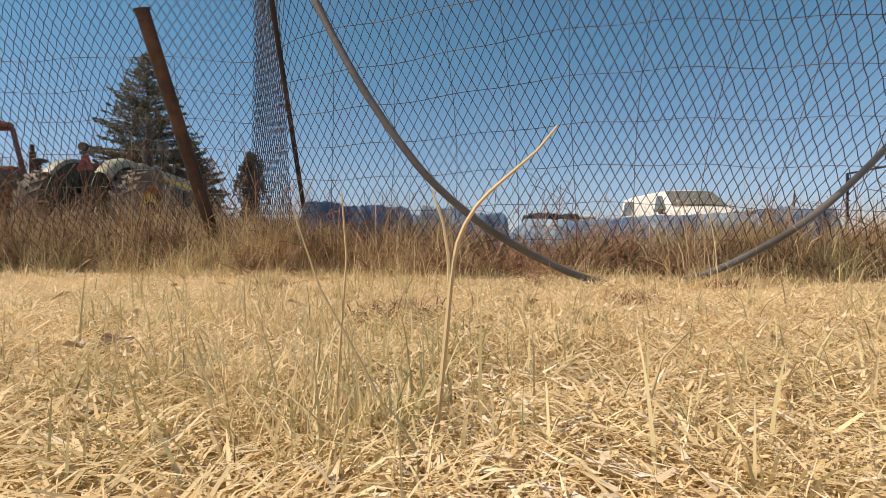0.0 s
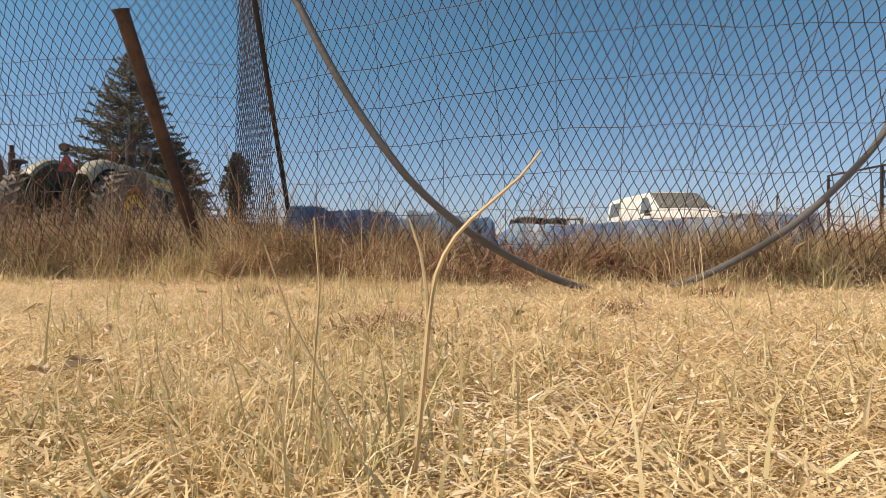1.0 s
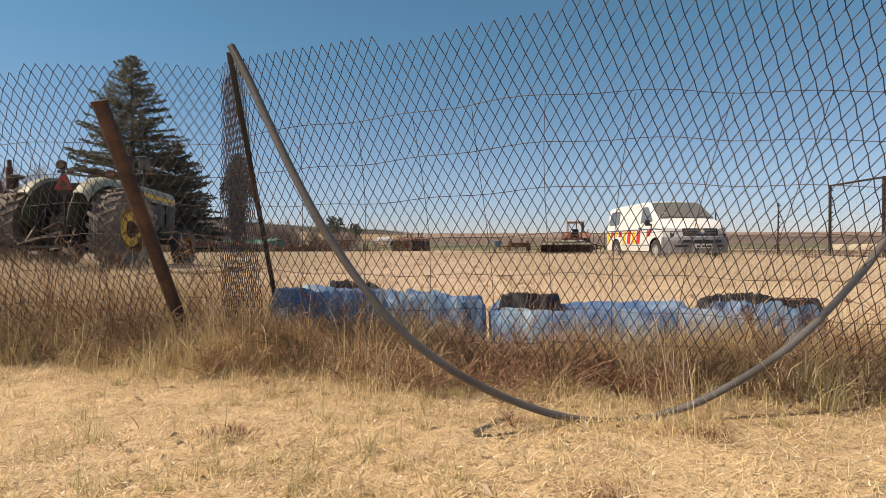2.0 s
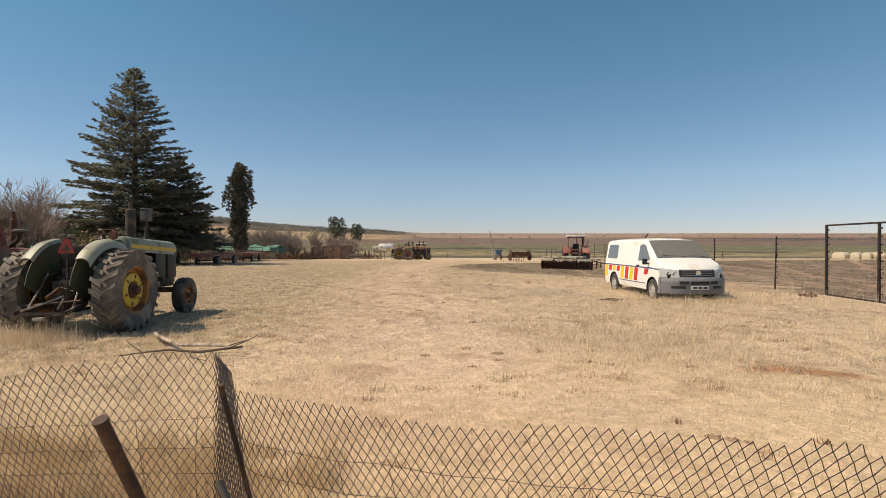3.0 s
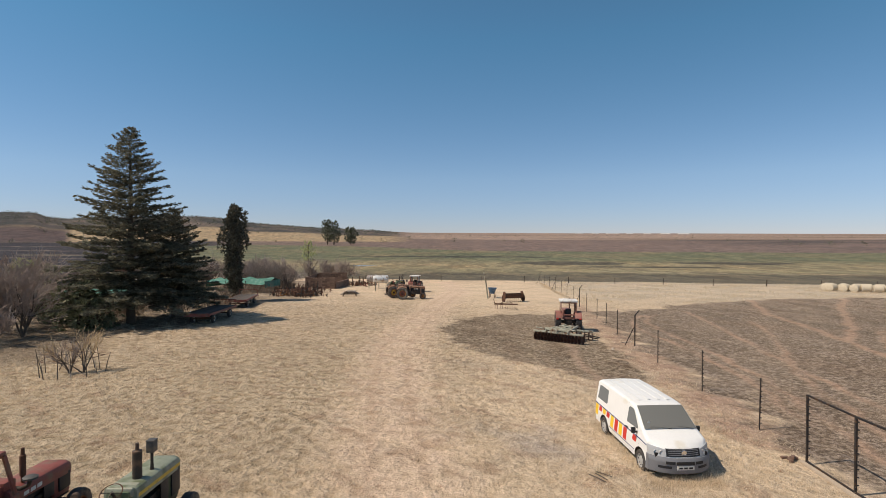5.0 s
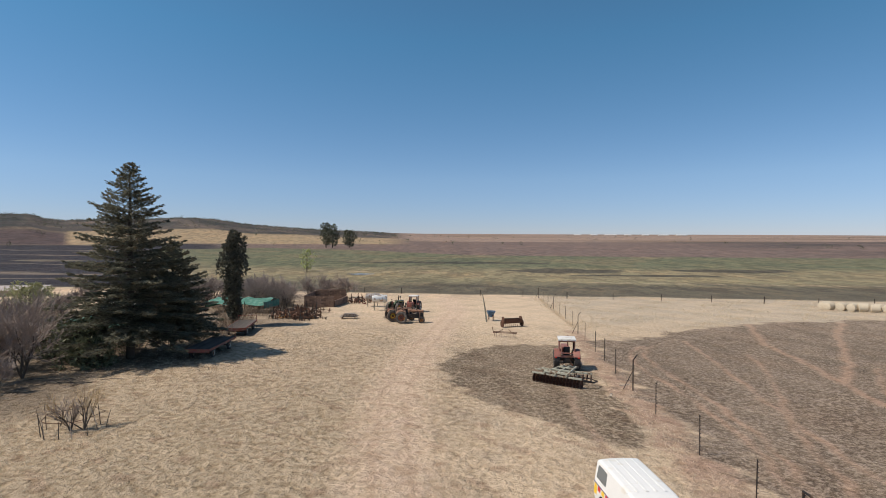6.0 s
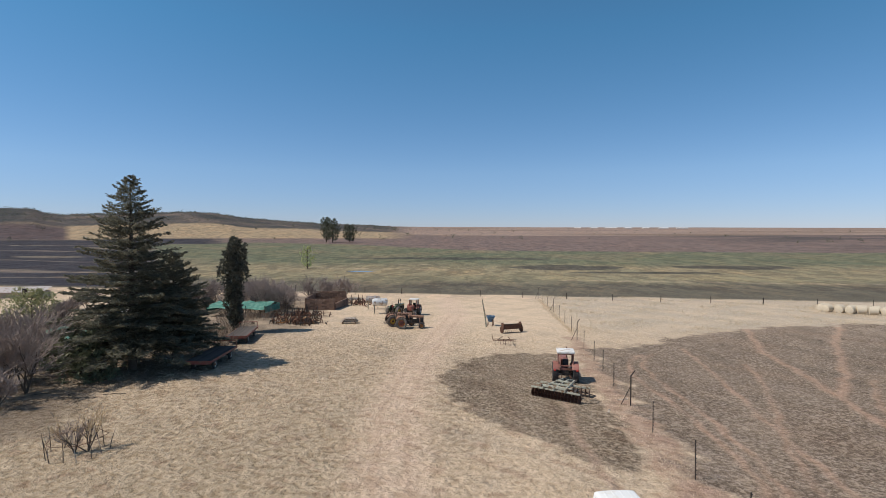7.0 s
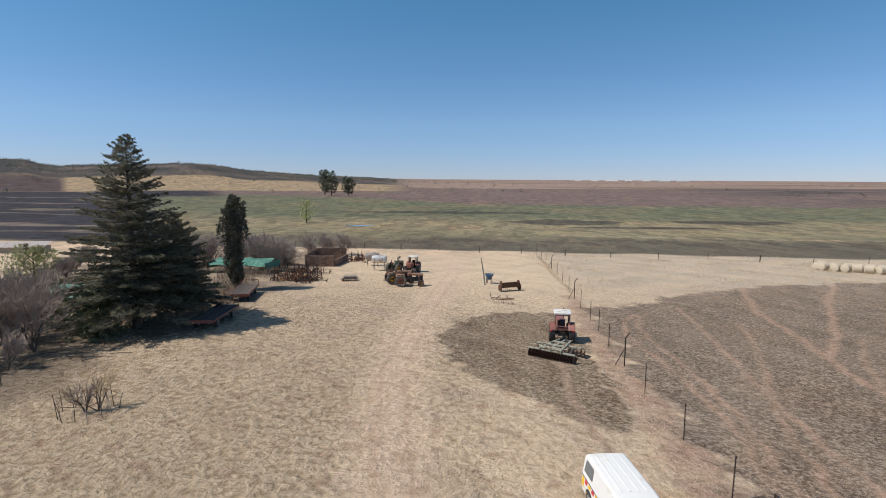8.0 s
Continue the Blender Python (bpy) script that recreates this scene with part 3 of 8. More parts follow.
    c = blend(c, (0.43, 0.315, 0.22), field * np.clip(wobble(x * 0.8, y * 0.5, 3.1, 9) - 0.15, 0, 1) * 0.7)
    c = blend(c, (0.56, 0.37, 0.25), field * field_tracks(x, y))
    c = blend(c, (0.47, 0.33, 0.23), patch_track(x, y) * 0.8)
    c = blend(c, (0.45, 0.385, 0.325), inside(x + 0.6 * wobble(x, y, 0.9), y + 0.6 * wobble(x, y, 1.1, 2), [(0.9, 18.6), (1.6, 16.6), (3.2, 15.6), (3.9, 16.6), (2.9, 18.4)], 0.8) * 0.6)
    # paler dry grass beyond the field
    pale = smooth01(55, 75, y) * smooth01(10, 20, x) * (1 - field)
    c = blend(c, (0.52, 0.43, 0.315), pale * np.clip(0.75 + 0.4 * wobble(x, y, 3.7, 5), 0, 1))
    # valley
    far = smooth01(116, 119, y + 0.10 * x + 1.5 * wobble(x, y, 7))
    dark = (0.125, 0.11, 0.085)
    c = blend(c, (0.28, 0.25, 0.15), far)
    wv = wobble(x * 0.8, y * 0.7, 9, 1)
    c = blend(c, dark, far * (1 - smooth01(140, 172, y + 8 * wv)) * 0.8)
    c = blend(c, (0.30, 0.25, 0.15), far * smooth01(165, 195, y) * (1 - smooth01(225, 260, y)) * np.clip(0.6 + 0.5 * wobble(x * 0.9, y * 0.7, 14, 3), 0, 1))
    green = smooth01(225, 270, y) * (1 - smooth01(600, 700, y + 0.1 * x))
    # meadow green shifted bluer: distance haze put into the colour
    c = blend(c, (0.150, 0.166, 0.102), green * (0.85 + 0.15 * wobble(x * 0.9, y * 0.6, 25, 4)))
    c = blend(c, (0.25, 0.21, 0.13), green * np.clip(wobble(x * 0.7, y * 0.5, 22, 8), 0, 1) * 0.8)
    for cx, cy, rx, ry in ((42, 232, 25, 17), (118, 236, 30, 12), (70, 205, 30, 5), (-10, 300, 60, 12)):
        k = 1 - smooth01(0.85, 1.05, np.hypot((x - cx) / rx, (y - cy) / ry) + 0.25 * wobble(x, y, 9, cx))
        c = blend(c, (0.085, 0.08, 0.065), k * 0.85)
    brown = smooth01(-8, 8, y - np.interp(x, [-250, -123, 0, 85, 400], [600, 540, 412, 396, 380]) + 8 * wobble(x, y, 20, 2)) * (1 - smooth01(1010, 1050, y - 0.2 * x))
    c = blend(c, (0.215, 0.162, 0.136), brown)
    c = blend(c, (0.11, 0.095, 0.085), brown * smooth01(200, 600, x) * np.clip(0.6 + wobble(x * 0.5, y * 0.6, 60, 2), 0, 1))
    tan = smooth01(1010, 1050, y - 0.2 * x)
    c = blend(c, (0.36, 0.27, 0.21), tan)
    c = blend(c, (0.23, 0.17, 0.12), tan * np.clip(wobble(x * 0.35, y * 0.6, 150, 3) + 0.1, 0, 1))
    # brown garden edge, with the bare trees' shadows painted into its colour
    edge = inside(x + wobble(x, y, 2.0), y + wobble(x, y, 3.0, 4), [(-60, 16), (-27, 24), (-25.6, 28.5), (-28.2, 37.5), (-24.5, 41), (-22.5, 46), (-24.5, 52), (-25, 57), (-22.5, 68), (-21.5, 72), (-24, 84), (-30, 112), (-70, 112)], 1.5)
    c = blend(c, (0.27, 0.21, 0.15), edge * np.clip(0.80 + 0.35 * wobble(x, y, 2.4, 3), 0, 0.92))
    # broken pale tussock banks across the meadow
    for pts, w in (([(-64, 222), (-30, 217), (-8, 214)], 2.2), ([(-60, 250), (-20, 246)], 2.0), ([(30, 165), (75, 158), (150, 150)], 2.2)):
        c = blend(c, (0.46, 0.37, 0.25), along(x, y + 2.0 * wobble(x, y, 6, 3), pts, w, 2.0) * np.clip(0.35 + 0.9 * wobble(x, y, 2.4, 5), 0, 1))
    # black and tan strips on the hill side
    a = np.degrees(np.arctan2(x, np.maximum(y, 1)))
    left = np.maximum(smooth01(-31, -33, a + 1.2 * wobble(y, x, 60, 2)), smooth01(-25, -28, a) * smooth01(530, 560, y)) * smooth01(118, 124, y + 0.1 * x)
    c = blend(c, (0.19, 0.155, 0.12), left * 0.8 * (1 - smooth01(690, 720, y)))
    c = blend(c, (0.058, 0.055, 0.060), left * smooth01(-0.62, -0.50, wobble(x * 0.5, y, 28, 6)) * (1 - smooth01(690, 720, y)))
    for pts, w in STRIPS:
        c = blend(c, (0.33, 0.27, 0.20), along(x, y + 0.03 * y * wobble(x, y, 30, 3), pts, w, w * 0.6) * left * 0.55)
    r = np.hypot(x, y)
    hill = smooth01(-6, -10, a) * smooth01(790, 820, r)
    c = blend(c, (0.40, 0.31, 0.19), hill * (1 - smooth01(1060, 1110, r + 25 * wobble(x, y, 50, 2))))
    c = blend(c, (0.115, 0.088, 0.082), hill * smooth01(-38.6, -39.4, a) * (1 - smooth01(1000, 1150, r)))
    c = blend(c, (0.074, 0.076, 0.070), hill * smooth01(1050, 1090, r + 25 * wobble(x, y, 50, 2)) * np.clip(0.85 + 0.3 * wobble(x, y, 60, 6), 0, 1))
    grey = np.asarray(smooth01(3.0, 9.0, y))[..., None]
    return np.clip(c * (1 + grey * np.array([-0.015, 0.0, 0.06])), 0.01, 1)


def build_ground():
    rings = np.concatenate([[0.0], np.geomspace(0.03, 6, 170)[:-1], np.geomspace(6, 135, 520)[:-1], np.geomspace(135, 4600, 330)])
    ang = np.concatenate([np.radians(np.linspace(-52, 52, 330)), np.radians(np.linspace(52, 308, 60))[1:-1]])
    R, A = np.meshgrid(rings[1:], ang, indexing="ij")
    X, Y = 0.1 + R * np.sin(A), R * np.cos(A)
    x, y = np.concatenate([[0.1], X.ravel()]), np.concatenate([[0.0], Y.ravel()])
    z = ground_z(x, y)
    m, n = R.shape
    i, k = np.meshgrid(np.arange(m - 1), np.arange(n), indexing="ij")
    i, k = i.ravel(), k.ravel()
    k2 = (k + 1) % n
    quads = np.stack([1 + i * n + k, 1 + i * n + k2, 1 + (i + 1) * n + k2, 1 + (i + 1) * n + k], 1)
    kk = np.arange(n)
    fan = np.stack([np.zeros(n, int), np.zeros(n, int), 1 + (kk + 1) % n, 1 + kk], 1)
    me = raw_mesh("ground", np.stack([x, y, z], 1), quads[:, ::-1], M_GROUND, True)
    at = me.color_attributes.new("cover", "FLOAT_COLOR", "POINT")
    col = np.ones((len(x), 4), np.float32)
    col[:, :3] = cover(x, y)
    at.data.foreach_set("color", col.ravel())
    ch = me.attributes.new("char", "FLOAT", "POINT")
    burnt = np.maximum(burnt_patch(x, y) * (1 - 0.8 * patch_track(x, y)), burnt_field(x, y)) * (1 - 0.85 * field_tracks(x, y)) * (0.80 + 0.20 * smooth01(-0.5, 0.4, wobble(x * 0.7, y * 0.6, 2.6, 2)))
    ch.data.foreach_set("value", burnt.astype(np.float32))
    lane = along(x, y, [(-0.4, 5), (-2.0, 14), (-3.8, 24), (-5.1, 34), (-4.8, 50), (-3.4, 66), (-2.2, 82), (-5.0, 108)], 2.4, 1.6)
    lump = smooth01(2.5, 11.0, np.hypot(x, y)) * (1 - 0.4 * lane) * (1 - 0.35 * smooth01(-3, 3, x)) * (1 - 0.5 * smooth01(50, 80, y))
    me.attributes.new("lump", "FLOAT", "POINT").data.foreach_set("value", lump.astype(np.float32))
    return tagged(new("ground", me), "dry straw-coloured farmyard ground running out to burnt and green fields", "ground", "", "structure")


build_ground()


# ---- grass ----
def blades(name, base, height, width, lean, heading, material, label, category, seg=2, curl=0.5):
    """Many tapering, bending blades. base (n,3); the rest one value a blade. seg: pieces along a blade."""
    n = len(base)
    d = np.stack([np.cos(heading), np.sin(heading), np.zeros(n)], 1)
    s = np.stack([-np.sin(heading), np.cos(heading), np.zeros(n)], 1)
    tw = np.random.uniform(-1.2, 1.2, n)[:, None]
    up = np.array([0, 0, 1.0])
    s = s * np.cos(tw) + d * np.sin(tw)
    rows = []
    for i in range(seg + 1):
        t = i / seg
        a = lean * (1 - curl + curl * t) * 1.0
        c = base + (d * (np.sin(a) * height * t)[:, None]) + up * (np.cos(a) * height * t)[:, None]
        w = (width * (1 - 0.85 * t ** 1.5) / 2)[:, None]
        rows += [c - s * w, c + s * w]
    k = 2 * (seg + 1)
    verts = np.stack(rows, 1).reshape(-1, 3)
    o = np.arange(n)[:, None] * k
    faces = np.concatenate([o + np.array([[2 * i, 2 * i + 1, 2 * i + 3, 2 * i + 2]]) for i in range(seg)], 0)
    return tagged(new(name, raw_mesh(name, verts, faces, material)), label, category, "", "stuff")


def scatter(n, near, far, half_deg, power):
    """Points on the ground in a wedge ahead of the start, denser near it."""
    r = near * (far / near) ** (np.random.rand(n) ** power)
    a = np.radians(np.random.uniform(-half_deg, half_deg, n))
    x, y = 0.02 + r * np.sin(a), -0.45 + r * np.cos(a)
    return x, y


def fence_y(x, z=0.0):
    """The fence leans over the lawn: foot line and top line."""
    foot = np.interp(x, [-3.2, -1.9, -0.755, 0.1, 1.1, 2.6], [1.80, 1.82, 1.75, 1.45, 1.45, 1.50])
    top = np.interp(x, [-3.2, -1.69, -0.97, -0.72, 0.11, 1.03, 2.6], [1.20, 1.46, 1.66, 1.34, 1.04, 0.94, 0.80])
    return foot + (top - foot) * np.asarray(z) / 1.12


def near_grass():
    # flattened straw litter, short broken pieces in mats and hollows
    n = 120000
    x, y = scatter(n, 0.13, 5.0, 58, 0.76)
    lump = smooth01(-0.5, 0.6, wobble(x, y, 0.09, 3)) * 0.7 + smooth01(-0.5, 0.6, wobble(x, y, 0.33, 8)) * 0.6
    z = ground_z(x, y) + np.random.uniform(0.0, 0.018, n) * (0.3 + lump)
    grain = 0.9 * wobble(x, y, 0.16, 2) + np.random.normal(0, 1.1, n)
    size = np.random.choice([0.6, 0.8, 1.0, 1.5], n, p=[0.35, 0.35, 0.2, 0.1])
    blades("straw_litter", np.stack([x, y, z], 1), np.random.uniform(0.012, 0.046, n) * size, np.random.uniform(0.0010, 0.0033, n), np.random.uniform(1.15, 1.68, n), grain + math.pi * np.random.randint(0, 2, n), M_STRAW, "matted litter of broken pale dry straw on the ground", "straw", 2, 0.4)
    n = 13000
    x, y = scatter(n, 0.14, 3.6, 58, 0.8)
    blades("straw_chips", np.stack([x, y, ground_z(x, y) + np.random.uniform(0.004, 0.022, n)], 1), np.random.uniform(0.006, 0.020, n), np.random.uniform(0.002, 0.006, n), np.random.uniform(1.1, 1.75, n), np.random.uniform(0, 6.283, n), M_CHIP, "pale flat chips of dry leaf and straw", "straw", 1, 0.3)
    # cut stubble standing in clumps
    n = 62000
    x, y = scatter(n, 0.20, 5.5, 58, 0.75)
    lump = smooth01(-0.1, 0.7, wobble(x, y, 0.11, 5)) + 0.8 * smooth01(0.0, 0.7, wobble(x, y, 0.42, 1))
    keep = np.random.rand(n) < 0.18 + 0.6 * lump
    x, y, lump = x[keep], y[keep], lump[keep]
    n = len(x)
    h = np.random.uniform(0.010, 0.028, n) * (0.55 + 0.95 * lump) * np.random.choice([1, 1, 1, 1.5], n)
    blades("dry_grass", np.stack([x, y, ground_z(x, y) - 0.004], 1), h, np.random.uniform(0.0010, 0.0030, n), np.abs(np.random.normal(0.8, 0.5, n)), np.random.uniform(0, 6.283, n), M_STRAW, "short pale dry grass in front of a wire fence", "grass", 3, 0.8)
    # olive tufts still half green, thickest on one side
    k = 230
    cx, cy = scatter(k, 0.26, 3.0, 50, 0.9)
    cx = np.where(np.random.rand(k) < 0.55, -np.abs(cx), cx)
    i = np.repeat(np.arange(k), 34)
    n = len(i)
    r = np.random.uniform(0.006, 0.026, k)[i]
    x, y = cx[i] + np.random.normal(0, 1, n) * r, cy[i] + np.random.normal(0, 1, n) * r
    h = np.random.uniform(0.02, 0.055, n) * np.random.uniform(0.5, 1.5, k)[i]
    blades("olive_tufts", np.stack([x, y, ground_z(x, y) - 0.003], 1), h, np.random.uniform(0.0012, 0.0030, n), np.abs(np.random.normal(0.7, 0.45, n)), np.random.uniform(0, 6.283, n), M_OLIVE, "olive tufts of half-dry grass in the lawn", "grass", 4, 0.95)
    # longer bent blades standing up out of the lawn
    n = 420
    x, y = scatter(n, 0.26, 2.2, 50, 0.9)
    blades("long_blades", np.stack([x, y, ground_z(x, y) - 0.003], 1), np.random.uniform(0.04, 0.10, n), np.random.uniform(0.0012, 0.0028, n), np.abs(np.random.normal(0.8, 0.45, n)), np.random.uniform(0, 6.283, n), M_OLIVE, "long bent dry blades standing out of the lawn", "grass", 6, 0.95)
    n = 220
    x, y = scatter(n, 0.24, 1.8, 50, 0.9)
    blades("green_shoots", np.stack([x, y, ground_z(x, y) - 0.002], 1), np.random.uniform(0.015, 0.05, n), np.random.uniform(0.001, 0.002, n), np.abs(np.random.normal(0.5, 0.3, n)), np.random.uniform(0, 6.283, n), M_SPROUT, "thin green shoots coming up through the straw", "grass", 3, 0.9)


def field_grass():
    # tufts over the yard
    n = 46000
    x, y = scatter(n, 3.2, 62, 48, 0.62)
    keep = (x < 10.5 + 0.04 * y) & (inside(x, y, BURN_PATCH, 0.4) < 0.3) & (np.random.rand(n) < 0.35 + 0.65 * smooth01(-0.4, 0.3, wobble(x, y, 2.7, 7))) & (y > fence_y(x) + 0.3)
    track = along(x, y, [(-0.2, 6), (-1.6, 14), (-3.3, 24), (-4.6, 34), (-4.2, 50), (-2.6, 66)], 1.3, 0.8)
    keep &= np.random.rand(n) > track * 0.85
    keep &= inside(x, y, [(3.4, 6.6), (4.6, 6.0), (5.1, 6.0), (5.2, 6.3), (4.2, 6.9)], 0.2) < 0.3
    x, y = x[keep], y[keep]
    per = 7
    x, y = np.repeat(x, per), np.repeat(y, per)
    n = len(x)
    r = 0.02 + 0.0016 * np.hypot(x, y)
    x, y = x + np.random.normal(0, 1, n) * r * 2.2, y + np.random.normal(0, 1, n) * r * 2.2
    h = np.random.uniform(0.03, 0.09, n) * (1 + 0.9 * smooth01(0.1, 0.8, wobble(x, y, 4.1, 2)))
    blades("field_grass", np.stack([x, y, ground_z(x, y) - 0.005], 1), h, 0.0025 + 0.00045 * np.hypot(x, y), np.abs(np.random.normal(0.75, 0.4, n)), np.random.uniform(0, 6.283, n), M_FIELDGRASS, "tufts of dry winter grass over the yard", "grass", 2, 0.6)


def tussocks():
    """Lumpy knots of bent dry grass over the unmown yard."""
    n = 5200
    x, y = np.random.uniform(-26, 10.3, n), 5.0 + 40 * np.random.rand(n) ** 1.25
    lane = along(x, y, [(-0.4, 5), (-2.0, 14), (-3.8, 24), (-5.1, 34), (-4.8, 50)], 2.2, 1.2)
    keep = (np.random.rand(n) > lane * 0.9) & (inside(x, y, BURN_PATCH, 0.5) < 0.4) & (np.random.rand(n) < np.where(x < -3, 0.9, 0.5)) & (np.random.rand(n) < 0.25 + 0.75 * smooth01(-0.3, 0.4, wobble(x, y, 2.3, 4)))
    x, y = x[keep], y[keep]
    k = len(x)
    per = 24
    size = np.random.uniform(0.6, 1.5, k)
    i = np.repeat(np.arange(k), per)
    n = len(i)
    r = 0.055 * size[i]
    px, py = x[i] + np.random.normal(0, 1, n) * r * 1.4, y[i] + np.random.normal(0, 1, n) * r
    h = np.random.uniform(0.07, 0.17, n) * size[i]
    way = np.random.uniform(0, 6.283, k)[i] + np.random.normal(0, 1.2, n)
    blades("grass_tussocks", np.stack([px, py, ground_z(px, py) - 0.01], 1), h, np.random.uniform(0.006, 0.014, n), np.abs(np.random.normal(0.75, 0.35, n)), way, M_TUSSOCK, "bent tussocks of dry winter grass across the yard", "grass", 3, 0.9)


def burnt_stubble():
    """Charred knots of grass left standing on the burnt ground."""
    n = 30000
    x, y = np.random.uniform(-3, 62, n), 9 + 70 * np.random.rand(n) ** 1.3
    burnt = np.maximum(burnt_field(x, y) * (x > 11.9), inside(x, y, BURN_PATCH, 0.3))
    keep = (burnt > 0.5) & (field_tracks(x, y) < 0.25) & (patch_track(x, y) < 0.3) & (np.random.rand(n) < 0.15 + 0.85 * smooth01(-0.15, 0.35, wobble(x * 0.9 + 0.35 * y, y * 0.35, 1.3, 5)))
    x, y = x[keep], y[keep]
    i = np.repeat(np.arange(len(x)), 6)
    n = len(i)
    px, py = x[i] + np.random.normal(0, 0.10, n), y[i] + np.random.normal(0, 0.12, n)
    blades("burnt_stubble", np.stack([px, py, ground_z(px, py) - 0.01], 1), np.random.uniform(0.04, 0.13, n), 0.010 + 0.0005 * py, np.abs(np.random.normal(0.8, 0.4, n)), np.random.uniform(0, 6.283, n), M_CHARRED, "charred grass stubs on the burnt ground", "grass", 2, 0.7)


def brown_tufts():
    """Trampled brown clumps here and there in the pale yard."""
    k = 1100
    x, y = np.random.uniform(-14, 10, k), 2.8 + 30 * np.random.rand(k) ** 1.5
    keep = (inside(x, y, BURN_PATCH, 0.5) < 0.3) & (np.abs(x) < 1.2 + y) & (np.random.rand(k) < 0.25 + 0.75 * smooth01(0.0, 0.5, wobble(x, y, 1.9, 6)))
    x, y = x[keep], y[keep]
    k = len(x)
    i = np.repeat(np.arange(k), 30)
    n = len(i)
    r = np.random.uniform(0.02, 0.08, k)[i]
    px, py = x[i] + np.random.normal(0, 1.5, n) * r, y[i] + np.random.normal(0, 1, n) * r
    blades("brown_tufts", np.stack([px, py, ground_z(px, py) - 0.005], 1), np.random.uniform(0.03, 0.10, n), np.random.uniform(0.004, 0.010, n), np.abs(np.random.normal(1.0, 0.4, n)), np.random.uniform(0, 6.283, n), M_WEEDTWIG, "trampled brown weed clumps in the pale grass", "weeds", 2, 0.9)


near_grass()
field_grass()
tussocks()
burnt_stubble()
brown_tufts()


# ---- wire fence in front of the start ----
def fence_top(x):
    return np.interp(x, [-3.2, -1.69, -0.97, -0.72, 0.11, 1.03, 2.6], [1.05, 1.12, 1.19, 1.11, 1.09, 1.13, 1.10])


def wires(paths, r, name, material, parent, label=""):
    """Thin three-sided wires along many paths, as one mesh."""
    V, F, o = [], [], 0
    for p in paths:
        p = np.asarray(p)
        m = len(p)
        d = np.gradient(p, axis=0)
        d /= np.linalg.norm(d, axis=1)[:, None] + 1e-9
        ref = np.where(np.abs(d[:, 1:2]) > 0.8, np.array([[1.0, 0, 0]]), np.array([[0, 1.0, 0]]))
        s = np.cross(d, ref)
        s /= np.linalg.norm(s, axis=1)[:, None] + 1e-9
        u = np.cross(d, s)
        for k in range(3):
            t = 2 * math.pi * k / 3
            V.append(p + (s * math.cos(t) + u * math.sin(t)) * r)
        i = np.arange(m - 1)
        for k in range(3):
            k2 = (k + 1) % 3
            F.append(np.stack([o + k * m + i, o + k2 * m + i, o + k2 * m + i + 1, o + k * m + i + 1], 1))
        o += 3 * m
    ob = new(name, raw_mesh(name, np.concatenate(V), np.concatenate(F), material, True))
    ob.parent = parent
    return tagged(ob, label)


def on_fence(x, z, off=0.0):
    """A place on the sagging mesh sheet."""
    y = fence_y(x, z) + 0.02 * np.sin(x * 2.3 + z * 1.7) + 0.012 * np.sin(x * 7 + 2 * z) + off
    return np.stack([x + 0.015 * np.sin(z * 4 + x * 3), y, z + 0.012 * np.sin(x * 3.7)], -1)


def build_fence():
    root = thing("chain_link_fence", Matrix(), "old sagging chain-link fence with rusty line wires", "fence")
    W, H = 0.035, 0.060
    x0, x1 = -3.2, 2.6
    paths = []
    cols = int((x1 - x0) / W)
    rows = int(1.24 / H)
    for sgn in (1, -1):
        for k in range(-rows, cols + rows):
            zz = np.arange(0, rows * 2 + 1) * (H / 2)
            xx = x0 + k * W + sgn * zz / H * W + 0.004 * np.sin(np.arange(len(zz)) * math.pi)
            ok = (xx > x0) & (xx < x1) & (zz < fence_top(xx) + 0.012)
            if ok.sum() > 2:
                p = on_fence(xx[ok], zz[ok], 0)
                p[:, 1] += np.where(np.arange(len(p)) % 2 == 0, 0.0025, -0.0025) * sgn
                paths.append(p)
    for sgn in (1, -1):
        for k in range(0, 64):
            zz = np.arange(0, rows * 2 + 1) * (H / 2)
            xx = -1.05 + (k - 26) * 0.011 + sgn * zz / H * 0.011
            ok = (xx > -0.985) & (xx < -0.79) & (zz < 1.16)
            if ok.sum() > 2:
                paths.append(on_fence(xx[ok], zz[ok], 0.03))
    wires(paths, 0.0015, "wire_mesh", M_WIRE, root, "dull grey diamond wire mesh")
    # line wires and stays of an older field fence behind it
    for h in (0.12, 0.245, 0.375, 0.505, 0.635, 0.755, 0.88):
        xx = np.linspace(x0, x1, 110)
        wires([on_fence(xx, h + 0.009 * np.sin(xx * 1.9 + h * 9) + 0.004 * np.sin(xx * 17 + 5 * h), 0.02)], 0.0013, "line_wire", M_WIRE2, root, "thin rusty line wire")
    for k, sx in enumerate(np.arange(x0 + 0.2, x1, 0.22)):
        zz = np.linspace(0.02, 0.88, 16)
        wires([on_fence(np.full(16, sx) + 0.03 * np.sin(zz * 3 + k), zz, 0.022)], 0.0012, "stay_wire", M_WIRE2, root)
    part("corner_post", Shape().tube([(-0.773, 1.90, -0.06), (-0.771, 1.72, 0.32), (-0.764, 1.345, 1.122)], 0.010, 8), M_POST, root, "thin dark steel corner post")


build_fence()
pole = Shape().tube([(-1.149, 1.817, -0.04), (-1.167, 1.728, 0.161), (-1.238, 1.372, 0.968)], [0.0255, 0.0255, 0.0255], 14)
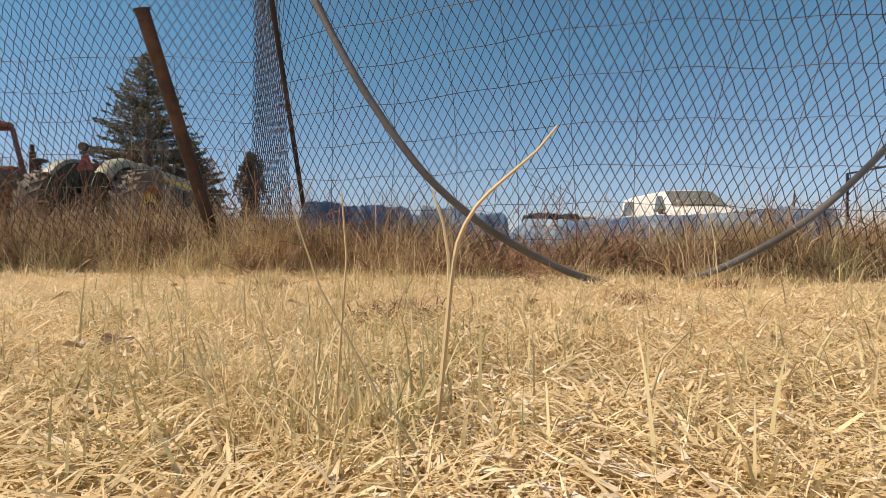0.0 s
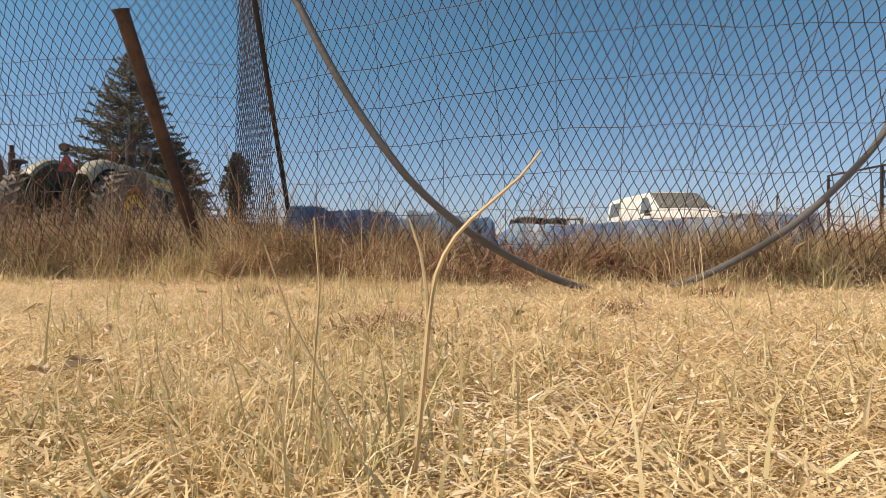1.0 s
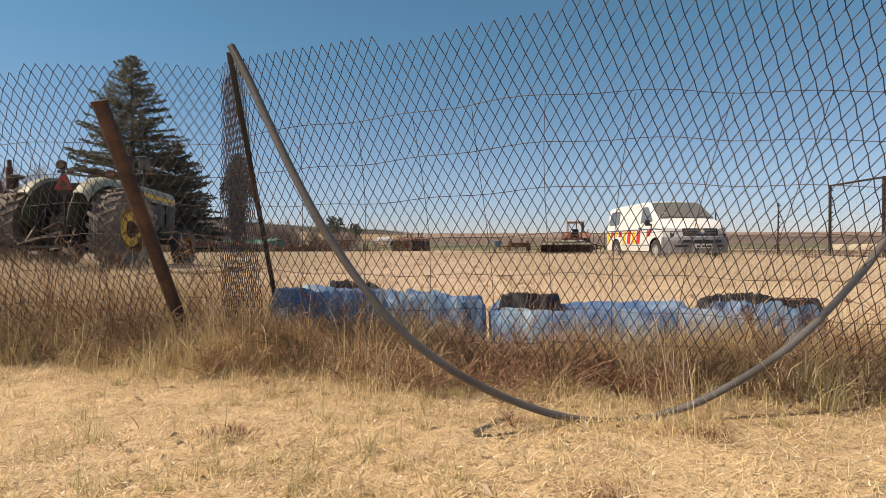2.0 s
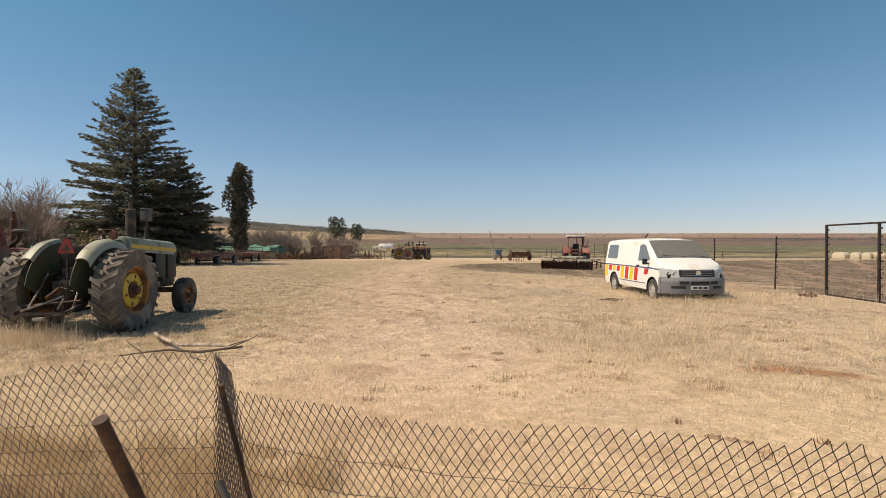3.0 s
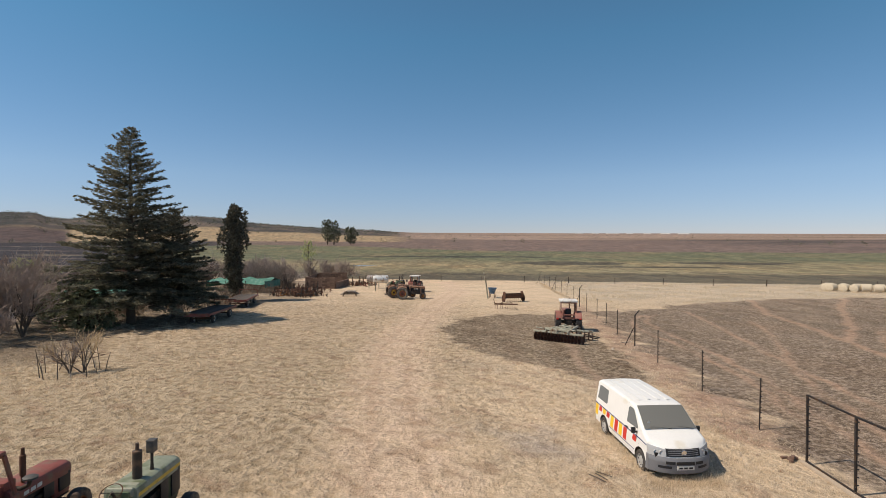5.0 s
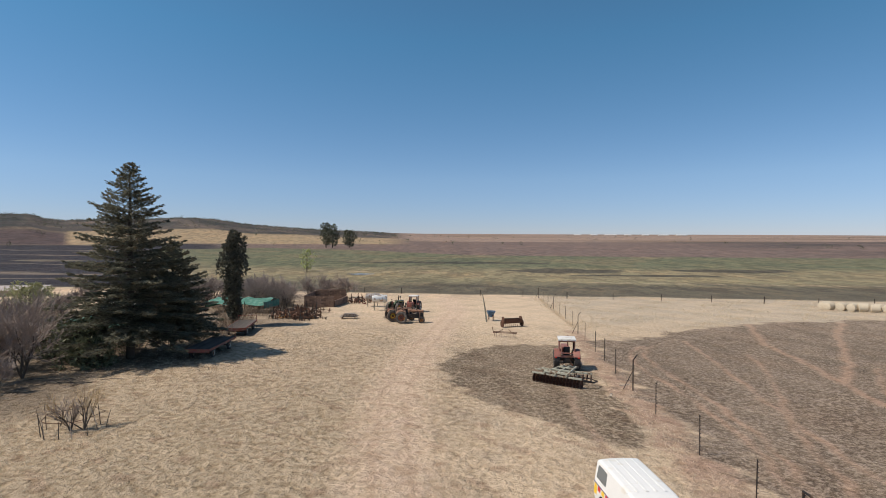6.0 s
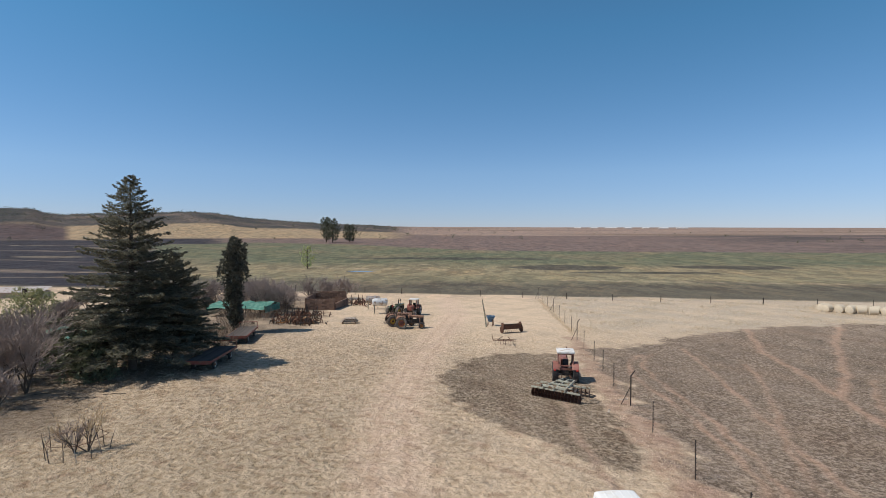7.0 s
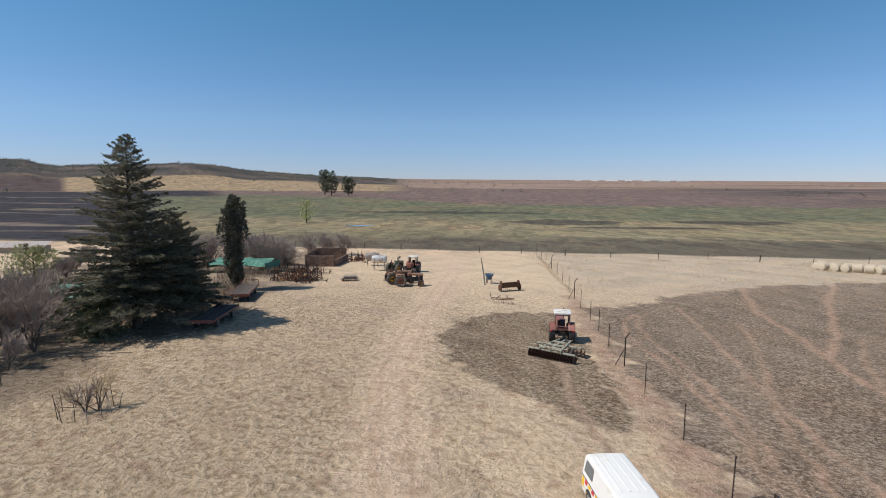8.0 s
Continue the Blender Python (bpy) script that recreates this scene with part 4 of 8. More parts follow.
pole.tube([(-1.238, 1.372, 0.968), (-1.239, 1.368, 0.977)], [0.029, 0.029], 14)
solid("leaning_pole", pole, M_BROWNPOLE, "rust-brown steel pole leaning against the wire fence", "pole")


def build_pipe():
    """A bent pipe that hangs from the fence's corner and sags to the ground."""
    bends = [(-0.552, 0.92, 0.975), (-0.50, 0.905, 0.887), (-0.439, 0.892, 0.758), (-0.343, 0.876, 0.576), (-0.267, 0.873, 0.454), (-0.193, 0.876, 0.352), (-0.133, 0.882, 0.277), (-0.027, 0.909, 0.184), (0.069, 0.94, 0.121), (0.17, 0.98, 0.068), (0.277, 1.025, 0.022), (0.39, 1.065, -0.004), (0.50, 1.08, -0.002), (0.587, 1.083, 0.024), (0.646, 1.083, 0.043), (0.758, 1.102, 0.095), (0.876, 1.128, 0.159), (0.967, 1.156, 0.217), (1.068, 1.196, 0.291), (1.177, 1.244, 0.377), (1.263, 1.285, 0.451), (1.345, 1.325, 0.56), (1.40, 1.34, 0.72)]
    t = np.arange(len(bends))
    tt = np.linspace(0, len(bends) - 1, 130)
    ker = np.ones(7) / 7
    p = np.stack([np.convolve(np.pad(np.interp(tt, t, np.array(bends)[:, a]), 3, mode="reflect", reflect_type="odd"), ker, "valid") for a in range(3)], 1)
    solid("water_pipe", Shape().tube(p, 0.0100, 12), M_HOSE, "bent grey plastic water pipe standing in a bow before the fence", "pipe")


build_pipe()


RIDGE = ((-0.12, 0.0), (-0.05, 0.35), (0.02, 0.72), (0.06, 0.97), (0.10, 1.0), (0.40, 0.96), (0.75, 0.90), (0.95, 0.80), (1.0, 0.30), (1.03, 0.0))
BASIN = ((-0.14, 0.0), (-0.08, 0.35), (-0.02, 0.72), (0.02, 0.95), (0.05, 1.0), (0.09, 0.97), (0.14, 0.80), (0.32, 0.70), (0.60, 0.72), (0.86, 0.80), (0.93, 0.93), (0.97, 0.95), (1.0, 0.86), (1.03, 0.40), (1.05, 0.0))


def sheet_fold(x0, x1, y0, y1, h0, h1, depth, seed, material, label, section):
    """A torn, stiff sheet: folded over into a low ridge, or standing as a collapsed basin."""
    rnd = np.random.RandomState(seed)
    rows = []
    N = 44
    kx = np.linspace(0, 1, 6)
    top = np.interp(np.linspace(0, 1, N), kx, rnd.uniform(0.94, 1.04, 6))
    off = np.interp(np.linspace(0, 1, N), kx, rnd.uniform(-0.03, 0.03, 6))
    for i in range(N):
        t = i / (N - 1)
        x = x0 + (x1 - x0) * t
        hh = (h0 + (h1 - h0) * t) * top[i] * (1 - 0.25 * max(0, abs(2 * t - 1) - 0.9) / 0.1)
        dent = 0.012 * math.sin(x * 31 + seed) + 0.008 * math.sin(x * 67 + 2 * seed)
        row = []
        for u, v in section:
            row.append((x + rnd.normal(0, 0.002), y0 + (y1 - y0) * t + depth * u + off[i] * (0.4 + 0.6 * v) + dent * v * (1 - v) * 4 + rnd.normal(0, 0.002), hh * v + rnd.normal(0, 0.003)))
        rows.append(row)
    return solid("plastic_sheet", Shape().grid(rows), material, label, "sheet", smooth=True, thick=0.005, group="torn sheets behind the fence")


sheet_fold(-0.78, -0.30, 1.72, 1.76, 0.305, 0.29, 0.34, 1, M_BLUE, "sun-bleached blue plastic sheet folded in the weeds", BASIN)
sheet_fold(-0.66, -0.40, 2.10, 2.10, 0.30, 0.29, 0.14, 4, M_DARKSHEET, "torn black sheet lying behind the blue one", RIDGE)
sheet_fold(-0.28, 0.10, 1.75, 1.76, 0.285, 0.255, 0.30, 6, M_BLUE, "pale blue plastic sheet end sunk in weeds", BASIN)
sheet_fold(0.16, 0.44, 1.98, 1.96, 0.262, 0.27, 0.18, 9, M_DARKSHEET, "curled black sheet standing up behind blue sheeting", RIDGE)
sheet_fold(0.12, 1.0, 1.74, 1.57, 0.222, 0.242, 0.42, 15, M_BLUE, "long collapsed blue plastic basin lying behind the fence", BASIN)
sheet_fold(1.01, 1.33, 1.60, 1.62, 0.252, 0.245, 0.24, 18, M_BLUE, "bright blue torn sheet end among weeds", BASIN)
sheet_fold(1.02, 1.52, 1.92, 1.90, 0.270, 0.255, 0.14, 21, M_DARKSHEET, "black sheet folded behind the blue one", RIDGE)


def weeds():
    n = 42000
    x = np.random.uniform(-2.9, 2.5, n)
    bush = smooth01(-0.35, 0.55, wobble(x, x * 0.3, 0.22, 3) + 0.35 * wobble(x, x * 0.2, 0.08, 9))
    keep = np.random.rand(n) < 0.22 + 0.78 * bush
    x, bush = x[keep], bush[keep]
    n = len(x)
    y = fence_y(x) + np.random.normal(0.0, 0.13, n)
    h = np.random.gamma(2.4, 0.048, n) * (0.35 + 0.95 * bush) * np.where(x < -0.72, 1.30, 0.74)
    z = ground_z(x, y) - 0.01 + np.random.rand(n) ** 2 * 0.10 * (0.4 + bush)
    blades("weed_tangle", np.stack([x, y, z], 1), h, np.random.uniform(0.0010, 0.0030, n), np.abs(np.random.normal(1.0, 0.6, n)), np.random.uniform(0, 6.283, n), M_STRAWDARK, "tangle of brown dead weeds grown through the fence foot", "weeds", 4, 1.0)
    # twiggy dead weeds
    rnd = random.Random(12)
    paths = []
    for k in range(620):
        bx = rnd.uniform(-2.8, 2.4)
        low = k % 2
        by = float(fence_y(bx)) + rnd.gauss(-0.05 if low else 0.03, 0.09 if low else 0.12)
        tall = rnd.choice([0.09, 0.12, 0.16] if low else [0.14, 0.18, 0.24, 0.30, 0.46]) * (1.25 if bx < -0.5 else 0.72)
        for _s in range(rnd.randint(3, 7)):
            a, lean = rnd.uniform(0, 6.283), rnd.uniform(0.1, 1.3 if low else 0.9)
            L = tall * rnd.uniform(0.6, 1.1)
            p, stem = Vector((bx, by, 0.0)), []
            d = Vector((math.cos(a) * lean, math.sin(a) * lean, 1.0)).normalized()
            for _k in range(7):
                stem.append(tuple(p))
                d = (d + Vector((rnd.gauss(0, 0.16), rnd.gauss(0, 0.16), rnd.gauss(-0.03, 0.12)))).normalized()
                p = p + d * (L / 6)
            paths.append(stem)
            for _k in range(rnd.randint(3, 7) if low else rnd.randint(2, 5)):
                q = Vector(stem[rnd.randint(1, 6)])
                e = Vector((rnd.gauss(0, 1), rnd.gauss(0, 1), rnd.uniform(-0.2, 1.2))).normalized() * rnd.uniform(0.03, 0.08)
                paths.append([tuple(q), tuple(q + e * 0.5 + Vector((0, 0, 0.004))), tuple(q + e)])
    root = tagged(new("twiggy_weeds"), "red-brown dead weed twigs tangled in the fence", "weeds", "", "stuff")
    wires(paths, 0.0013, "weed_twigs", M_WEEDTWIG, root)
    pale = []
    for k in range(46):
        bx = rnd.uniform(-2.7, -1.0)
        p = Vector((bx, float(fence_y(bx)) + rnd.uniform(-0.02, 0.45), rnd.uniform(0.02, 0.18)))
        a = rnd.uniform(0, 6.283)
        d = Vector((math.cos(a), 0.5 * math.sin(a), rnd.uniform(0.1, 1.1))).normalized()
        stem = []
        for _k in range(6):
            stem.append(tuple(p))
            d = (d + Vector((rnd.gauss(0, 0.2), rnd.gauss(0, 0.2), rnd.gauss(-0.05, 0.15)))).normalized()
            p = p + d * rnd.uniform(0.03, 0.06)
        pale.append(stem)
    wires(pale, 0.0022, "bleached_stems", M_DEADWOOD, root)
    # rank growth on the far side, towards the parked tractors
    k = 330
    cx = np.random.uniform(-3.8, -0.85, k)
    cy = np.maximum(fence_y(cx) + 0.15 + np.random.rand(k) ** 1.4 * 1.5, 1.85)
    i = np.repeat(np.arange(k), 60)
    n = len(i)
    x, y = cx[i] + np.random.normal(0, 0.05, n), cy[i] + np.random.normal(0, 0.05, n)
    blades("rank_weeds", np.stack([x, y, ground_z(x, y) - 0.01], 1), np.random.uniform(0.3, 1.0, n) * (np.random.uniform(0.18, 0.42, k) * np.where(cx < -1.35, 1.28, 1.0))[i], np.random.uniform(0.0014, 0.0034, n), np.abs(np.random.normal(0.6, 0.4, n)), np.random.uniform(0, 6.283, n), M_STRAWDARK, "rank brown weeds beyond the fence", "weeds", 4, 1.0)
    n = 17000
    x = np.random.uniform(-0.95, 1.6, n)
    y = np.interp(x, [-0.8, 0.1, 1.0, 1.5], [1.66, 1.68, 1.50, 1.52]) + np.random.normal(-0.03, 0.05, n)
    bush = smooth01(-0.5, 0.5, wobble(x, x * 0.3, 0.17, 5))
    blades("basin_weeds", np.stack([x, y, ground_z(x, y) - 0.01 + np.random.rand(n) * 0.03], 1), np.random.uniform(0.07, 0.25, n) * (0.68 + 0.55 * bush), np.random.uniform(0.0012, 0.0032, n), np.abs(np.random.normal(0.7, 0.4, n)), np.random.uniform(0, 6.283, n), M_STRAWDARK, "brown weeds standing against the blue sheeting", "weeds", 4, 1.0)
    # a few tall seeded stems
    n = 700
    x = np.random.uniform(-2.7, 2.4, n)
    y = fence_y(x) + np.random.normal(0.05, 0.12, n)
    blades("weed_stalks", np.stack([x, y, ground_z(x, y) - 0.01], 1), np.random.gamma(3.4, 0.066, n), np.random.uniform(0.0010, 0.0018, n), np.abs(np.random.normal(0.4, 0.3, n)), np.random.uniform(0, 6.283, n), M_STRAWDARK, "tall thin dead weed stalks along the fence", "weeds", 5, 1.0)
    # tall arching khaki grass towards the leaning post
    k = 150
    cx = np.concatenate([np.random.uniform(-2.8, -0.9, 110), np.random.uniform(-0.9, -0.38, 40)])
    cy = fence_y(cx) + np.random.uniform(-0.08, 0.32, k)
    i = np.repeat(np.arange(k), 34)
    n = len(i)
    x, y = cx[i] + np.random.normal(0, 0.035, n), cy[i] + np.random.normal(0, 0.03, n)
    h = np.random.uniform(0.35, 1.0, n) * np.random.uniform(0.20, 0.44, k)[i] * np.where(cx > -0.9, 0.85, 1.0)[i]
    blades("khaki_grass", np.stack([x, y, ground_z(x, y) - 0.01], 1), h, np.random.uniform(0.0014, 0.0030, n), np.abs(np.random.normal(0.9, 0.5, n)), np.random.uniform(0, 6.283, n), M_OLIVE, "tall arching khaki grass among the fence weeds", "grass", 6, 1.0)
    # straw-coloured tufts that stand against the weeds
    k = 130
    cx = np.concatenate([np.random.uniform(-2.7, -0.8, 60), np.random.uniform(-0.8, 2.4, 70)])
    cy = fence_y(cx) + np.random.normal(-0.13, 0.10, k)
    i = np.repeat(np.arange(k), 40)
    n = len(i)
    x, y = cx[i] + np.random.normal(0, 0.022, n), cy[i] + np.random.normal(0, 0.02, n)
    h = np.random.uniform(0.4, 1.0, n) * np.where(cx < -0.8, np.random.uniform(0.12, 0.30, k), np.where(cx > 0.95, np.random.uniform(0.12, 0.24, k), np.random.uniform(0.04, 0.13, k)))[i]
    blades("fence_tufts", np.stack([x, y, ground_z(x, y) - 0.01], 1), h, np.random.uniform(0.0014, 0.0030, n), np.abs(np.random.normal(0.7, 0.4, n)), np.random.uniform(0, 6.283, n), M_OLIVE, "arching straw-coloured grass tufts before the weeds", "grass", 5, 1.0)
    n = 12000
    x = np.random.uniform(-2.8, 2.4, n)
    y = fence_y(x) + np.random.normal(-0.22, 0.13, n)
    blades("fence_grass", np.stack([x, y, ground_z(x, y) - 0.01], 1), np.random.gamma(3.0, 0.017, n) * (0.3 + 1.3 * smooth01(-0.4, 0.5, wobble(x, y, 0.22, 6))), np.random.uniform(0.0013, 0.0028, n), np.abs(np.random.normal(0.8, 0.4, n)), np.random.uniform(0, 6.283, n), M_STRAW, "pale dry grass at the foot of the fence", "grass", 4, 1.0)
    n = 900
    x = np.random.uniform(0.16, 0.70, n)
    y = 1.04 + np.random.normal(-0.01, 0.035, n)
    blades("pipe_grass", np.stack([x, y, ground_z(x, y) - 0.004], 1), np.random.uniform(0.02, 0.055, n), np.random.uniform(0.0013, 0.0028, n), np.abs(np.random.normal(0.8, 0.4, n)), np.random.uniform(0, 6.283, n), M_STRAW, "dry grass grown over the sunken bend of the pipe", "grass", 3, 0.9)
    c = np.array([[0.45, 0.02], [0.72, 0.0], [0.80, -0.04], [0.60, -0.06]])
    i = np.random.randint(0, len(c), 700)
    x = c[i, 0] + np.random.normal(0, 0.10, 700)
    y = fence_y(x) + c[i, 1] + np.random.normal(0, 0.06, 700)
    blades("green_sprouts", np.stack([x, y, ground_z(x, y)], 1), np.random.uniform(0.02, 0.10, 700), np.random.uniform(0.002, 0.004, 700), np.abs(np.random.normal(0.6, 0.3, 700)), np.random.uniform(0, 6.283, 700), M_SPROUT, "grey-green weed sprouts at the fence foot", "weeds", 3, 0.9)


weeds()


# ---- white van ----
def van_side(z):
    return float(np.interp(z, [0.2, 0.35, 0.55, 0.95, 1.15, 1.80, 2.0], [0.89, 0.93, 0.945, 0.935, 0.905, 0.80, 0.77]))


def van_top(y):
    return float(np.interp(y, [-2.47, -2.42, -2.3, -1.5, 0.3, 0.66, 0.84, 1.56, 1.70, 2.14, 2.30, 2.40], [1.64, 1.77, 1.835, 1.86, 1.855, 1.835, 1.775, 1.28, 1.22, 1.06, 0.96, 0.66]))


def nose_round(x, y):
    """How far the nose falls back towards its corners."""
    return 0.40 * float(smooth01(1.80, 2.40, y)) * abs(x / 0.95) ** 3.0


def nose_y(x, z):
    """The face of the nose at a height."""
    y = float(np.interp(z, [0.3, 0.66, 0.96, 1.06], [2.42, 2.40, 2.30, 2.14]))
    return y - nose_round(x, y)


def nose_panel(x0, x1, zlo, zhi, off, nx=10):
    """A plate that follows the rounded nose; zlo and zhi as functions of x."""
    s, front, back = Shape(), [], []
    for i in range(nx + 1):
        x = x0 + (x1 - x0) * i / nx
        front.append([(x, nose_y(x, z) + off, z) for z in np.linspace(zlo(x), zhi(x), 5)])
        back.append([(x, nose_y(x, z) - 0.03, z) for z in np.linspace(zlo(x), zhi(x), 5)])
    s.grid(front)
    s.grid(back)
    for a, b in ((front[0], back[0]), (front[-1], back[-1]), ([r[0] for r in front], [r[0] for r in back]), ([r[-1] for r in front], [r[-1] for r in back])):
        s.grid([a, b])
    return s


def build_van():
    van = thing("van", pose(6.114, 17.045, -0.06, 0, 0, 186.8), "white panel van with red and yellow chevrons on dry grass", "van")
    AX_F, AX_R, R = 1.50, -1.50, 0.325
    body = Shape()
    ys = np.unique(np.concatenate([np.linspace(-2.47, -2.3, 6), np.linspace(-2.3, 2.40, 95)]))
    rows = []
    for y in ys:
        top = van_top(y)
        zb = 0.30
        for ax in (AX_F, AX_R):
            dy = abs(y - ax)
            if dy < 0.42:
                zb = max(zb, 0.30 + math.sqrt(0.42 ** 2 - dy ** 2))
        pinch = 0.10 * smooth01(1.9, 2.42, y) + 0.05 * smooth01(-2.36, -2.47, y)
        ring = []
        zsh = top - 0.10
        for t in np.linspace(0, 1, 12):
            z = zb + (zsh - zb) * t
            ring.append((van_side(z) - pinch, z))
        w = van_side(zsh) - pinch
        for t in np.linspace(0.15, 1, 6):
            ring.append((w - 0.14 * (1 - math.cos(t * math.pi / 2)), zsh + 0.085 * math.sin(t * math.pi / 2)))
        ring += [((w - 0.14) * s, top - 0.015 + 0.03 * (1 - s * s)) for s in (0.66, 0.33)]
        half = [(x, y, z) for x, z in ring]
        ring2 = half + [(0, y, top + 0.015)] + [(-x, yy, z) for x, yy, z in half[::-1]]
        rows.append([(x, yy - nose_round(x, yy), z) for x, yy, z in ring2])
    body.grid(rows)
    for r in (rows[0], rows[-1]):
        n = len(r)
        body.add(r, [(i, i + 1, n - 2 - i, n - 1 - i) for i in range(n // 2 - 1)])
    part("body", body, M_VAN, van, "white painted body")
    part("underbody", Shape().box((0, -0.05, 0.55), (1.60, 4.5, 0.55)), M_BLACK, van, "dark underbody and wheel wells")
    # glass
    def side_panel(name, outline, material, label, sx, off=0.004, parent=None):
        s = Shape()
        pts = [(sx * (van_side(z) + off), y, z) for y, z in outline]
        pin = [(sx * (van_side(z) - 0.01), y, z) for y, z in outline]
        n = len(pts)
        s.add(pts + pin, [tuple(range(n)), tuple(range(n, 2 * n))] + [(i, (i + 1) % n, n + (i + 1) % n, n + i) for i in range(n)])
        return part(name, s, material, parent or van, label, smooth=False)

    for sx in (-1, 1):
        side_panel("side_window", [(-2.22, 1.18), (-1.38, 1.18), (-1.30, 1.23), (-1.34, 1.63), (-1.40, 1.67), (-2.10, 1.67), (-2.18, 1.63)], M_GLASS, "dark tinted side window", sx)
        side_panel("door_window", [(0.42, 1.17), (1.20, 1.19), (1.24, 1.24), (0.86, 1.62), (0.76, 1.68), (0.50, 1.68), (0.42, 1.63)], M_GLASS, "dark front door window", sx)
        # trim
        side_panel("belt_line", [(-2.40, 0.955), (1.45, 0.955), (1.9, 0.93), (1.9, 0.965), (1.45, 0.99), (-2.40, 0.99)], M_BLUELINE, "narrow dark blue line", sx, 0.003)
        side_panel("sill_line", [(-1.05, 0.475), (1.05, 0.475), (1.05, 0.50), (-1.05, 0.50)], M_BLUELINE, "narrow dark blue line", sx, 0.003)
        for k in range(10):
            y = -2.38 + 0.365 * k
            lo = 0.53 if abs(y + 0.15 - AX_R) > 0.58 and abs(y + 0.15 - AX_F) > 0.58 else 0.76
            colr, nm = ((M_YEL, "yellow") if k % 2 == 0 else (M_RED, "red"))
            if k != 8:
                side_panel("chevron", [(y, lo), (y + 0.265, lo), (y + 0.325, 0.945), (y + 0.06, 0.945)], colr, nm + " chevron panel", sx, 0.0025)
        for y0, zlo, zhi in ((0.36, 0.34, 1.78), (1.36, 0.78, 1.12), (-1.02, 0.34, 1.78)):
            side_panel("door_seam", [(y0, zlo), (y0 + 0.012, zlo), (y0 + 0.012, zhi), (y0, zhi)], M_BLACK, "narrow door gap", sx, 0.001)
        part("door_handle", Shape().box((sx * 0.955, 0.50, 1.02), (0.03, 0.17, 0.035)), M_BLACK, van, "black door handle", 0.008)
        mir = Shape().box((sx * 1.045, 1.22, 1.16), (0.14, 0.09, 0.18))
        mirror = part("wing_mirror", mir, M_BLACK, van, "black wing mirror", 0.03)
        part("mirror_arm", Shape().box((sx * 0.95, 1.21, 1.10), (0.12, 0.05, 0.05)), M_BLACK, mirror, "", 0.01)
        # lamps
        hl = part("headlamp", nose_panel(sx * 0.52, sx * 0.93, lambda x: 0.735, lambda x: 0.935 + 0.16 * (abs(x) - 0.5), 0.012), M_LAMP, van, "clear glass headlamp")
        for rx, rr in ((0.63, 0.062), (0.77, 0.052)):
            part("reflector", Shape().lathe([(-0.03, 0.0), (-0.005, rr * 0.8), (0.003, rr), (-0.004, rr * 1.08), (-0.03, rr * 1.08)], (sx * rx, nose_y(rx, 0.845) + 0.018, 0.845), "y", 20), M_REFLECTOR, hl, "round chrome reflector")
        part("fog_grille", nose_panel(sx * 0.40, sx * 0.74, lambda x: 0.43, lambda x: 0.50, 0.045), M_BLACK, van, "dark lower grille")
        part("tail_lamp", Shape().slab([(sx * 0.76, 0.9), (sx * 0.84, 0.9), (sx * 0.80, 1.5), (sx * 0.73, 1.5)], "y", -2.485, -2.40), M_RED, van, "red tail lamp", 0.01)
    # windscreen
    ws = Shape()
    rws = []
    for y in np.linspace(0.82, 1.55, 10):
        z = van_top(y) + 0.022
        w = van_side(z - 0.1) - 0.075
        rws.append([(w * s, y + 0.03 * (1 - s * s), z + 0.014 * (1 - s * s)) for s in np.linspace(-1, 1, 13)])
    ws.grid(rws)
    wsp = part("windscreen", ws, M_WINDSCREEN, van, "large pale windscreen", thick=0.006)
    for x0, x1 in ((-0.72, -0.05), (-0.02, 0.62)):
        part("wiper", Shape().tube([(x0, 1.59, van_top(1.59) + 0.04), ((x0 + x1) / 2, 1.54, van_top(1.54) + 0.05), (x1, 1.52, van_top(1.52) + 0.045)], 0.006, 6), M_BLACK, wsp, "black wiper")
    part("licence_disc", Shape().lathe([(0, 0.0), (0.002, 0.045), (0.004, 0.045)], (0.62, 1.38, van_top(1.38) + 0.045), "y", 16), M_PLATE, wsp, "small white round sticker")
    # front
    bump = Shape()
    br = []
    for x in np.linspace(-0.95, 0.95, 31):
        yb = nose_y(x, 0.5) + 0.02
        br.append([(x, yb - 0.10, 0.25), (x, yb + 0.0, 0.28), (x, yb + 0.02, 0.40), (x, yb + 0.02, 0.52), (x, yb + 0.04, 0.59), (x, yb + 0.03, 0.66), (x, yb - 0.01, 0.725), (x, yb - 0.14, 0.74)])
    bump.grid(br)
    for sx in (-1, 1):
        bump.slab([(2.05, 0.27), (2.05, 0.72), (1.94, 0.72), (1.91, 0.45), (1.87, 0.27)], "x", sx * 0.90, sx * 0.957)
    bumper = part("front_bumper", bump, M_BUMPER, van, "grey plastic front bumper")
    for sx in (-1, 1):
        part("lower_intake", nose_panel(sx * 0.31, sx * 0.56, lambda x: 0.56, lambda x: 0.64, 0.066), M_BLACK, bumper, "black air intake")
    part("lower_intake", nose_panel(-0.27, 0.27, lambda x: 0.55, lambda x: 0.64, 0.066), M_BLACK, bumper, "black air intake")
    plate = part("number_plate", Shape().slab([(-0.26, 0.40), (0.26, 0.40), (0.26, 0.515), (-0.26, 0.515)], "y", 2.42, 2.465), M_PLATE, bumper, "pale number plate with dark bars", 0.004)
    for x in (-0.15, 0.0, 0.15):
        part("plate_bar", Shape().box((x, 2.467, 0.458), (0.11, 0.006, 0.05)), M_BLACK, plate)
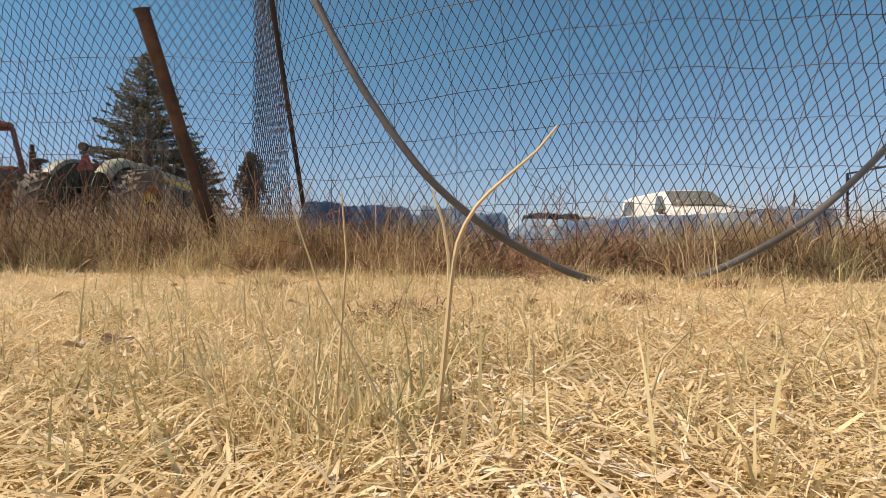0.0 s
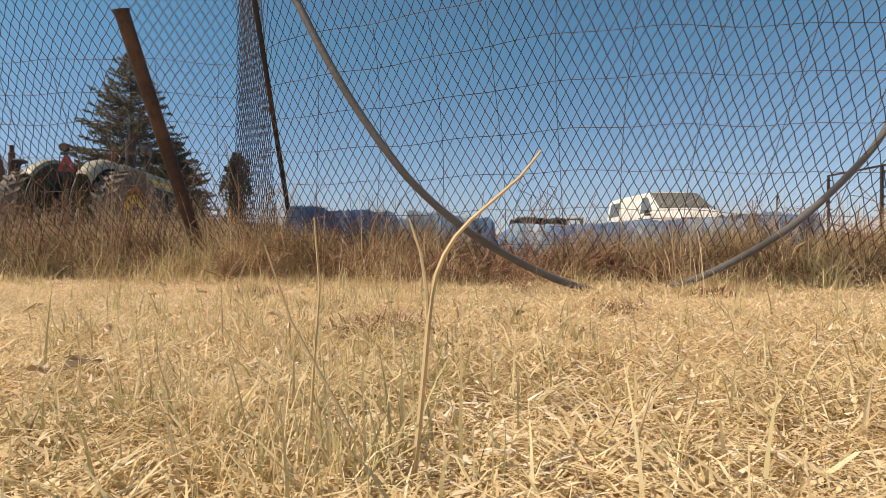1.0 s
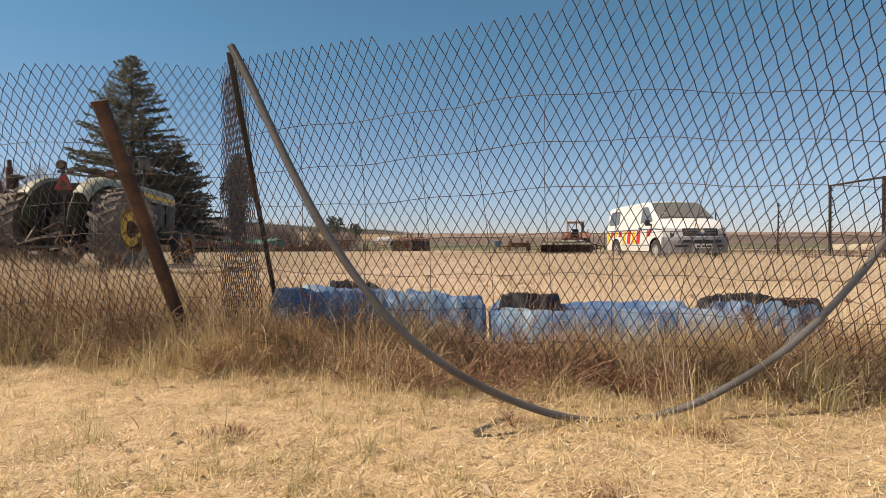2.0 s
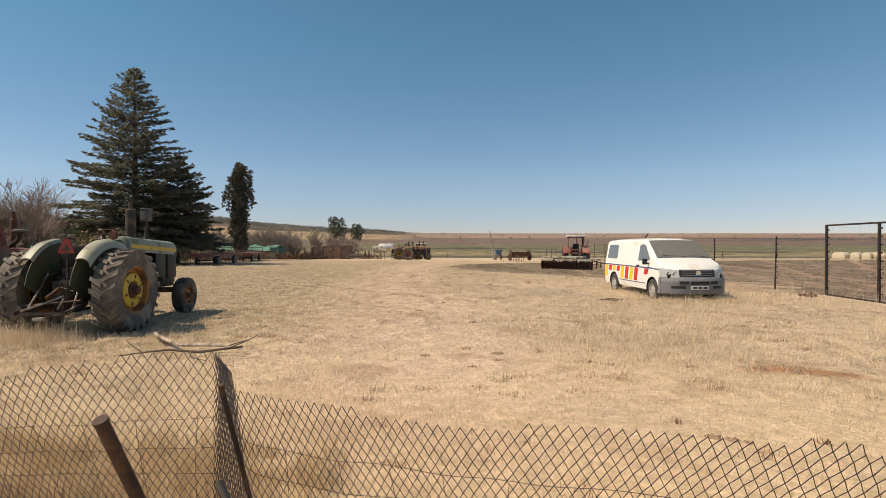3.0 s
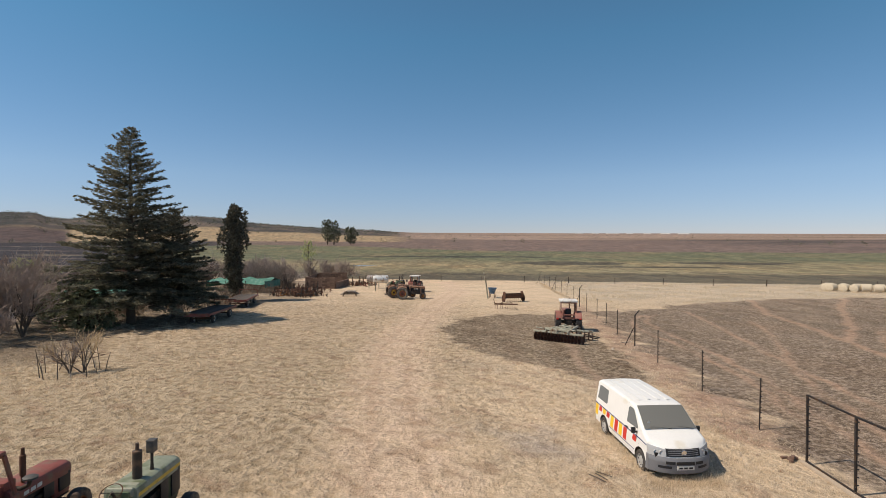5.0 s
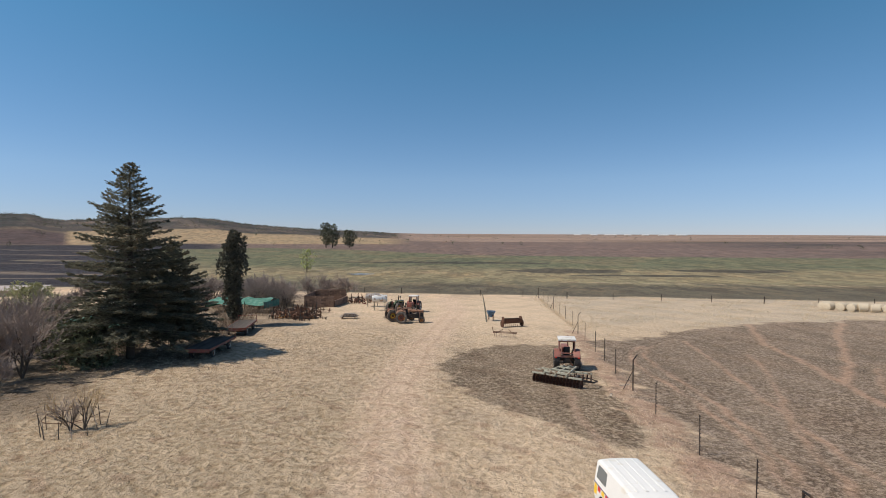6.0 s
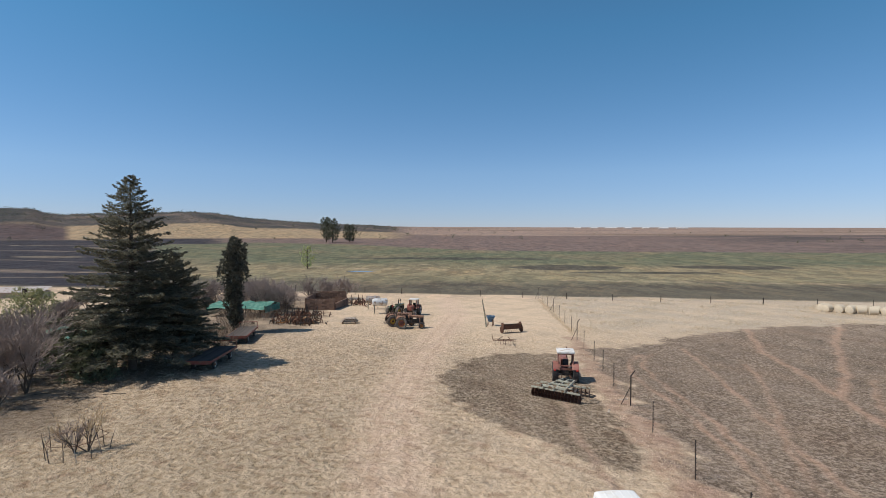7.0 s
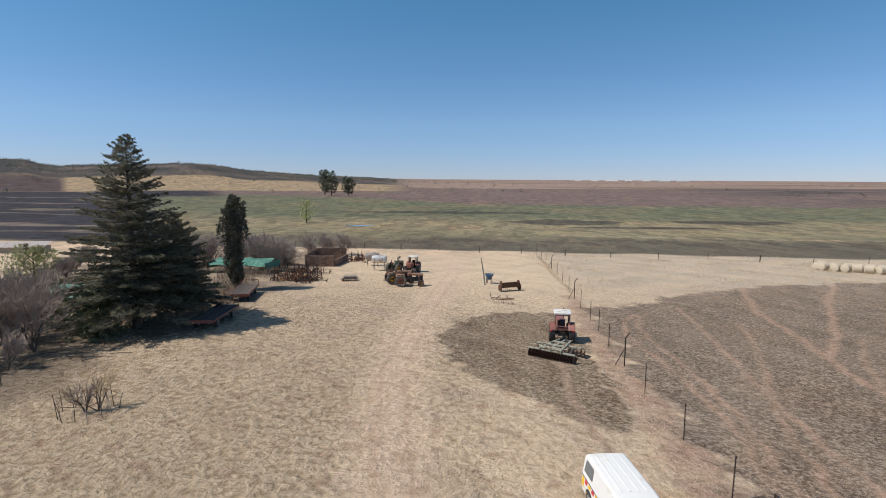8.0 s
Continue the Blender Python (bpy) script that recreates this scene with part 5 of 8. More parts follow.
    grille = part("grille", nose_panel(-0.51, 0.51, lambda x: 0.75, lambda x: 0.965, 0.010), M_BLACK, van, "black slatted grille")
    for z in (0.80, 0.85, 0.90, 0.94):
        part("grille_slat", nose_panel(-0.45, 0.45, lambda x: z - 0.006, lambda x: z + 0.006, 0.018), M_BUMPER, grille)
    part("badge", Shape().lathe([(-0.02, 0.08), (0.006, 0.08), (0.010, 0.072), (0.006, 0.064), (0.006, 0.0)], (0, nose_y(0, 0.86) + 0.02, 0.86), "y", 24), M_CHROME, grille, "round chrome badge")
    part("rear_bumper", Shape().box((0, -2.42, 0.42), (1.80, 0.20, 0.24)), M_BUMPER, van, "grey rear bumper", 0.05)
    # roof beads
    for x in (-0.48, -0.16, 0.16, 0.48):
        part("roof_bead", Shape().box((x, -0.85, van_top(-0.8) + 0.022 - 0.03 * (x * 1.3) ** 2), (0.10, 2.6, 0.008)), M_VAN, van, "", 0.003)
    # wheels
    tyre = Shape().lathe([(-0.10, 0.20), (-0.105, 0.27), (-0.09, 0.318), (0, 0.328), (0.09, 0.318), (0.105, 0.27), (0.10, 0.20)], n=36, caps=False)
    wheel = part("wheel", tyre, M_TYRE, van, "dusty black tyre on a steel wheel")
    rim = Shape().lathe([(-0.10, 0.205), (-0.085, 0.19), (-0.06, 0.13), (-0.085, 0.10), (-0.085, 0.03), (-0.09, 0)], n=28, caps=False)
    part("rim", rim, M_STEEL, wheel, "grey steel rim")
    for k in range(8):
        a = k * math.pi / 4
        part("rim_hole", Shape().lathe([(-0.0, 0.018), (-0.088, 0.018)], (0, 0.155 * math.cos(a), 0.155 * math.sin(a)), "x", 8), M_BLACK, wheel)
    wheel.matrix_basis = pose(-0.84, AX_F, 0.325)
    again(wheel, van, pose(-0.84, AX_R, 0.325))
    for ay in (AX_F, AX_R):
        again(wheel, van, pose(0.84, ay, 0.325, 0, 0, 180))
    return van


build_van()


# ---- tractors ----
def lug_shape(R, W, lugs, sx):
    """One raised chevron bar of a tractor tyre."""
    s, pts = Shape(), []
    for t, off in ((0.0, 0.0), (1.0, 0.62)):
        x = sx * (0.01 + t * (W / 2 * 0.99))
        for r in (R * 0.93 - 0.06 * t, R - 0.02 * t):
            for da in (0.0, 0.36 * 2 * math.pi / lugs):
                a = off * 2 * math.pi / lugs + da
                pts.append((x, r * math.sin(a), r * math.cos(a)))
    return s.add(pts, [(0, 1, 3, 2), (4, 6, 7, 5), (0, 4, 5, 1), (2, 3, 7, 6), (0, 2, 6, 4), (1, 5, 7, 3)])


def tractor_tyre(R, W, rim_r):
    return Shape().lathe([(-W / 2 * 0.8, rim_r), (-W / 2, rim_r + (R - rim_r) * 0.45), (-W / 2 * 0.9, R * 0.93), (0, R * 0.945), (W / 2 * 0.9, R * 0.93), (W / 2, rim_r + (R - rim_r) * 0.45), (W / 2 * 0.8, rim_r)], n=48, caps=False)


def wheel_at(parent, at, R, W, rim_r, lugs, tyre_mat, rim_mat, centre_mat, label, side):
    if lugs:
        tyre = tractor_tyre(R, W, rim_r)
    else:
        tyre = Shape().lathe([(-W * 0.38, rim_r), (-W / 2, (R + rim_r) / 2), (-W * 0.42, R * 0.96), (-W * 0.2, R), (-W * 0.17, R * 0.98), (W * 0.17, R * 0.98), (W * 0.2, R), (W * 0.42, R * 0.96), (W / 2, (R + rim_r) / 2), (W * 0.38, rim_r)], n=40, caps=False)
    w = part("wheel", tyre, tyre_mat, parent, label, at=at)
    d = side
    if lugs:
        for sx in (-1, 1):
            first = part("lug", lug_shape(R, W, lugs, sx), tyre_mat, w)
            for k in range(1, lugs):
                again(first, w, pose(0, 0, 0, -360 * (k + (0.5 if sx > 0 else 0)) / lugs))
    part("rim", Shape().lathe([(d * W * 0.40, rim_r * 1.02), (d * W * 0.36, rim_r * 0.93), (d * W * 0.14, rim_r * 0.88), (d * W * 0.08, rim_r * 0.70), (-d * W * 0.3, rim_r * 0.72), (-d * W * 0.40, rim_r * 1.02)], n=36, caps=False), rim_mat, w, "rust-stained rim")
    disc = Shape().lathe([(d * W * 0.10, rim_r * 0.74), (d * W * 0.26, rim_r * 0.72), (d * W * 0.29, rim_r * 0.68), (d * W * 0.30, rim_r * 0.42), (d * W * 0.22, rim_r * 0.38), (d * W * 0.20, 0.0)], n=36, caps=False)
    part("wheel_disc", disc, centre_mat, w, "painted wheel centre")
    part("hub", Shape().lathe([(d * W * 0.2, rim_r * 0.36), (d * W * 0.30, rim_r * 0.34), (d * W * 0.34, rim_r * 0.22), (d * W * 0.52, rim_r * 0.18), (d * W * 0.55, 0)], n=16), M_RUST, w, "rusty hub")
    for k in range(6):
        a = k * math.pi / 3 + 0.3
        part("clamp", Shape().box((d * W * 0.295, rim_r * 0.58 * math.cos(a), rim_r * 0.58 * math.sin(a)), (0.02, rim_r * 0.06, rim_r * 0.16), Matrix.Rotation(a - math.pi / 2, 4, "X")), M_RUST, w)
    return w


def build_old_tractor(m, name, label, paint, fender, stripe, centre, box_cleaner=True, low=0.0):
    """Two-wheel-drive tractor; local +y is ahead, z up, origin on the ground under the rear axle."""
    t = thing(name, m, label, "tractor")
    RR, RF = 0.77, 0.42
    for sx in (-1, 1):
        wheel_at(t, pose(sx * 0.83, 0, RR), RR, 0.44, 0.44, 22, M_TYRE_OLD, M_RUSTRIM, centre, "large rear tyre with chevron lugs", sx)
        wheel_at(t, pose(sx * 0.66, 2.63, RF), RF, 0.26, 0.22, 0, M_TYRE, M_RUSTRIM, M_RUSTRIM, "ribbed front tyre", sx)
        # fender: curved shell over the rear tyre
        rows = []
        for a in np.linspace(radians(40), radians(125), 16):
            r = RR + 0.17
            y, z = -r * math.cos(a), RR + r * math.sin(a)
            rows.append([(sx * 0.36, y * 0.95, z - 0.06), (sx * 0.38, y, z), (sx * 0.47, y, z + 0.012), (sx * 0.55, y, z - 0.01), (sx * 0.60, y * 0.99, z - 0.06), (sx * 0.62, y * 0.96, z - 0.15)])
        f = part("fender", Shape().grid(rows), fender, t, "curved fender over the rear tyre", thick=0.012)
        side = [(-0.88 * math.cos(a), RR + 0.90 * math.sin(a)) for a in np.linspace(radians(10), radians(170), 14)]
        # the green tractor's inner plate takes the shade-darkened green
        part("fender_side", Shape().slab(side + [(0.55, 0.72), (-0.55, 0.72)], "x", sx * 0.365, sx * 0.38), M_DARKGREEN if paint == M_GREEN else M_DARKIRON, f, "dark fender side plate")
        lx, lz = (0.50, 1.80) if sx > 0 else (-0.40, 1.98)
        part("work_lamp", Shape().lathe([(-0.05, 0.03), (-0.05, 0.075), (0.0, 0.085), (0.03, 0.08), (0.03, 0.0)], (lx, 0.15, lz), "y", 18), M_RUST if sx > 0 else M_DARKIRON, f, "round work lamp")
        part("lamp_stalk", Shape().tube([(lx, 0.15, 1.66), (lx, 0.15, lz - 0.04)], 0.016, 8), M_DARKIRON, f)
        part("tail_light", Shape().lathe([(-0.025, 0.0), (-0.02, 0.045), (0.02, 0.05)], (sx * 0.44, -0.62, 1.40), "y", 18), M_LAMP if sx < 0 else M_DARKIRON, f, "round rear lamp")
    # body
    part("rear_axle", Shape().tube([(-0.85, 0, RR), (0.85, 0, RR)], 0.11, 14), M_DARKIRON, t, "greasy rear axle housing")
    part("gearbox", Shape().box((0, 0.30, 0.80), (0.48, 1.25, 0.52)).box((0, 1.2, 0.82), (0.36, 0.9, 0.42)), M_DARKIRON, t, "dark gearbox casting", 0.05)
    part("engine", Shape().box((0, 1.85, 0.92), (0.44, 1.15, 0.55)).tube([(0.25, 1.5, 1.0), (0.25, 2.2, 1.0)], 0.06, 10).box((0.24, 1.85, 0.75), (0.1, 0.5, 0.2)), M_DARKIRON, t, "dark engine block", 0.03)
    prof = [(-0.36, 1.44), (-0.36, 1.64), (-0.33, 1.71), (-0.24, 1.75), (0.24, 1.75), (0.33, 1.71), (0.36, 1.64), (0.36, 1.44)]
    hood = Shape()
    stations = [(0.95, 0.98, 0.04), (1.2, 0.98, 0.02), (2.5, 0.98, -0.05), (2.85, 0.97, -0.07), (2.92, 0.93, -0.12)]
    rows = [[(x * k, y, z + dz - low) for x, z in prof] for y, k, dz in stations]
    hood.grid(rows)
    hood.add(rows[0], [tuple(range(len(prof)))])
    hood.add(rows[-1], [tuple(range(len(prof)))])
    h = part("hood", hood, M_HOODGREEN if paint == M_GREEN else paint, t, "long tractor hood", 0.012)
    for sx in (-1, 1):
        part("stripe", Shape().add([(sx * 0.357, 1.0, 1.55 - low), (sx * 0.353, 2.85, 1.44 - low), (sx * 0.353, 2.85, 1.52 - low), (sx * 0.357, 1.0, 1.63 - low)], [(0, 1, 2, 3)]), stripe, h, "yellow side stripe", thick=0.006)
        part("side_screen", Shape().box((sx * 0.335, 2.12, 1.16 - low / 2), (0.03, 0.34, 0.56 - low)).box((sx * 0.335, 2.66, 1.14 - low / 2), (0.03, 0.40, 0.60 - low)), M_BLACK, t, "black side screen", 0.01)
        part("frame_rail", Shape().bar((sx * 0.24, 1.3, 0.70), (sx * 0.24, 2.9, 0.72), 0.06, 0.16), M_DARKIRON, t)
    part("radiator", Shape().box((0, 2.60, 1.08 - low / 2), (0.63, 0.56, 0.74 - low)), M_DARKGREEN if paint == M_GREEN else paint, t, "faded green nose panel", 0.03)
    part("nose_grille", Shape().box((0, 2.89, 1.16 - low / 2), (0.56, 0.02, 0.66 - low)), M_BLACK, t, "black front grille", 0.01)
    part("front_axle", Shape().bar((-0.60, 2.63, 0.55), (0.60, 2.63, 0.55), 0.10, 0.12).bar((-0.57, 2.63, 0.55), (-0.60, 2.63, 0.40), 0.07).bar((0.57, 2.63, 0.55), (0.60, 2.63, 0.40), 0.07).bar((0, 2.63, 0.55), (0, 2.63, 0.8), 0.14), M_DARKIRON, t, "dark front axle beam")
    muffler = 0.098 if box_cleaner else 0.062
    part("exhaust", Shape().lathe([(1.45, 0.04), (1.70, 0.04), (1.71, muffler), (2.36 - low, muffler), (2.38 - low, 0.04), (2.53 - low, 0.036), (2.53 - low, 0.025)], (0.08 if box_cleaner else 0.24, 1.45, 0), "z", 18), M_DARKIRON if box_cleaner else M_RUST, t, "dark upright exhaust silencer")
    if box_cleaner:
        pre = part("air_intake", Shape().tube([(0.14, 1.95, 1.60), (0.14, 1.95, 1.88), (0.14, 1.95, 2.14)], [0.06, 0.032, 0.032], 12), M_DARKIRON, t, "air intake stack")
        part("air_cleaner", Shape().box((0.14, 1.95, 2.27), (0.17, 0.19, 0.26)).box((0.14, 1.95, 2.41), (0.19, 0.21, 0.03)), M_AIRBOX, pre, "grey box air cleaner", 0.02)
    sw = part("steering_wheel", Shape().lathe([(0.0, 0.20), (0.012, 0.212), (0.0, 0.224), (-0.012, 0.212)], (0, 0, 0), "z", 28, True), M_RUST, t, "thin dark brown steering wheel", at=pose(0, 0.62, 1.82, 30, 0, 0))
    part("spoke", Shape().bar((-0.2, 0, 0), (0.2, 0, 0), 0.015).bar((0, 0, 0), (0, -0.2, 0), 0.015), M_DARKIRON, sw)
    part("steering_column", Shape().tube([(0, 0.64, 1.82), (0, 0.92, 1.40)], 0.03, 10), M_DARKIRON, t)
    part("dash", Shape().box((0, 0.90, 1.52), (0.46, 0.16, 0.40)), paint, t, "faded dash cowl", 0.04)
    part("seat", Shape().box((0, 0.02, 1.22), (0.46, 0.44, 0.10)).box((0, -0.22, 1.42), (0.46, 0.08, 0.36)), M_BLACK, t, "black seat", 0.04)
    part("toolbox", Shape().box((0.0, -0.26, 1.08), (0.26, 0.14, 0.24)), M_DARKIRON, t, "dark tool box behind the seat", 0.02)
    part("triangle_post", Shape().bar((0, -0.36, 1.05), (0, -0.36, 1.74), 0.05, 0.03), M_DARKIRON, t)
    for lx in (-0.07, 0.09):
        part("rear_lamp", Shape().box((lx, -0.35, 1.78), (0.10, 0.06, 0.05)), M_AIRBOX, t, "small square lamp", 0.01)
    part("fuel_tank", Shape().box((0.0, 1.05, 1.68), (0.56, 0.34, 0.20)), fender, t, "cowl before the driver, painted like the fenders", 0.05)
    part("warning_triangle", Shape().slab([(-0.16, 1.46), (0.16, 1.46), (0.125, 1.53), (0.045, 1.72), (-0.045, 1.72), (-0.125, 1.53)], "y", -0.40, -0.37), M_DUSTRED, t, "dusty red warning triangle")
    part("triangle_inset", Shape().slab([(-0.07, 1.52), (0.07, 1.52), (0.0, 1.63)], "y", -0.406, -0.398), M_DARKIRON, t)
    # linkage
    for sx in (-1, 1):
        part("lower_link", Shape().bar((sx * 0.26, -0.25, 0.55), (sx * 0.42, -1.05, 0.48), 0.035, 0.06), M_DARKIRON, t, "rusty lower link arm")
        part("lift_rod", Shape().tube([(sx * 0.30, -0.40, 1.12), (sx * 0.38, -0.80, 0.50)], 0.018, 8), M_ROD, t, "bare grey steel lift rod")
        part("lift_arm", Shape().bar((sx * 0.26, -0.05, 1.10), (sx * 0.31, -0.42, 1.12), 0.06, 0.09), M_DARKIRON, t)
    part("top_link", Shape().tube([(0, -0.30, 0.98), (0.05, -0.95, 0.72)], 0.028, 8), M_RUST, t, "rusty top link")
    part("stabiliser", Shape().tube([(-0.34, -1.0, 0.50), (0.10, -0.60, 0.72)], 0.020, 6), M_ROD, t, "bare grey stabiliser rod")
    part("stabiliser", Shape().tube([(0.42, -1.02, 0.47), (0.0, -0.75, 0.40)], 0.016, 6), M_ROD, t)
    part("hitch_block", Shape().box((0, -0.38, 0.80), (0.34, 0.30, 0.36)).box((0, -0.50, 0.52), (0.18, 0.18, 0.26)), M_DARKIRON, t, "greasy hydraulic block", 0.03)
    part("drawbar", Shape().bar((0, 0.2, 0.42), (0, -0.85, 0.40), 0.10, 0.05).bar((-0.45, -1.0, 0.46), (0.45, -1.0, 0.46), 0.04, 0.04), M_DARKIRON, t, "rusty drawbar")
    # hoses, couplings and pins about the linkage
    for x0, x1, z0, z1 in ((-0.15, -0.28, 1.12, 0.62), (0.12, 0.20, 1.15, 0.58), (0.05, -0.05, 1.05, 0.45), (-0.05, 0.30, 0.95, 0.66)):
        part("hydraulic_hose", Shape().tube([(x0, -0.36, z0), (x0 * 1.2, -0.58, z0 - 0.05), (x1, -0.66, (z0 + z1) / 2), (x1, -0.60, z1)], 0.014, 6), M_BLACK, t, "black rubber hose")
    part("coupling", Shape().box((0.30, -0.72, 0.40), (0.16, 0.10, 0.09)), M_ROD, t, "pale bare steel coupling", 0.012)
    part("coupling", Shape().box((-0.10, -0.92, 0.36), (0.18, 0.08, 0.06)), M_ROD, t, "pale bare steel coupling", 0.012)
    part("cross_shaft", Shape().tube([(-0.55, -0.70, 0.56), (0.50, -0.78, 0.66)], 0.016, 8), M_DARKIRON, t, "dusty cross shaft")
    for x, dx, z in ((-0.36, -0.10, 0.40), (0.14, 0.16, 0.52), (0.40, 0.02, 0.36)):
        part("linkage_pin", Shape().tube([(x, -0.82, z), (x + dx, -0.90, z + 0.18)], 0.014, 6), M_ROD, t)
    part("footplate", Shape().box((0.42, 0.75, 0.66), (0.34, 0.55, 0.03)).box((-0.42, 0.75, 0.66), (0.34, 0.55, 0.03)), M_DARKIRON, t, "dark foot plates", 0.01)
    return t


near_m = pose(-7.20, 8.70, 0.0, 0, 0, 5.2)
build_old_tractor(near_m, "old_tractor", "old faded green and yellow tractor with lugged tyres", M_GREEN, M_PALEGREEN, M_YELLOW, M_YELLOW)


def wheel_weeds():
    """Rank dry grass that the mower leaves round the parked tractors."""
    n = 5200
    x = np.random.choice([-7.9, -9.2, -10.7, -7.1, -7.4], n) + np.random.normal(0, 0.34, n)
    y = 7.75 + np.random.normal(0, 0.30, n)
    blades("rank_grass", np.stack([x, y, ground_z(x, y) - 0.01], 1), np.random.gamma(4, 0.05, n), np.random.uniform(0.003, 0.007, n), np.abs(np.random.normal(0.5, 0.3, n)), np.random.uniform(0, 6.283, n), M_FIELDGRASS, "rank dry grass round the parked tractors", "grass", 3, 0.9)
    n = 10000
    x = np.random.uniform(3.6, 10.3, n)
    y = np.random.uniform(6.2, 20.0, n)
    keep = smooth01(-0.1, 0.5, wobble(x, y, 1.4, 3)) > np.random.rand(n)
    x, y = x[keep], y[keep]
    n = len(x)
    blades("rank_grass", np.stack([x, y, ground_z(x, y) - 0.01], 1), np.random.gamma(4, 0.055, n), np.random.uniform(0.004, 0.008, n), np.abs(np.random.normal(0.35, 0.25, n)), np.random.uniform(0, 6.283, n), M_FIELDGRASS, "taller dry grass between the van and the gate", "grass", 3, 0.9)

    n = 5200
    side = np.random.choice([0, 1, 2], n, p=[0.3, 0.3, 0.4])
    u, v = np.random.uniform(-2.7, 2.7, n), np.random.normal(0, 0.16, n)
    lx = np.where(side == 2, np.random.uniform(-1.1, 1.1, n), np.where(side == 0, -1, 1) * (1.0 + v))
    ly = np.where(side == 2, 2.62 + v, u)
    a = radians(186.8)
    x, y = 6.114 + lx * math.cos(a) - ly * math.sin(a), 17.045 + lx * math.sin(a) + ly * math.cos(a)
    blades("rank_grass", np.stack([x, y, ground_z(x, y) - 0.01], 1), np.random.gamma(4, 0.034, n), np.random.uniform(0.004, 0.008, n), np.abs(np.random.normal(0.5, 0.3, n)), np.random.uniform(0, 6.283, n), M_FIELDGRASS, "uncut dry grass round the parked van", "grass", 3, 0.9)


wheel_weeds()


# ---- trees ----
def conifer(name, x, y, height, radius, seed, whorls, label, droop=0.35, bare=0.10):
    rnd = random.Random(seed)
    z0 = gz(x, y)
    t = thing(name, pose(x, y, z0), label, "tree")
    part("trunk", Shape().tube([(0, 0, -0.2), (0.04, 0.02, height * 0.3), (0, 0.05, height * 0.7), (0, 0, height * 0.985)], [height * 0.021, height * 0.016, height * 0.008, 0.015], 10), M_BARK, t, "grey-brown trunk")
    limbs = Shape()
    cen, dirs, size = [], [], []
    count = whorls * 9
    for w in range(count):
        f = min(max(((w + rnd.uniform(-6, 6)) / count), 0.0), 0.995) ** 1.12
        h = height * (bare + (0.985 - bare) * f)
        reach = radius * (1 - f) ** 0.73 * (0.86 + 0.14 * math.sin(w * 0.37)) + 0.12
        a = w * 2.39996 + rnd.uniform(-0.35, 0.35)
        L = reach * rnd.choice([0.70, 0.84, 0.9, 0.96, 1.0, 1.06])
        rise = 0.10 + 0.36 * f + rnd.uniform(-0.10, 0.10)
        pts = []
        for s in np.linspace(0, 1, 6):
            pts.append(Vector((math.cos(a) * L * s, math.sin(a) * L * s, h + L * (rise * s - droop * s * s * (1 - 0.6 * f) + 0.16 * s ** 3))))
        limbs.tube(pts, [0.035 * (1 - f) + 0.012 - 0.008 * s for s in np.linspace(0, 1, 6)], 4, False)
        side = Vector((-math.sin(a), math.cos(a), 0))
        n = int(22 + 150 * L / radius)
        for _ in range(n):
            s = rnd.uniform(0.05, 1.0) ** 0.70
            i = min(int(s * 5), 4)
            p = pts[i].lerp(pts[i + 1], s * 5 - i)
            spread = (0.08 + 0.42 * L * max(0.02, (1 - s) * min(1.0, s * 2.5))) * rnd.uniform(-1, 1)
            p = p + side * spread + Vector((0, 0, -0.10 * abs(spread) + rnd.gauss(0, 0.06)))
            d = Vector((math.cos(a), math.sin(a), 0.05)) + side * (spread * 0.9 + rnd.uniform(-0.4, 0.4))
            cen.append(p)
            dirs.append(d.normalized())
            size.append(rnd.uniform(0.20, 0.44) * (0.50 + 0.50 * (1 - f)))
    tagged(part("branchwork", limbs, M_BARK, t, "tiers of long limbs"), kind="stuff")
    crown_of(t, np.array(cen), np.array(dirs), np.array(size), M_NEEDLE, "layered tiers of dark blue-green needles", 8, 0.28, seed, (0.06, 0.12))
    return t


def crown_of(tree, cen, dirs, size, material, label, per, flat, seed, slim=(0.12, 0.24)):
    """Sprays of narrow leaflets about many twig ends."""
    rs = np.random.RandomState(seed)
    n = len(cen)
    c = np.repeat(cen, per, 0)
    d = np.repeat(dirs, per, 0) + rs.normal(0, 0.55, (n * per, 3)) * np.array([1, 1, flat])
    d /= np.linalg.norm(d, axis=1)[:, None]
    L = np.repeat(size, per) * rs.uniform(0.6, 1.1, n * per)
    s = np.cross(d, rs.normal(0, 1, (n * per, 3)))
    s /= np.linalg.norm(s, axis=1)[:, None]
    c = c + rs.normal(0, 0.06, c.shape) * np.repeat(size, per)[:, None]
    w = (L * rs.uniform(*slim, n * per))[:, None]
    v = np.stack([c, c + d * (L * 0.5)[:, None] + s * w, c + d * L[:, None], c + d * (L * 0.5)[:, None] - s * w], 1).reshape(-1, 3)
    f = np.arange(n * per)[:, None] * 4 + np.array([[0, 1, 2, 3]])
    ob = new("crown", raw_mesh("crown", v, f, material))
    ob.parent = tree
    return tagged(ob, label)


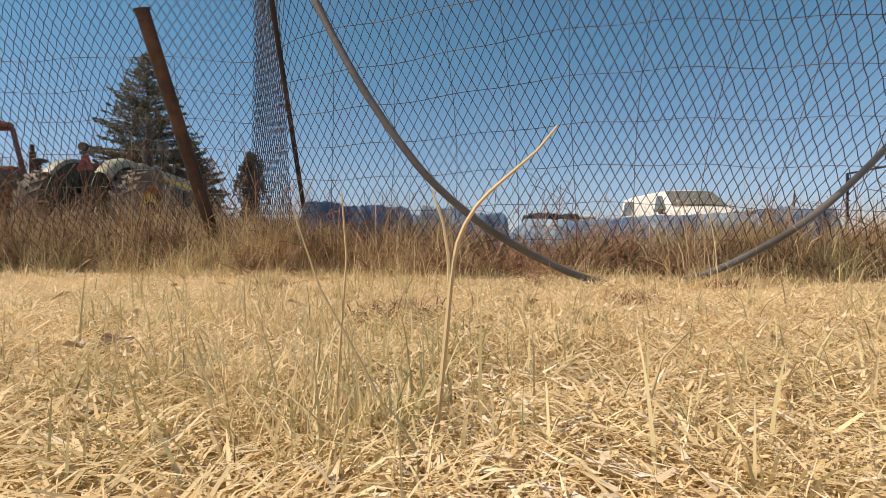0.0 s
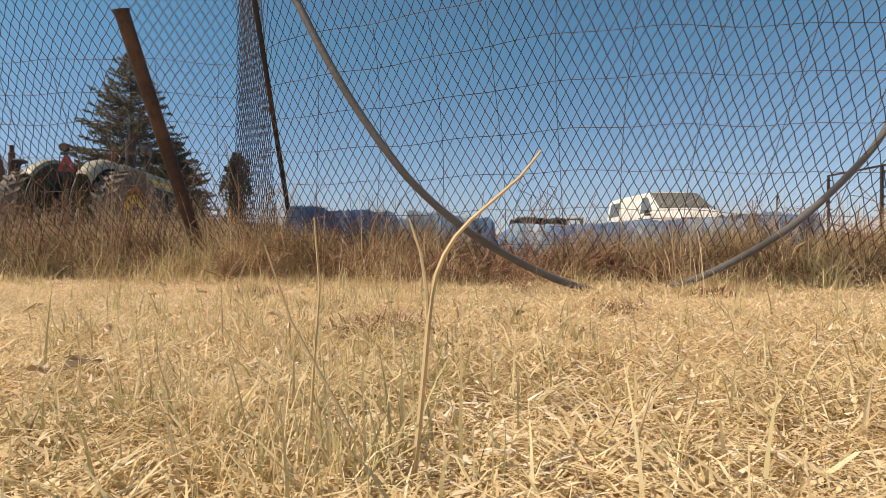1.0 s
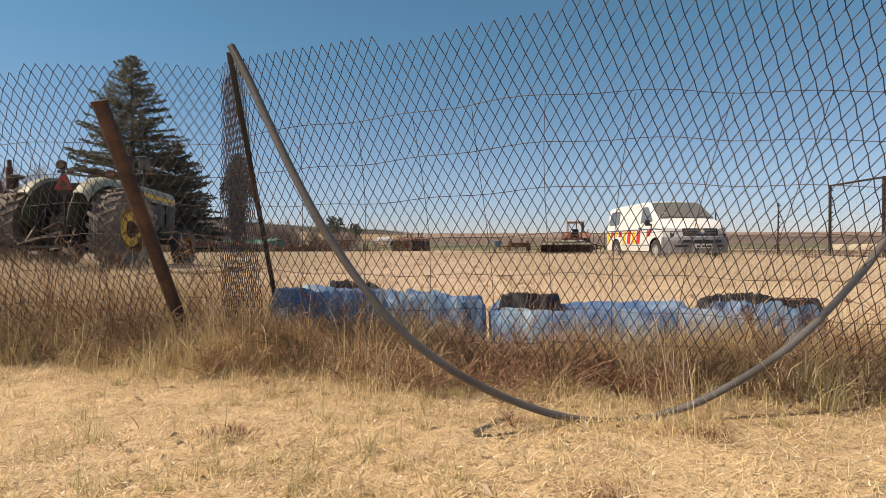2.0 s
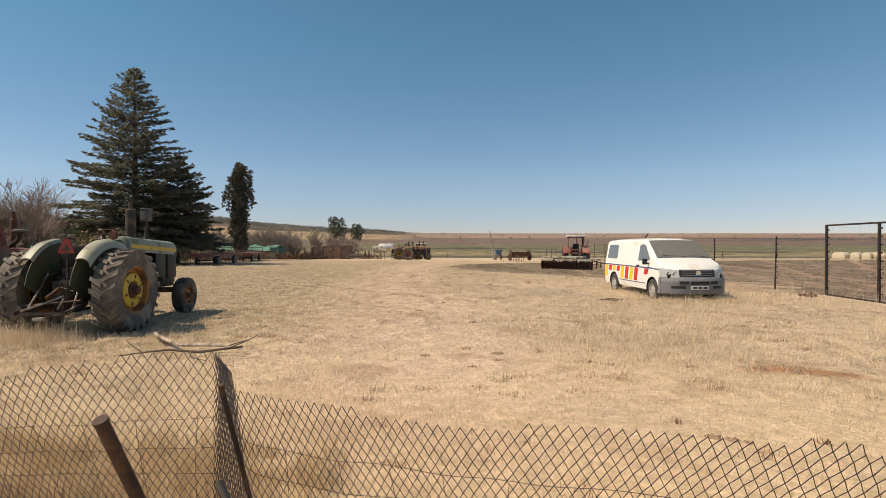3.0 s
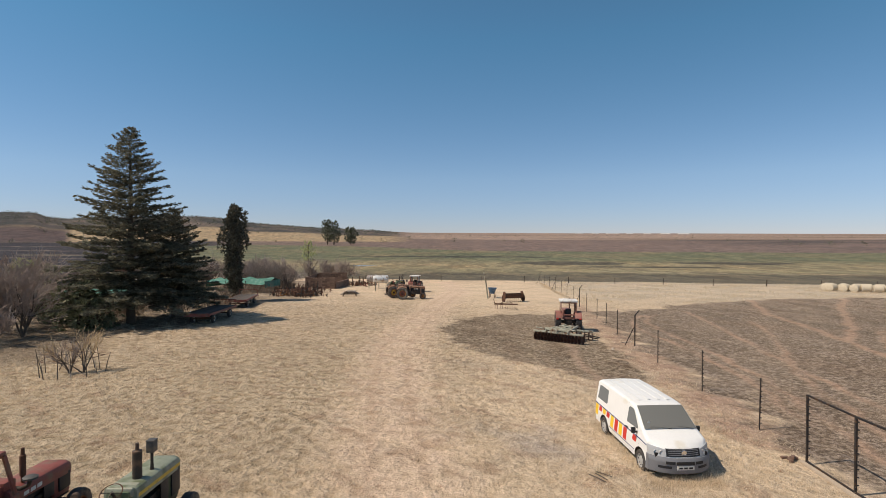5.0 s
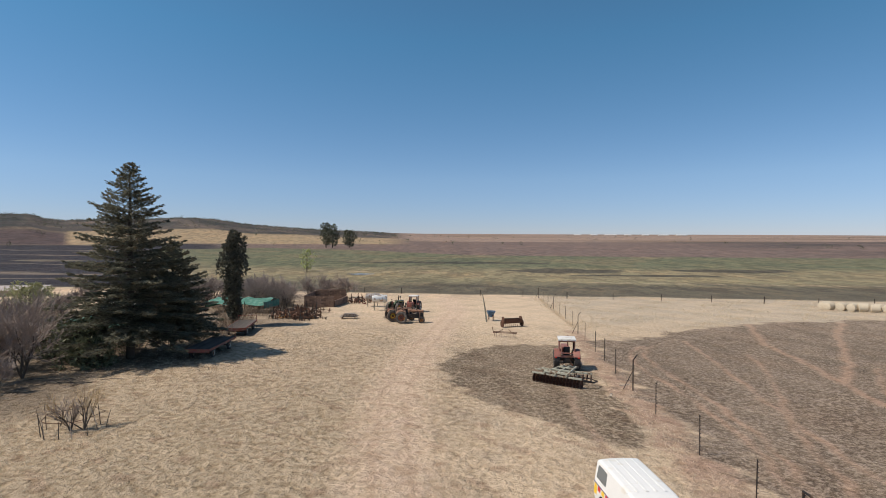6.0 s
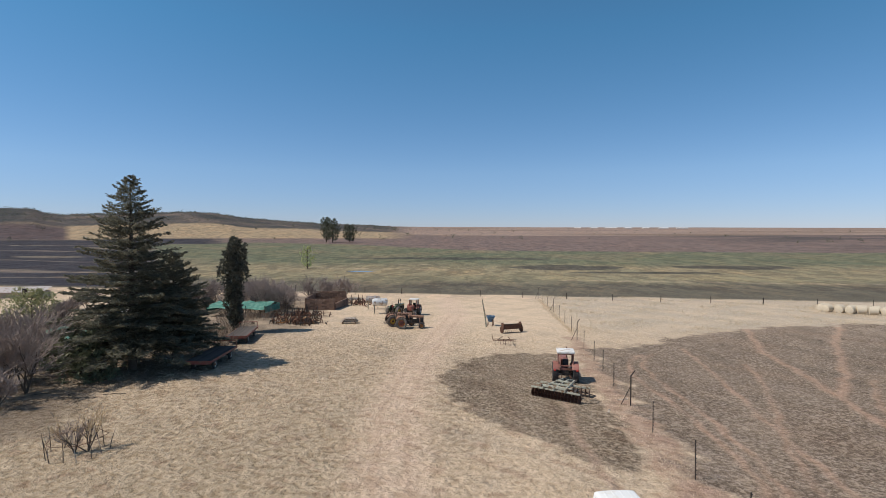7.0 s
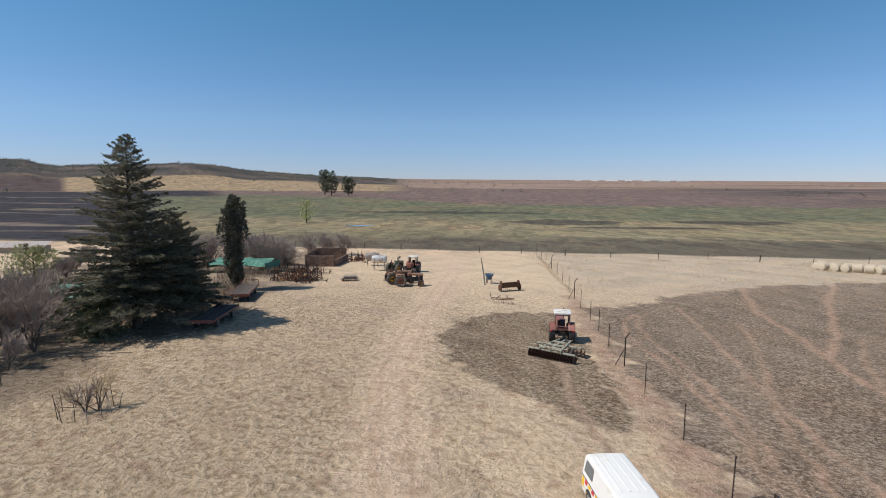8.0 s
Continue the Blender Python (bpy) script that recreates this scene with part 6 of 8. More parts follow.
def leafy_tree(name, x, y, height, rad, seed, material, label, trunk_frac=0.25, clumps=500, leaf=0.5, columnar=False):
    rnd = random.Random(seed)
    z0 = gz(x, y)
    t = thing(name, pose(x, y, z0), label, "tree")
    part("trunk", Shape().tube([(0, 0, -0.2), (0.1, 0, height * 0.35), (0, 0.1, height * 0.75), (0, 0, height * 0.95)], [height * 0.025, height * 0.02, height * 0.01, 0.03], 8), M_BARK, t, "bare trunk")
    limbs, cen, dirs, size = Shape(), [], [], []
    blobs = []
    count = 34 if columnar else 14
    for k in range(count):
        f = trunk_frac + (1 - trunk_frac) * (k + 0.5) / count
        a = k * 2.4 + rnd.uniform(-0.4, 0.4)
        prof = rnd.uniform(0.8, 1.12) * (math.sin(math.pi * min(1, (f - trunk_frac) / (1 - trunk_frac) * 0.86 + 0.1)) ** 0.6)
        if columnar:
            prof = rnd.uniform(0.78, 1.1) * float(np.interp(f, [0.05, 0.2, 0.4, 0.62, 0.85, 0.95, 1.0], [0.42, 0.55, 0.72, 1.0, 0.92, 0.55, 0.30]))
        r = rad * prof * (rnd.uniform(0.25, 0.75) if columnar else 0.6)
        c = Vector((math.cos(a) * r, math.sin(a) * r, height * f))
        limbs.tube([(0, 0, height * max(0.1, f - 0.22)), tuple(c * 0.5 + Vector((0, 0, height * (f - 0.1) * 0.5))), tuple(c)], [0.06, 0.045, 0.02], 5, False)
        blobs.append((c, rad * prof * (0.46 if columnar else 0.5)))
    for _ in range(clumps):
        c, r = rnd.choice(blobs)
        u = Vector((rnd.gauss(0, 1), rnd.gauss(0, 1), rnd.gauss(0, 1))).normalized()
        cen.append(c + Vector((u.x, u.y, u.z * (1.9 if columnar else 1.0))) * r * rnd.uniform(0.4, 1.0))
        dirs.append((u + Vector((0, 0, 0.9 if columnar else -0.1))).normalized())
        size.append(leaf * rnd.uniform(0.6, 1.2))
    tagged(part("branchwork", limbs, M_BARK, t), kind="stuff")
    crown_of(t, np.array(cen), np.array(dirs), np.array(size), material, "leafy crown", 6, 1.0, seed)
    return t


def bare_tree(name, x, y, height, spread, seed, label, material=None, depth=5, fine=0.006):
    rnd = random.Random(seed)
    t = thing(name, pose(x, y, gz(x, y)), label, "tree")
    trunk, twigs = Shape(), Shape()

    def grow(p, d, L, r, level):
        pts, q = [p], p
        dd = d
        for _ in range(3):
            dd = (dd + Vector((rnd.gauss(0, 0.16), rnd.gauss(0, 0.16), rnd.gauss(0.05, 0.1)))).normalized()
            q = q + dd * (L / 3)
            pts.append(q)
        (trunk if level < 2 else twigs).tube(pts, [max(r, fine), max(r * 0.85, fine), max(r * 0.7, fine), max(r * 0.5, fine * 0.8)], 5 if level < 2 else 3, False)
        if level >= depth:
            return
        for k in range(4 if level < 2 else 3):
            b = pts[rnd.randint(1, 3)]
            nd = (dd + Vector((rnd.gauss(0, spread), rnd.gauss(0, spread), rnd.gauss(0.1, 0.35)))).normalized()
            grow(b, nd, L * rnd.uniform(0.62, 0.85), r * 0.55, level + 1)

    for k in range(4):
        a = k * 1.6 + rnd.random()
        grow(Vector((0, 0, -0.05)), Vector((math.cos(a) * 0.45, math.sin(a) * 0.45, 1)).normalized(), height * 0.36, height * 0.013, 0)
    tagged(part("branchwork", trunk, M_BARK, t), kind="stuff")
    tagged(part("twig_mass", twigs, material or M_TWIG, t, "fine bare twigs", smooth=False), kind="stuff")
    return t


conifer("conifer_tree", -30.2, 43.6, 17.6, 7.0, 3, 36, "tall dark blue-green conifer with layered limbs")
conifer("conifer_tree", -28.7, 47.6, 10.6, 5.5, 8, 25, "shorter dark conifer beside the tall one", bare=0.17)
leafy_tree("poplar_tree", -29.5, 62.4, 11.7, 1.75, 4, M_CYPRESS, "narrow dark columnar tree with a broad ragged head", 0.05, 3600, 0.42, True)


# ---- yard fence and gate ----
POSTS = [(10.95, 19.2), (11.1, 24.4), (11.2, 30.6), (11.6, 40.7), (11.95, 45.5), (12.1, 49.5), (12.4, 55.4), (13.1, 66.0), (13.4, 72.5), (13.8, 79.5), (14.3, 95.0), (14.4, 102.0)]
STRAINERS = [(11.45, 35.8), (12.6, 60.0), (14.05, 86.8), (14.5, 109.9)]


def insulators(parent, h):
    for k in range(9):
        z = 0.25 + k * (h - 0.35) / 8
        part("insulator", Shape().lathe([(0, 0.014), (0.02, 0.022), (0.04, 0.022), (0.05, 0.012)], (0.028, 0, z), "x", 8), M_BLACK, parent)


def fence_post(x, y, h=1.95):
    t = thing("fence_post", pose(x, y, gz(x, y), random.uniform(-1, 1), random.uniform(-1, 1), 0), "thin dark steel post of the electric yard fence", "post", "posts of the yard fence")
    part("stake", Shape().tube([(0, 0, -0.1), (0.008, 0, h)], 0.026, 8), M_POST, t)
    if y < 50:
        insulators(t, h)
    return t


def strainer(x, y):
    t = thing("fence_post", pose(x, y, gz(x, y)), "dark strainer post with bent top and a slanting brace", "post", "posts of the yard fence")
    part("stake", Shape().bar((0, 0, -0.1), (0, 0, 2.15), 0.07).bar((0, 0, 2.12), (0.30, 0.05, 2.50), 0.055), M_POST, t)
    part("brace", Shape().bar((-0.03, 0, 1.35), (-0.62, 0.25, -0.05), 0.05), M_POST, t)
    return t


for x, y in POSTS:
    fence_post(x, y)
for x, y in STRAINERS:
    strainer(x, y)


def yard_wires():
    line = sorted(POSTS + STRAINERS + [(10.72, 16.05)], key=lambda p: p[1])
    paths = []
    for k in range(9):
        z = 0.25 + k * 0.2
        paths.append([(x + 0.05, y, gz(x, y) + z) for x, y in line])
    t = thing("fence_wires", Matrix(), "thin strands of the electric fence between posts", "wire")
    for p in paths:
        wires([p], 0.0016, "strand", M_WIRE, t)


yard_wires()


def build_gate():
    g = thing("steel_gate", Matrix(), "dark steel framed mesh gate panel standing in the fence", "gate")
    A, B, C = (10.72, 16.05), (10.74, 14.0), (10.9, 11.3)
    for x, y in (A, B, C):
        p = part("gate_post", Shape().bar((x, y, -0.1), (x, y, 2.22), 0.058), M_POST, g, "dark square gate post", 0.006)
        for k in range(9):
            part("insulator", Shape().lathe([(0, 0.016), (0.03, 0.024), (0.05, 0.014)], (x + 0.04, y, 0.3 + k * 0.22), "x", 8), M_BLACK, p)
    for (x0, y0), (x1, y1) in ((A, B), (B, C)):
        for z in (0.10, 2.20):
            part("rail", Shape().bar((x0, y0, z), (x1, y1, z), 0.05), M_POST, g)
        paths = []
        for z in np.arange(0.2, 2.15, 0.10):
            paths.append([(x0, y0, z), (x1, y1, z)])
        for t in np.linspace(0.04, 0.96, 22):
            paths.append([(x0 + (x1 - x0) * t, y0 + (y1 - y0) * t, 0.1), (x0 + (x1 - x0) * t, y0 + (y1 - y0) * t, 2.2)])
        wires(paths, 0.0007, "gate_mesh", M_WIRE, g, "thin wire mesh")
    solid("kerb_strip", Shape().box((10.72, 13.7, 0.02), (0.26, 5.0, 0.12)), M_CONCRETE, "dusty concrete strip under the gate", "kerb", bevel=0.02)


build_gate()
brick = Shape().box((0, 0, 0.037), (0.22, 0.105, 0.073))
first = solid("loose_brick", brick, M_BRICK, "loose red brick lying by the gate post", "brick", pose(10.45, 16.40, 0.0, 0, 0, 20), bevel=0.006, group="bricks by the gate")
for x, y, z, a in ((10.36, 16.28, 0, 80), (10.58, 16.48, 0, -15), (10.47, 16.36, 0.074, 50), (10.30, 16.5, 0, 5)):
    copy_thing(first, pose(x, y, z, 0, 0, a))

for x, y, L, a in ((11.3, 37.2, 0.9, 20), (9.6, 34.5, 0.8, 70)):
    solid("loose_board", Shape().box((0, 0, 0.02), (L, 0.16, 0.04)), M_DEADWOOD, "pale bleached board lying on the red soil", "board", pose(x, y, gz(x, y), 0, 0, a), bevel=0.005, group="boards by the fence")

# far fence along the valley
for k, t in enumerate(np.linspace(0, 1, 22)):
    x = -52 + 190 * t
    y = float(np.interp(x, [-60, -31, 14.5, 61, 140], [128, 121.5, 110.4, 101, 88]))
    solid("field_post", Shape().tube([(0, 0, -0.1), (0.02, 0, 1.35)], 0.055 if k % 4 else 0.09, 7), M_POST, "short dark post of the field fence", "post", pose(x, y, gz(x, y), random.uniform(-3, 3), random.uniform(-3, 3), 0), group="posts of the field fence")


# ---- red neighbour tractor and the working tractor ----
def build_red_tractor(m):
    t = build_old_tractor(m, "red_tractor", "old faded red tractor with a steel cab frame", M_TRACRED, M_TRACRED, M_TRACRED, M_RUSTRIM, False, 0.20)
    cab = part("cab_frame", Shape().bar((-0.50, 0.60, 2.48), (0.50, 0.60, 2.48), 0.06), M_TRACRED, t, "red steel cab frame", 0.01)
    for p, q in (((0.60, 0.95, 1.0), (0.50, 0.60, 2.50)), ((-0.60, 0.95, 1.0), (-0.50, 0.60, 2.50)), ((0.6, -0.5, 1.2), (0.50, -0.45, 2.50)), ((-0.6, -0.5, 1.2), (-0.50, -0.45, 2.50))):
        part("cab_pillar", Shape().bar(p, q, 0.07), M_TRACRED, cab, "", 0.01)
    part("cab_roof", Shape().box((0, 0.06, 2.55), (1.06, 1.14, 0.09)), M_TRACRED, cab, "red cab roof", 0.03)
    part("cab_side", Shape().box((0.61, 0.25, 1.35), (0.03, 1.2, 0.50)), M_TRACRED, cab, "red cab door lower panel", 0.01)
    stack = part("air_stalk", Shape().tube([(0.28, 1.15, 1.55), (0.52, 1.05, 1.60), (0.74, 0.95, 1.72), (0.80, 0.92, 1.86)], 0.045, 10), M_DARKIRON, t, "dark curved intake stalk")
    part("dust_cap", Shape().lathe([(1.84, 0.06), (1.87, 0.14), (1.91, 0.145), (1.935, 0.10), (1.94, 0.0)], (0.80, 0.92, 0), "z", 20), M_AIRBOX, stack, "dusty dark round cap")
    for k, x in enumerate((0.0, 0.20, 0.40)):
        part("lettering_bar", Shape().box((0.357, 1.40 + x, 1.34), (0.008, 0.15, 0.09)), M_WHITE, t, "white lettering as a plain bar")
    return t


build_red_tractor(pose(-10.08, 8.75, 0.0, 0, 0, 5.2))


def build_cab_tractor(m, label, roof_mat, paint):
    t = thing("cab_tractor", m, label, "tractor")
    RR, RF = 0.80, 0.50
    for sx in (-1, 1):
        wheel_at(t, pose(sx * 0.82, 0, RR), RR, 0.46, 0.45, 20, M_TYRE, M_WHITE, paint, "large lugged rear tyre", sx)
        wheel_at(t, pose(sx * 0.72, 2.35, RF), RF, 0.30, 0.27, 0, M_TYRE, M_WHITE, paint, "front tyre", sx)
        rows = []
        for a in np.linspace(radians(25), radians(155), 14):
            y, z = -0.9 * math.cos(a), RR + 0.88 * math.sin(a)
            rows.append([(sx * 0.48, y, z - 0.03), (sx * 0.52, y, z), (sx * 1.02, y, z), (sx * 1.04, y * 0.96, z - 0.05)])
        f = part("fender", Shape().grid(rows), paint, t, "orange-red fender", thick=0.02)
        part("tail_lamp", Shape().box((sx * 0.90, -0.86, 1.12), (0.16, 0.05, 0.10)), M_RED, f, "red tail lamp", 0.01)
        part("cab_pillar", Shape().bar((sx * 0.60, -0.45, 1.35), (sx * 0.60, -0.40, 2.42), 0.08), paint, t)
        part("cab_pillar", Shape().bar((sx * 0.60, 0.85, 1.20), (sx * 0.58, 0.80, 2.42), 0.07), paint, t)
        part("cab_glass", Shape().box((sx * 0.61, 0.2, 1.85), (0.012, 1.15, 1.0)), M_GLASS, t, "dusty side glass")
    part("window_rail", Shape().bar((-0.6, -0.44, 1.40), (0.6, -0.44, 1.40), 0.09), paint, t, "red window rail")
    part("window_rail", Shape().bar((-0.6, -0.42, 2.36), (0.6, -0.42, 2.36), 0.08), paint, t, "red window rail")
    part("cab_roof", Shape().box((0, 0.20, 2.50), (1.42, 1.62, 0.16)), roof_mat, t, "weathered white cab roof", 0.05)
    part("cab_wall", Shape().box((0, -0.40, 1.14), (1.00, 0.08, 0.22)), paint, t, "red rear cab panel", 0.02)
    part("seat", Shape().box((0, 0.1, 1.25), (0.5, 0.5, 0.12)).box((0, -0.12, 1.58), (0.48, 0.1, 0.6)), M_BLACK, t, "black seat", 0.04)
    part("gearbox", Shape().box((0, 0.5, 0.85), (0.55, 1.8, 0.55)), M_DARKIRON, t, "dark gearbox casting", 0.05)
    part("axle", Shape().tube([(-0.8, 0, RR), (0.8, 0, RR)], 0.12, 12), M_DARKIRON, t)
    part("hood", Shape().box((0, 1.85, 1.32), (0.66, 1.75, 0.60)), paint, t, "orange-red hood", 0.06)
    part("front_axle", Shape().bar((-0.7, 2.35, 0.5), (0.7, 2.35, 0.5), 0.13), M_DARKIRON, t)
    part("exhaust", Shape().tube([(0.22, 1.7, 1.6), (0.22, 1.7, 2.55)], 0.045, 10), M_RUST, t, "rusty exhaust stack")
    for sx in (-1, 1):
        part("lower_link", Shape().bar((sx * 0.28, -0.2, 0.6), (sx * 0.40, -1.1, 0.55), 0.06, 0.09), M_RUST, t)
    return t


build_cab_tractor(pose(8.0, 42.0, gz(8, 42), 0, 0, -6), "orange-red tractor with white cab roof hitched to a harrow", M_WHITE, M_ORANGERED)


def disc_shape(r):
    return Shape().lathe([(0.0, 0.0), (0.035, r * 0.5), (0.075, r * 0.94), (0.08, r), (0.07, r), (0.02, r * 0.5), (-0.01, 0.0)], n=16)


def build_harrow(m):
    """Trailed offset disc harrow, local x along the rear gang, y towards the tractor."""
    t = thing("disc_harrow", m, "grey-green disc harrow with a long row of worn discs", "harrow")
    first = None
    for row, (y0, slant, n) in enumerate(((0.0, 0.0, 15), (1.75, 0.14, 13))):
        ax = part("gang_axle", Shape().bar((-1.85, y0 - 1.85 * slant, 0.30), (1.85, y0 + 1.85 * slant, 0.30), 0.05), M_RUST, t, "rusty gang axle")
        part("gang_beam", Shape().bar((-1.9, y0 - 1.9 * slant, 0.66), (1.9, y0 + 1.9 * slant, 0.66), 0.14, 0.12), M_GREYGREEN, t, "grey-green gang beam", 0.01)
        for k in range(n):
            x = -1.8 + 3.6 * k / (n - 1)
            at = pose(x, y0 + x * slant, 0.30, 0, 0, math.degrees(math.atan(slant)) + (6 if row else -6))
            if first is None:
                first = part("disc", disc_shape(0.31), M_RUST, t, "worn dark steel disc", at=at)
            else:
                again(first, t, at)
        for x in (-1.6, -0.8, 0.0, 0.8, 1.6):
            part("hanger", Shape().bar((x, y0 + x * slant, 0.62), (x, y0 + x * slant, 0.32), 0.05, 0.08), M_RUST, t)
    for x in (-0.9, -0.05, 0.8):
        part("frame_bar", Shape().bar((x, -0.15, 0.80), (x * 0.55, 2.75, 0.82), 0.12, 0.14), M_GREYGREEN, t, "grey-green frame bar", 0.01)
    for y in (0.0, 0.95, 1.85):
        w = 0.95 - 0.15 * y
        part("cross_bar", Shape().bar((-w, y, 0.86), (w * 0.95, y, 0.86), 0.14, 0.12), M_GREYGREEN, t, "grey-green cross bar", 0.01)
    part("top_tube", Shape().tube([(-1.85, 0.32, 0.86), (1.2, 0.32, 0.86)], 0.05, 8), M_GREYGREEN, t)
    part("drawbar", Shape().bar((0.0, 2.7, 0.80), (0.25, 3.6, 0.60), 0.12), M_GREYGREEN, t, "drawbar", 0.01)
    for sx in (1.25,):
        wheel_at(t, pose(sx, 0.95, 0.36), 0.36, 0.2, 0.2, 0, M_TYRE, M_RUSTRIM, M_RUSTRIM, "transport wheel", 1)
    part("side_frame", Shape().bar((1.9, 0.1, 0.66), (2.6, 0.5, 0.45), 0.06).bar((1.7, 0.9, 0.6), (2.6, 1.3, 0.4), 0.06).bar((2.6, 0.5, 0.45), (2.6, 1.3, 0.4), 0.06), M_DARKIRON, t, "dark outrigger frame")
    return t


build_harrow(pose(6.35, 37.0, gz(6.3, 37), 0, 0, -32.5))


# ---- old machines at the far end ----
build_old_tractor(pose(-9.0, 67.2, gz(-9, 67), 0, 0, -84), "old_tractor", "rust-red derelict tractor standing among other old machines", M_RUSTPAINT, M_RUSTPAINT, M_RUST, M_TRACRED)
build_old_tractor(pose(-10.6, 68.8, gz(-10, 69), 0, 0, -70), "old_tractor", "derelict brown tractor with yellow wheel parked close behind", M_RUSTPAINT, M_RUSTPAINT, M_RUST, M_YELLOW)
build_old_tractor(pose(-11.9, 79.5, gz(-12, 79), 0, 0, -20), "old_tractor", "small old green tractor by the fuel tank", M_GREEN, M_GREEN, M_YELLOW, M_YELLOW)
build_cab_tractor(pose(-8.9, 81.6, gz(-9, 81), 0, 0, 170), "faded red tractor with a white cab roof parked far off", M_WHITE, M_TRACRED)


def build_tank(m, material, label, leg):
    t = thing("fuel_tank", m, label, "tank")
    part("shell", Shape().lathe([(-1.25, 0.0), (-1.24, 0.35), (-1.15, 0.58), (-1.0, 0.62), (1.0, 0.62), (1.15, 0.58), (1.24, 0.35), (1.25, 0.0)], (0, 0, leg + 0.6), "x", 28), material, t, "round steel shell")
    part("hatch", Shape().lathe([(0, 0.18), (0.08, 0.18), (0.10, 0.12)], (0.3, 0, leg + 1.2), "z", 14), material, t)
    for x in (-0.85, 0.85):
        for y in (-0.45, 0.45):
            part("leg", Shape().bar((x, y, -0.1), (x, y * 0.9, leg + 0.3), 0.08), M_GREYGREEN, t, "thin steel leg")
        part("cradle", Shape().bar((x, -0.5, leg + 0.02), (x, 0.5, leg + 0.02), 0.10), M_GREYGREEN, t)
    part("tap_pipe", Shape().tube([(-0.9, -0.3, leg + 0.1), (-0.9, -0.5, leg - 0.5), (-0.9, -0.5, 0.4)], 0.03, 6), M_RUST, t)
    return t


build_tank(pose(-14.6, 82.3, gz(-14, 82), 0, 0, 8), M_TANK, "silver fuel tank on thin steel legs", 1.3)
build_tank(pose(-16.9, 88.5, gz(-17, 88), 0, 0, 8), M_DULLTANK, "dull grey fuel tank on steel legs behind the silver one", 1.1)


def build_seeder(m):
    t = thing("fertiliser_hopper", m, "blue fertiliser hopper standing on short legs", "hopper")
    rows = []
    for z, w in ((0.55, 0.28), (0.75, 0.35), (1.25, 0.62), (1.35, 0.64)):
        rows.append([(w * math.cos(a), w * math.sin(a), z) for a in np.linspace(0, 2 * math.pi, 21)])
    part("bin", Shape().grid(rows), mat("worn_blue_paint", (0.055, 0.13, 0.23), 0.5, 0, 0.2, 4, 0.1, (0.2, 0.25, 0.3), 0.4, 3), t, "worn blue bin", thick=0.03)
    for a in (0.5, 2.1, 3.7, 5.3):
        part("leg", Shape().bar((0.5 * math.cos(a), 0.5 * math.sin(a), -0.05), (0.40 * math.cos(a), 0.40 * math.sin(a), 1.0), 0.06), M_RUST, t)
    return t


build_seeder(pose(2.9, 70.2, gz(2.9, 70)))
solid("auger_pole", Shape().tube([(0, 0, -0.1), (-0.25, -0.25, 1.9), (-0.6, -0.7, 3.85)], [0.11, 0.10, 0.05], 8), M_GREYGREEN, "long tapering grey auger tube standing at a slant", "auger", pose(2.28, 68.85, gz(2.3, 69)))


def build_drill(m):
    t = thing("seed_drill", m, "rusty red seed drill with a long open box", "seed drill")
    box = Shape()
    for y in (-0.35, 0.35):
        box.slab([(-1.25, 0.55 if y < 0 else 0.6), (1.25, 0.55 if y < 0 else 0.6), (1.25, 1.05), (-1.25, 1.05)], "y", y - 0.02, y + 0.02)
    for x in (-1.25, 1.25):
        box.slab([(-0.37, 0.5), (0.37, 0.5), (0.37, 1.25), (-0.1, 1.35), (-0.37, 1.05)], "x", x - 0.03, x + 0.03)
    box.box((0, 0, 0.52), (2.5, 0.72, 0.05))
    part("seed_box", box, M_RUST, t, "rusty red seed box", 0.005)
    for x in (-1.38, 1.38):
        wheel_at(t, pose(x, 0.0, 0.45), 0.45, 0.14, 0.32, 0, M_RUST, M_RUST, M_RUST, "iron wheel", 1 if x > 0 else -1)
    for k in range(9):
        x = -1.1 + 2.2 * k / 8
        part("tine", Shape().tube([(x, -0.2, 0.52), (x, -0.45, 0.30), (x, -0.35, 0.02)], 0.022, 5), M_RUST, t)
    part("drawbar", Shape().bar((0, 0.3, 0.5), (0, 1.6, 0.35), 0.08), M_RUST, t)
    return t


build_drill(pose(5.35, 64.8, gz(5.3, 64.6), 0, 0, 24))


def build_rake(m):
    t = thing("tine_cultivator", m, "low rusty tine cultivator frame standing in grass", "cultivator")
    for y in (0, 0.7):
        part("beam", Shape().bar((-1.3, y, 0.55), (1.3, y, 0.55), 0.07), M_RUST, t)
    for k in range(10):
        x = -1.2 + 2.4 * k / 9
        y = 0 if k % 2 else 0.7
        part("tine", Shape().tube([(x, y, 0.6), (x, y - 0.15, 0.35), (x, y + 0.05, 0.02)], 0.02, 5), M_RUST, t)
    for x in (-0.8, 0.8):
        part("brace", Shape().bar((x, 0, 0.55), (x * 0.4, 1.3, 0.75), 0.06), M_RUST, t)
    part("mast", Shape().bar((-1.25, 0, 0.5), (-1.4, 0.2, 1.15), 0.05), M_RUST, t)
    return t


build_rake(pose(3.9, 56.5, gz(3.9, 56.5), 0, 0, -8))


